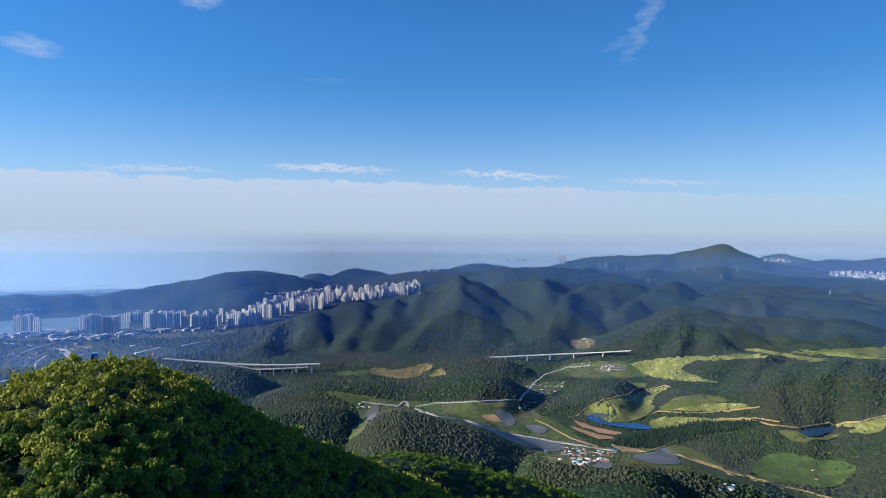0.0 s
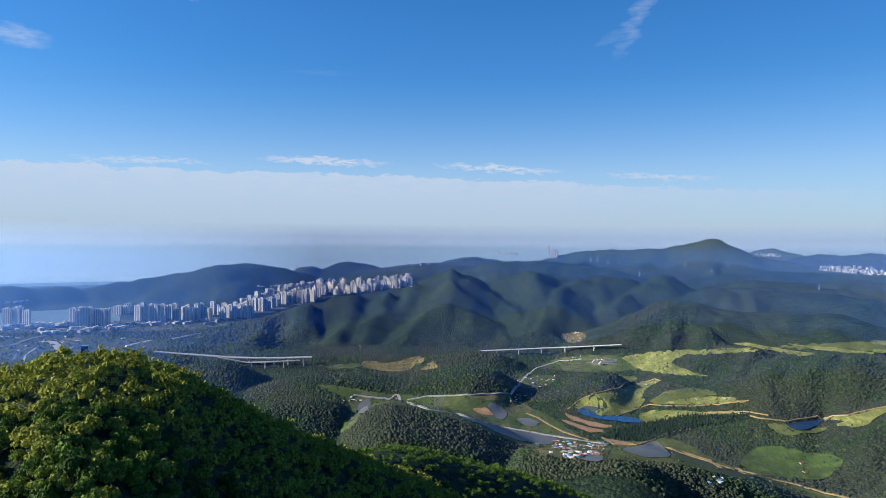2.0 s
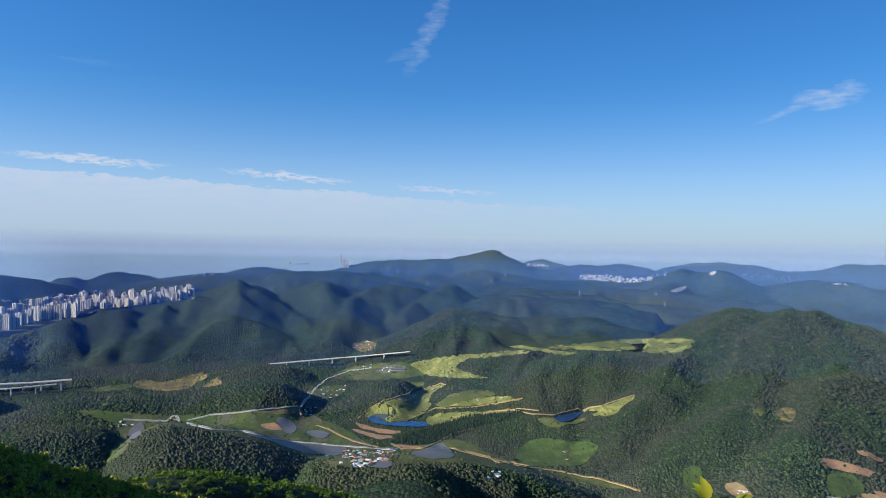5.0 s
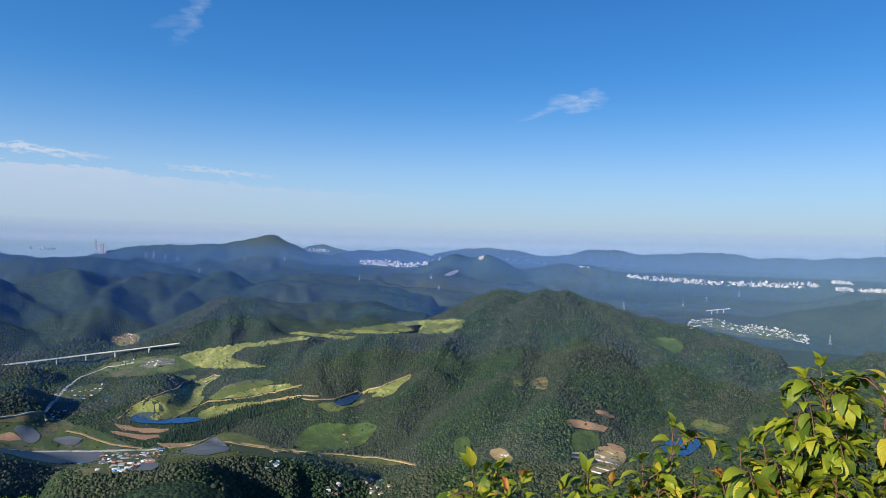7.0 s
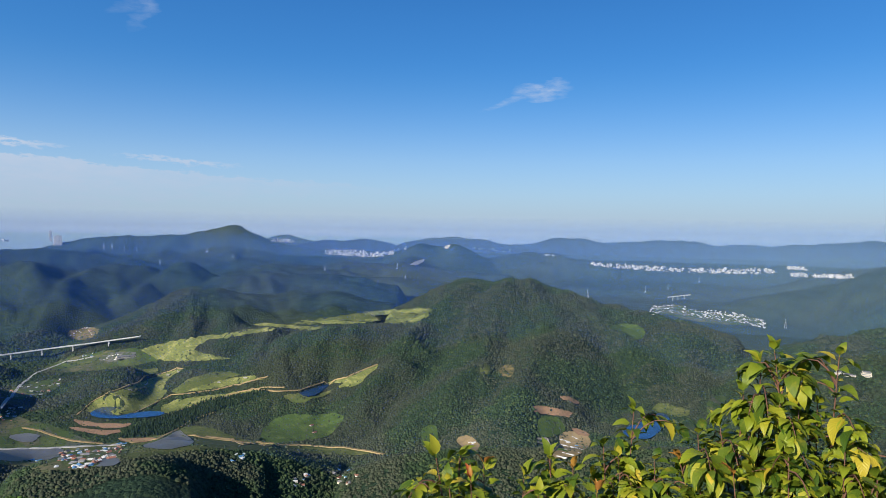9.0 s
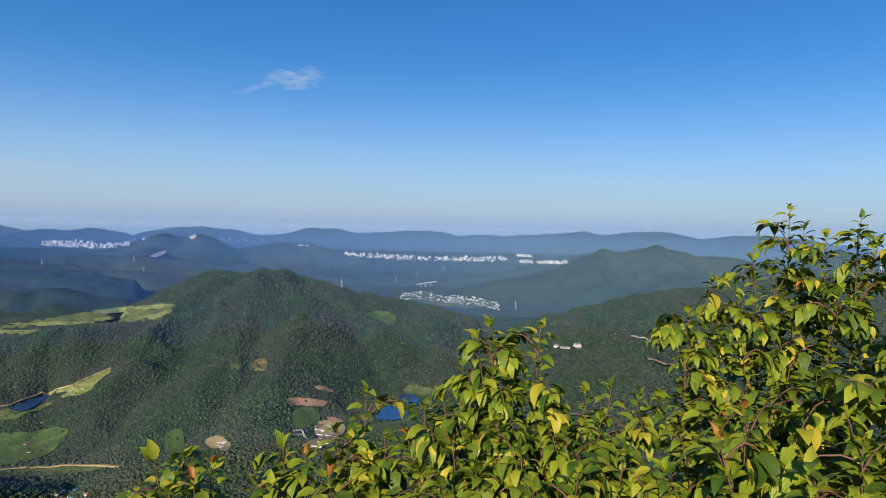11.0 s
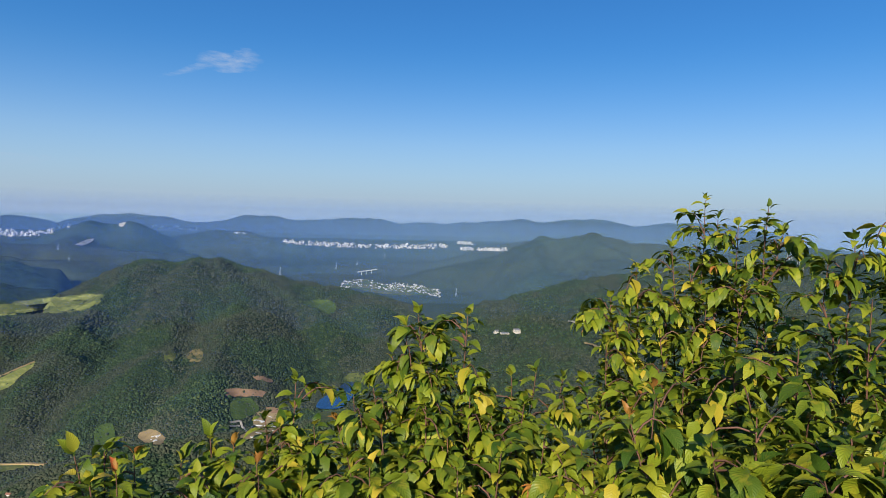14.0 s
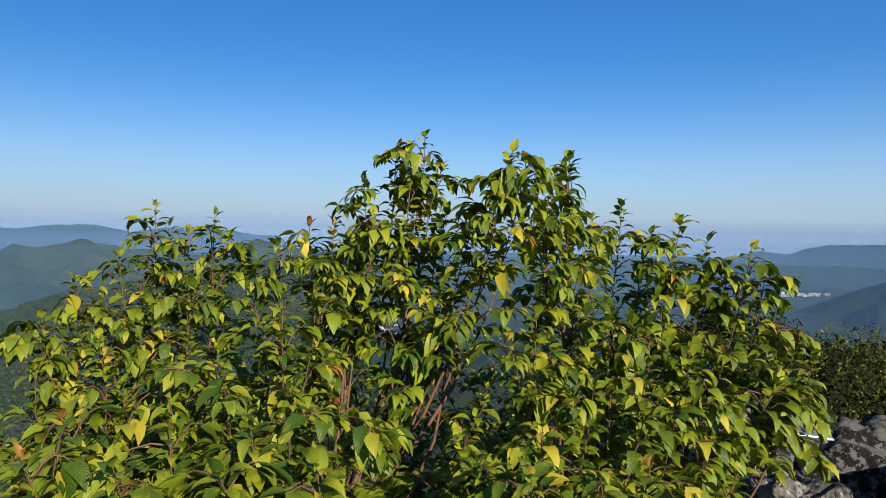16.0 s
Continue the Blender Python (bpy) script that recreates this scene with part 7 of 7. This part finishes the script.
def pylon_model():
    t = tagged(new("pylon"), "grey steel lattice power pylon on a wooded hill", "pylon", "power pylons")
    legs = [(-1, -1), (1, -1), (1, 1), (-1, 1)]
    for sx, sy in legs:
        V, F = tube([Vector((sx * 0.1, sy * 0.1, 0)), Vector((sx * 0.045, sy * 0.045, 0.6)), Vector((sx * 0.012, sy * 0.012, 1.0))], [0.012, 0.010, 0.008], 4)
        part("leg", mesh_from("leg", np.array(V), np.array(F)), M_STEEL, t)
    for h, w in ((0.62, 0.16), (0.76, 0.19), (0.9, 0.14)):
        V, F = tube([Vector((-w, 0, h)), Vector((0, 0, h + 0.03)), Vector((w, 0, h))], [0.006, 0.014, 0.006], 4)
        part("cross_arm", mesh_from("cross_arm", np.array(V), np.array(F)), M_STEEL, t)
    for k in range(6):
        z0, z1 = k * 0.1, k * 0.1 + 0.1
        r0, r1 = 0.1 - z0 * 0.092, 0.1 - z1 * 0.092
        V, F = [], []
        for i in range(4):
            a, c = legs[i], legs[(i + 1) % 4]
            v, f = tube([Vector((a[0] * r0, a[1] * r0, z0)), Vector((c[0] * r1, c[1] * r1, z1))], [0.005, 0.005], 3)
            F += [tuple(q + len(V) for q in g) for g in f]
            V += v
        part("bracing", mesh_from("bracing", np.array(V), np.array(F)), M_STEEL, t)
    t.location = (0, 0, -900)
    return t


PYLON = pylon_model()


def pylon(foot, top):
    """A pylon from its foot to its top as seen from the summit."""
    d = site(foot[0], foot[1], 930.0)
    tall = d * (math.tan(radians(top[1])) - math.tan(radians(foot[1])))
    stand(PYLON, foot[0], foot[1], tall, tall, tall, 30, 0.0)


for pair in ([(95.42, -3.66), (95.36, -1.52)], [(96.17, -3.54), (96.12, -1.86)], [(68.72, -7.17), (68.7, -6.43)], [(53.47, -5.56), (53.45, -4.83)], [(58.18, -4.97), (58.17, -4.41)], [(59.97, -4.61), (59.95, -4.1)], [(62.36, -3.99), (62.34, -3.44)],
             [(13.44, -1.97), (13.43, -1.49)], [(14, -1.97), (14, -1.48)], [(14.88, -2.1), (14.88, -1.71)], [(15.76, -2.13), (15.76, -1.75)], [(17.45, -3.15), (17.45, -2.72)], [(21.02, -2.19), (21.02, -1.82)], [(24.27, -2.12), (24.27, -1.76)], [(23.07, -2.65), (23.07, -2.28)], [(30.66, -3.71), (30.65, -3.22)], [(36.9, -3.45), (36.89, -2.96)], [(37.61, -4.33), (37.6, -3.89)], [(69.5, -3.24), (69.49, -2.85)]):
    pylon(*pair)


# ---------------------------------------------------------------- the blue booth on the near hill
def booth():
    t = tagged(new("booth"), "small bright blue cabin on the wooded hilltop", "cabin")
    z = float(relief(np.array([HUT_BEARING]), np.array([HUT_DIST]))[0])
    t.matrix_world = pose(HUT[0], HUT[1], z + 0.6, 0, 0, 20)
    blue = plain("blue_paint", (0.03, 0.16, 0.55), 0.45, 0, 3.0, 0.15, 0.004)
    dark = plain("dark_glass", (0.03, 0.05, 0.09), 0.2, 0, 3.0, 0.1, 0.001)
    part("base", boxes("base", [((0, 0, 0.5), (2.2, 2.2, 3.0))], 0.05), M_CONCRETE, t, "pale concrete plinth")
    body = part("body", boxes("body", [((0, 0, 3.25), (1.7, 1.7, 2.5))], 0.05), blue, t)
    part("roof", boxes("roof", [((0, 0, 4.6), (2.1, 2.1, 0.22))], 0.06), M_ROOFS[1], t, "pale blue overhanging roof")
    part("door", boxes("door", [((-0.35, -0.87, 3.0), (0.7, 0.06, 1.8))], 0.01), dark, body, "dark door")
    part("sign", boxes("sign", [((0.42, -0.87, 3.5), (0.5, 0.05, 0.5))], 0.01), M_WALLS[0], body, "white square sign")


booth()


# ---------------------------------------------------------------- the summit's rocks, soil and low shrubs
def rock_surface(k):
    n1, n2 = k.noise(k.pos, 9.0, 6.0, 0.65), k.noise(k.pos, 38.0, 5.0, 0.6)
    col = k.ramp(n1, (0.3, (0.07, 0.062, 0.055)), (0.5, (0.16, 0.145, 0.125)), (0.72, (0.34, 0.31, 0.27)))
    lichen = k.ramp(k.noise(k.pos, 26.0, 6.0, 0.7), (0.50, 0.0), (0.56, 0.85))
    col = k.mix(lichen, col, (0.030, 0.032, 0.030))
    pale = k.ramp(k.noise(k.n("VectorMath", {0: k.pos, 1: (3.1, 1.7, 0.4)}, operation="ADD").outputs[0], 34.0, 5.0, 0.65), (0.58, 0.0), (0.64, 0.7))
    col = k.mix(pale, col, (0.46, 0.44, 0.39))
    crack = k.n("TexVoronoi", {"Vector": k.pos, "Scale": 3.6}, feature="DISTANCE_TO_EDGE").outputs["Distance"]
    rift = k.ramp(crack, (0.0, 0.0), (0.05, 1.0))
    col = k.mix(k.math("ADD", 0.5, k.math("MULTIPLY", rift, 0.5)), (0.05, 0.045, 0.04), col)
    return bsdf(k, col, 0.9, 0.0, (k.math("ADD", k.math("MULTIPLY", rift, 0.8), k.math("ADD", n1, k.math("MULTIPLY", n2, 0.5))), 1.0, 0.05), 0.2)


M_ROCK = material("weathered_granite", rock_surface)
def lichen_surface(k):
    n1, spots = k.noise(k.pos, 7.0, 6.0, 0.65), k.noise(k.pos, 30.0, 5.0, 0.7)
    col = k.ramp(n1, (0.3, (0.014, 0.014, 0.013)), (0.7, (0.055, 0.05, 0.045)))
    col = k.mix(k.ramp(spots, (0.51, 0.0), (0.54, 0.9)), col, (0.36, 0.35, 0.32))
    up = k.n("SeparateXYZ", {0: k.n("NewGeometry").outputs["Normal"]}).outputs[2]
    # upward faces are coloured pale as if sunlit, over the dark lichen
    lit_top = k.math("MULTIPLY", k.ramp(up, (0.86, 0.0), (0.97, 1.0)), k.ramp(k.noise(k.pos, 11.0, 5.0), (0.38, 0.2), (0.55, 1.0)))
    col = k.mix(lit_top, col, (0.30, 0.27, 0.235))
    return bsdf(k, col, 0.9, 0.0, (k.math("ADD", n1, k.math("MULTIPLY", k.noise(k.pos, 26.0, 8.0, 0.8), 1.2)), 1.0, 0.09), 0.2)


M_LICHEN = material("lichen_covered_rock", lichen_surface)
def soil_surface(k):
    broad, fine = k.noise(k.pos, 1.3, 5.0, 0.65), k.noise(k.pos, 22.0, 6.0, 0.7)
    col = k.ramp(fine, (0.3, (0.075, 0.055, 0.035)), (0.7, (0.19, 0.145, 0.095)))
    col = k.mix(k.ramp(broad, (0.40, 0.0), (0.55, 0.85)), col, k.ramp(fine, (0.35, (0.030, 0.042, 0.012)), (0.65, (0.095, 0.095, 0.032))))
    return bsdf(k, col, 0.95, 0.0, (fine, 1.0, 0.04), 0.2)


M_SOIL = material("stony_soil_with_moss", soil_surface)
M_STRAW = plain("dry_grass", (0.42, 0.33, 0.14), 0.85, 0, 8.0, 0.4, 0.002)


def rock(place_at, size, seed, dark=False):
    bm = bmesh.new()
    bmesh.ops.create_icosphere(bm, subdivisions=5, radius=1.0)
    off = Vector((seed * 3.1, seed * 1.7, seed * 0.9))
    for v in bm.verts:
        p = v.co.copy()
        cut = max(abs(p.x), abs(p.y), abs(p.z))
        p = p.lerp(p / cut, 0.86 if dark else 0.7)
        f = 1 + 0.22 * noise.noise(p * 1.3 + off) + 0.15 * noise.noise(p * 2.9 + off) + 0.09 * noise.noise(p * 6.5 + off) + 0.06 * noise.noise(p * 14 + off)
        v.co = Vector((p.x * size[0], p.y * size[1], p.z * size[2])) * f
    for f in bm.faces:
        f.smooth = True
    me = bpy.data.meshes.new("boulder")
    bm.to_mesh(me)
    bm.free()
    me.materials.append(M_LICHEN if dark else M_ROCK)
    ob = new("boulder", me)
    ob.matrix_world = Matrix.Translation(place_at) @ pose(0, 0, 0, 0, 0, seed * 37)
    return tagged(ob, "dark boulder covered in lichen with a top painted sunlit" if dark else "weathered pale granite boulder with grey lichen", "rock", "summit boulders")


def on_top(b, d, z):
    return Vector((d * math.sin(radians(b)), d * math.cos(radians(b)), z))


ROCKS = [(141.68, -14.52, 3.2), (134.71, -13.66, 4.3), (133.12, -14.63, 4.0), (135.93, -16.28, 2.9), (137.9, -18.64, 2.5), (141.94, -13.68, 4.7), (143.61, -14.26, 5.0), (132.75, -16.23, 3.3), (146.9, -14.31, 3.3), (138.97, -16.19, 3.9)]
SIZES = [(0.29, 0.25, 0.36, True), (0.16, 0.12, 0.14, False), (0.2, 0.15, 0.16, False), (0.085, 0.085, 0.16, False), (0.14, 0.12, 0.2, False), (0.1, 0.1, 0.14, True), (0.4, 0.25, 0.12, False), (0.14, 0.12, 0.22, True), (0.38, 0.35, 0.4, True), (0.25, 0.2, 0.2, True)]
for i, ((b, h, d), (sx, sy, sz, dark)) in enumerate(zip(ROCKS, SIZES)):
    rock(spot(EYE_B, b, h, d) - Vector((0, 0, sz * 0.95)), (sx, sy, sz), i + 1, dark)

soil = new("ground_top", sheet("ground_top", np.arange(-180, 181, 4.0), np.concatenate([[0.03], np.arange(0.3, 9.6, 0.3)]), lambda b, d: relief(b.copy(), d.copy()) + 0.03 + 0.06 * fbm(b * 0.4, d * 2.0, 77)))
soil.data.materials.append(M_SOIL)
tagged(soil, "stony brown soil of the rocky summit", "ground", kind="structure")


def grass_blades(k):
    isl = k.n("NewGeometry").outputs["Random Per Island"]
    return bsdf(k, k.ramp(isl, (0.1, (0.05, 0.08, 0.015)), (0.5, (0.13, 0.14, 0.03)), (0.9, (0.36, 0.28, 0.12))), 0.7, 0.0, None, 0.2)


def grass_cover():
    """Thin grass over the summit's soil, thicker in patches."""
    rng = np.random.default_rng(91)
    b, d = rng.uniform(-180, 180, 16000), np.sqrt(rng.uniform(0.5 ** 2, 9.3 ** 2, 16000))
    x, y = d * np.sin(np.radians(b)), d * np.cos(np.radians(b))
    keep = fbm(x * 1.3 + 50, y * 1.3 + 50, 17) > 0.44
    b, d, x, y = b[keep], d[keep], x[keep], y[keep]
    z = relief(b.copy(), d.copy()) + 0.03
    a, tall = rng.uniform(0, 6.28, len(b)), rng.uniform(0.06, 0.22, len(b))
    lean = rng.normal(0, 0.35, (len(b), 2)) * tall[:, None]
    w = 0.004
    V = np.stack([np.stack([x - w * np.cos(a), y - w * np.sin(a), z - 0.02], -1), np.stack([x + w * np.cos(a), y + w * np.sin(a), z - 0.02], -1),
                  np.stack([x + lean[:, 0], y + lean[:, 1], z + tall], -1)], 1).reshape(-1, 3)
    ob = new("grass", mesh_from("grass", V, np.arange(len(b) * 3).reshape(-1, 3), False))
    ob.data.materials.append(material("grass_blades", grass_blades))
    tagged(ob, "thin green and dry grass on the summit soil", "grass", kind="stuff")


grass_cover()


def low_shrub(b, d, z, size, high, seed, label, color):
    t = tagged(new("low_shrub"), label, "shrub")
    t.matrix_world = pose(*on_top(b, d, z), 0, 0, seed * 50) @ Matrix.Diagonal((size, size, high, 1))
    rng = np.random.default_rng(seed)
    v, f = leafy_crown(seed, 13000, 30)
    mid = v.reshape(-1, 4, 3).mean(axis=1, keepdims=True)
    v = (mid + (v.reshape(-1, 4, 3) - mid) * 0.30).reshape(-1, 3)
    bm = bmesh.new()
    bmesh.ops.create_icosphere(bm, subdivisions=4, radius=0.66)
    for p in bm.verts:
        p.co = Vector((p.co.x, p.co.y, p.co.z * 0.75 + 0.45)) * (1 + 0.35 * noise.noise(p.co * 3.0 + Vector((seed, 0, 0))))
    # small leaves standing all over the inner mass
    seat = np.repeat(np.array([p.co[:] for p in bm.verts]), 5, axis=0)
    out = seat - np.array([0, 0, 0.4])
    out /= np.linalg.norm(out, axis=1, keepdims=True)
    seat = seat + rng.normal(0, 0.02, seat.shape) + out * rng.uniform(0.0, 0.13, (len(seat), 1))
    along = out + rng.normal(0, 0.7, seat.shape)
    along *= rng.uniform(0.03, 0.055, (len(seat), 1)) / np.linalg.norm(along, axis=1, keepdims=True)
    side = np.cross(along, rng.normal(0, 1, seat.shape))
    side *= 0.013 / np.linalg.norm(side, axis=1, keepdims=True)
    extra = np.stack([seat, seat + along * 0.5 + side, seat + along, seat + along * 0.5 - side], 1).reshape(-1, 3)
    f = np.concatenate([np.asarray(f).reshape(-1, 4), np.arange(len(extra)).reshape(-1, 4) + len(v)])
    v = np.concatenate([v, extra])
    tagged(part("foliage", mesh_from("foliage", v, f, False), color, t), kind="stuff")
    # solid near-black lump, painted as the shade inside the shrub
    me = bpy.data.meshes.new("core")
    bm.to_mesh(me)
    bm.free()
    part("core", me, M_HEART, t, "near-black core standing in for the shrub's inner shade")
    part("stem", limbs(seed), M_BARK, t)


def dense_leaf(k):
    isl = k.n("NewGeometry").outputs["Random Per Island"]
    clump = k.math("ADD", k.math("MULTIPLY", k.noise(k.pos, 5.0, 4.0), 0.8), k.math("MULTIPLY", isl, 0.25))
    return bsdf(k, k.ramp(clump, (0.36, (0.010, 0.018, 0.004)), (0.54, (0.030, 0.040, 0.008)), (0.68, (0.15, 0.135, 0.024))), 0.8, 0.0, None, 0.1)


M_DENSE = material("small_evergreen_leaves", dense_leaf)
M_HEART = plain("inner_shade_black", (0.012, 0.014, 0.006), 0.95, 0, 14.0, 0.5, 0.05, 0.05)
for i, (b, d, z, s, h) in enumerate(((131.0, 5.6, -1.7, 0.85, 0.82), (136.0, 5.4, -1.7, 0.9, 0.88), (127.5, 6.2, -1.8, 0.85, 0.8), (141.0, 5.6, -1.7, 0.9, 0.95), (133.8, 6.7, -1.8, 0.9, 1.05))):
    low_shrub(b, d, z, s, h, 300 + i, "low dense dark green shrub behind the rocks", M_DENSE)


def straw(b, d, z, seed):
    """A tuft of dry grass."""
    r = random.Random(seed)
    V, F = [], []
    for _ in range(60):
        a = Vector((r.uniform(-.08, .08), r.uniform(-.08, .08), 0))
        end = a + Vector((r.uniform(-.16, .16), r.uniform(-.16, .16), r.uniform(0.12, 0.34)))
        v, f = tube(curve_points(a, end, Vector((0, 0, 0.04)), 4), [0.0022, 0.002, 0.0015, 0.0005], 3)
        F += [tuple(i + len(V) for i in q) for q in f]
        V += v
    ob = new("grass_tuft", mesh_from("grass_tuft", np.array(V), np.array(F)))
    ob.data.materials.append(M_STRAW)
    ob.location = on_top(b, d, z)
    tagged(ob, "tuft of dry straw-coloured grass between rocks", "grass", "dry grass tufts")


for i, (b, d) in enumerate(((127.0, 3.0), (128.0, 3.3), (125.5, 2.9), (129.2, 2.7), (126.2, 3.3), (131.0, 2.7))):
    straw(b, d, -1.62, i)


def board():
    t = tagged(new("map_board"), "weathered map board with faded blue and red print on a rock", "sign")
    t.matrix_world = pose(*spot(EYE_B, *(138.22, -14.35)[:2], 3.05), 20, 6, -131 + 15)
    face = plain("faded_print", (0.11, 0.13, 0.17), 0.85, 0, 6.0, 0.25, 0.002)
    red = plain("faded_red", (0.34, 0.13, 0.12), 0.5, 0, 6.0, 0.25, 0.002)
    part("panel", boxes("panel", [((0, 0, 0), (0.22, 0.15, 0.012))], 0.003), M_STEEL, t)
    part("print", boxes("print", [((0, 0, 0.008), (0.20, 0.13, 0.003))]), face, t)
    for x, y, w, h in ((-0.05, 0.02, 0.08, 0.05), (0.06, -0.03, 0.10, 0.012), (0.06, 0.0, 0.10, 0.012), (0.06, 0.03, 0.08, 0.012)):
        part("printed_bar", boxes("printed_bar", [((x, y, 0.011), (w, h, 0.002))]), red if w < 0.09 else M_BAY, t)


board()
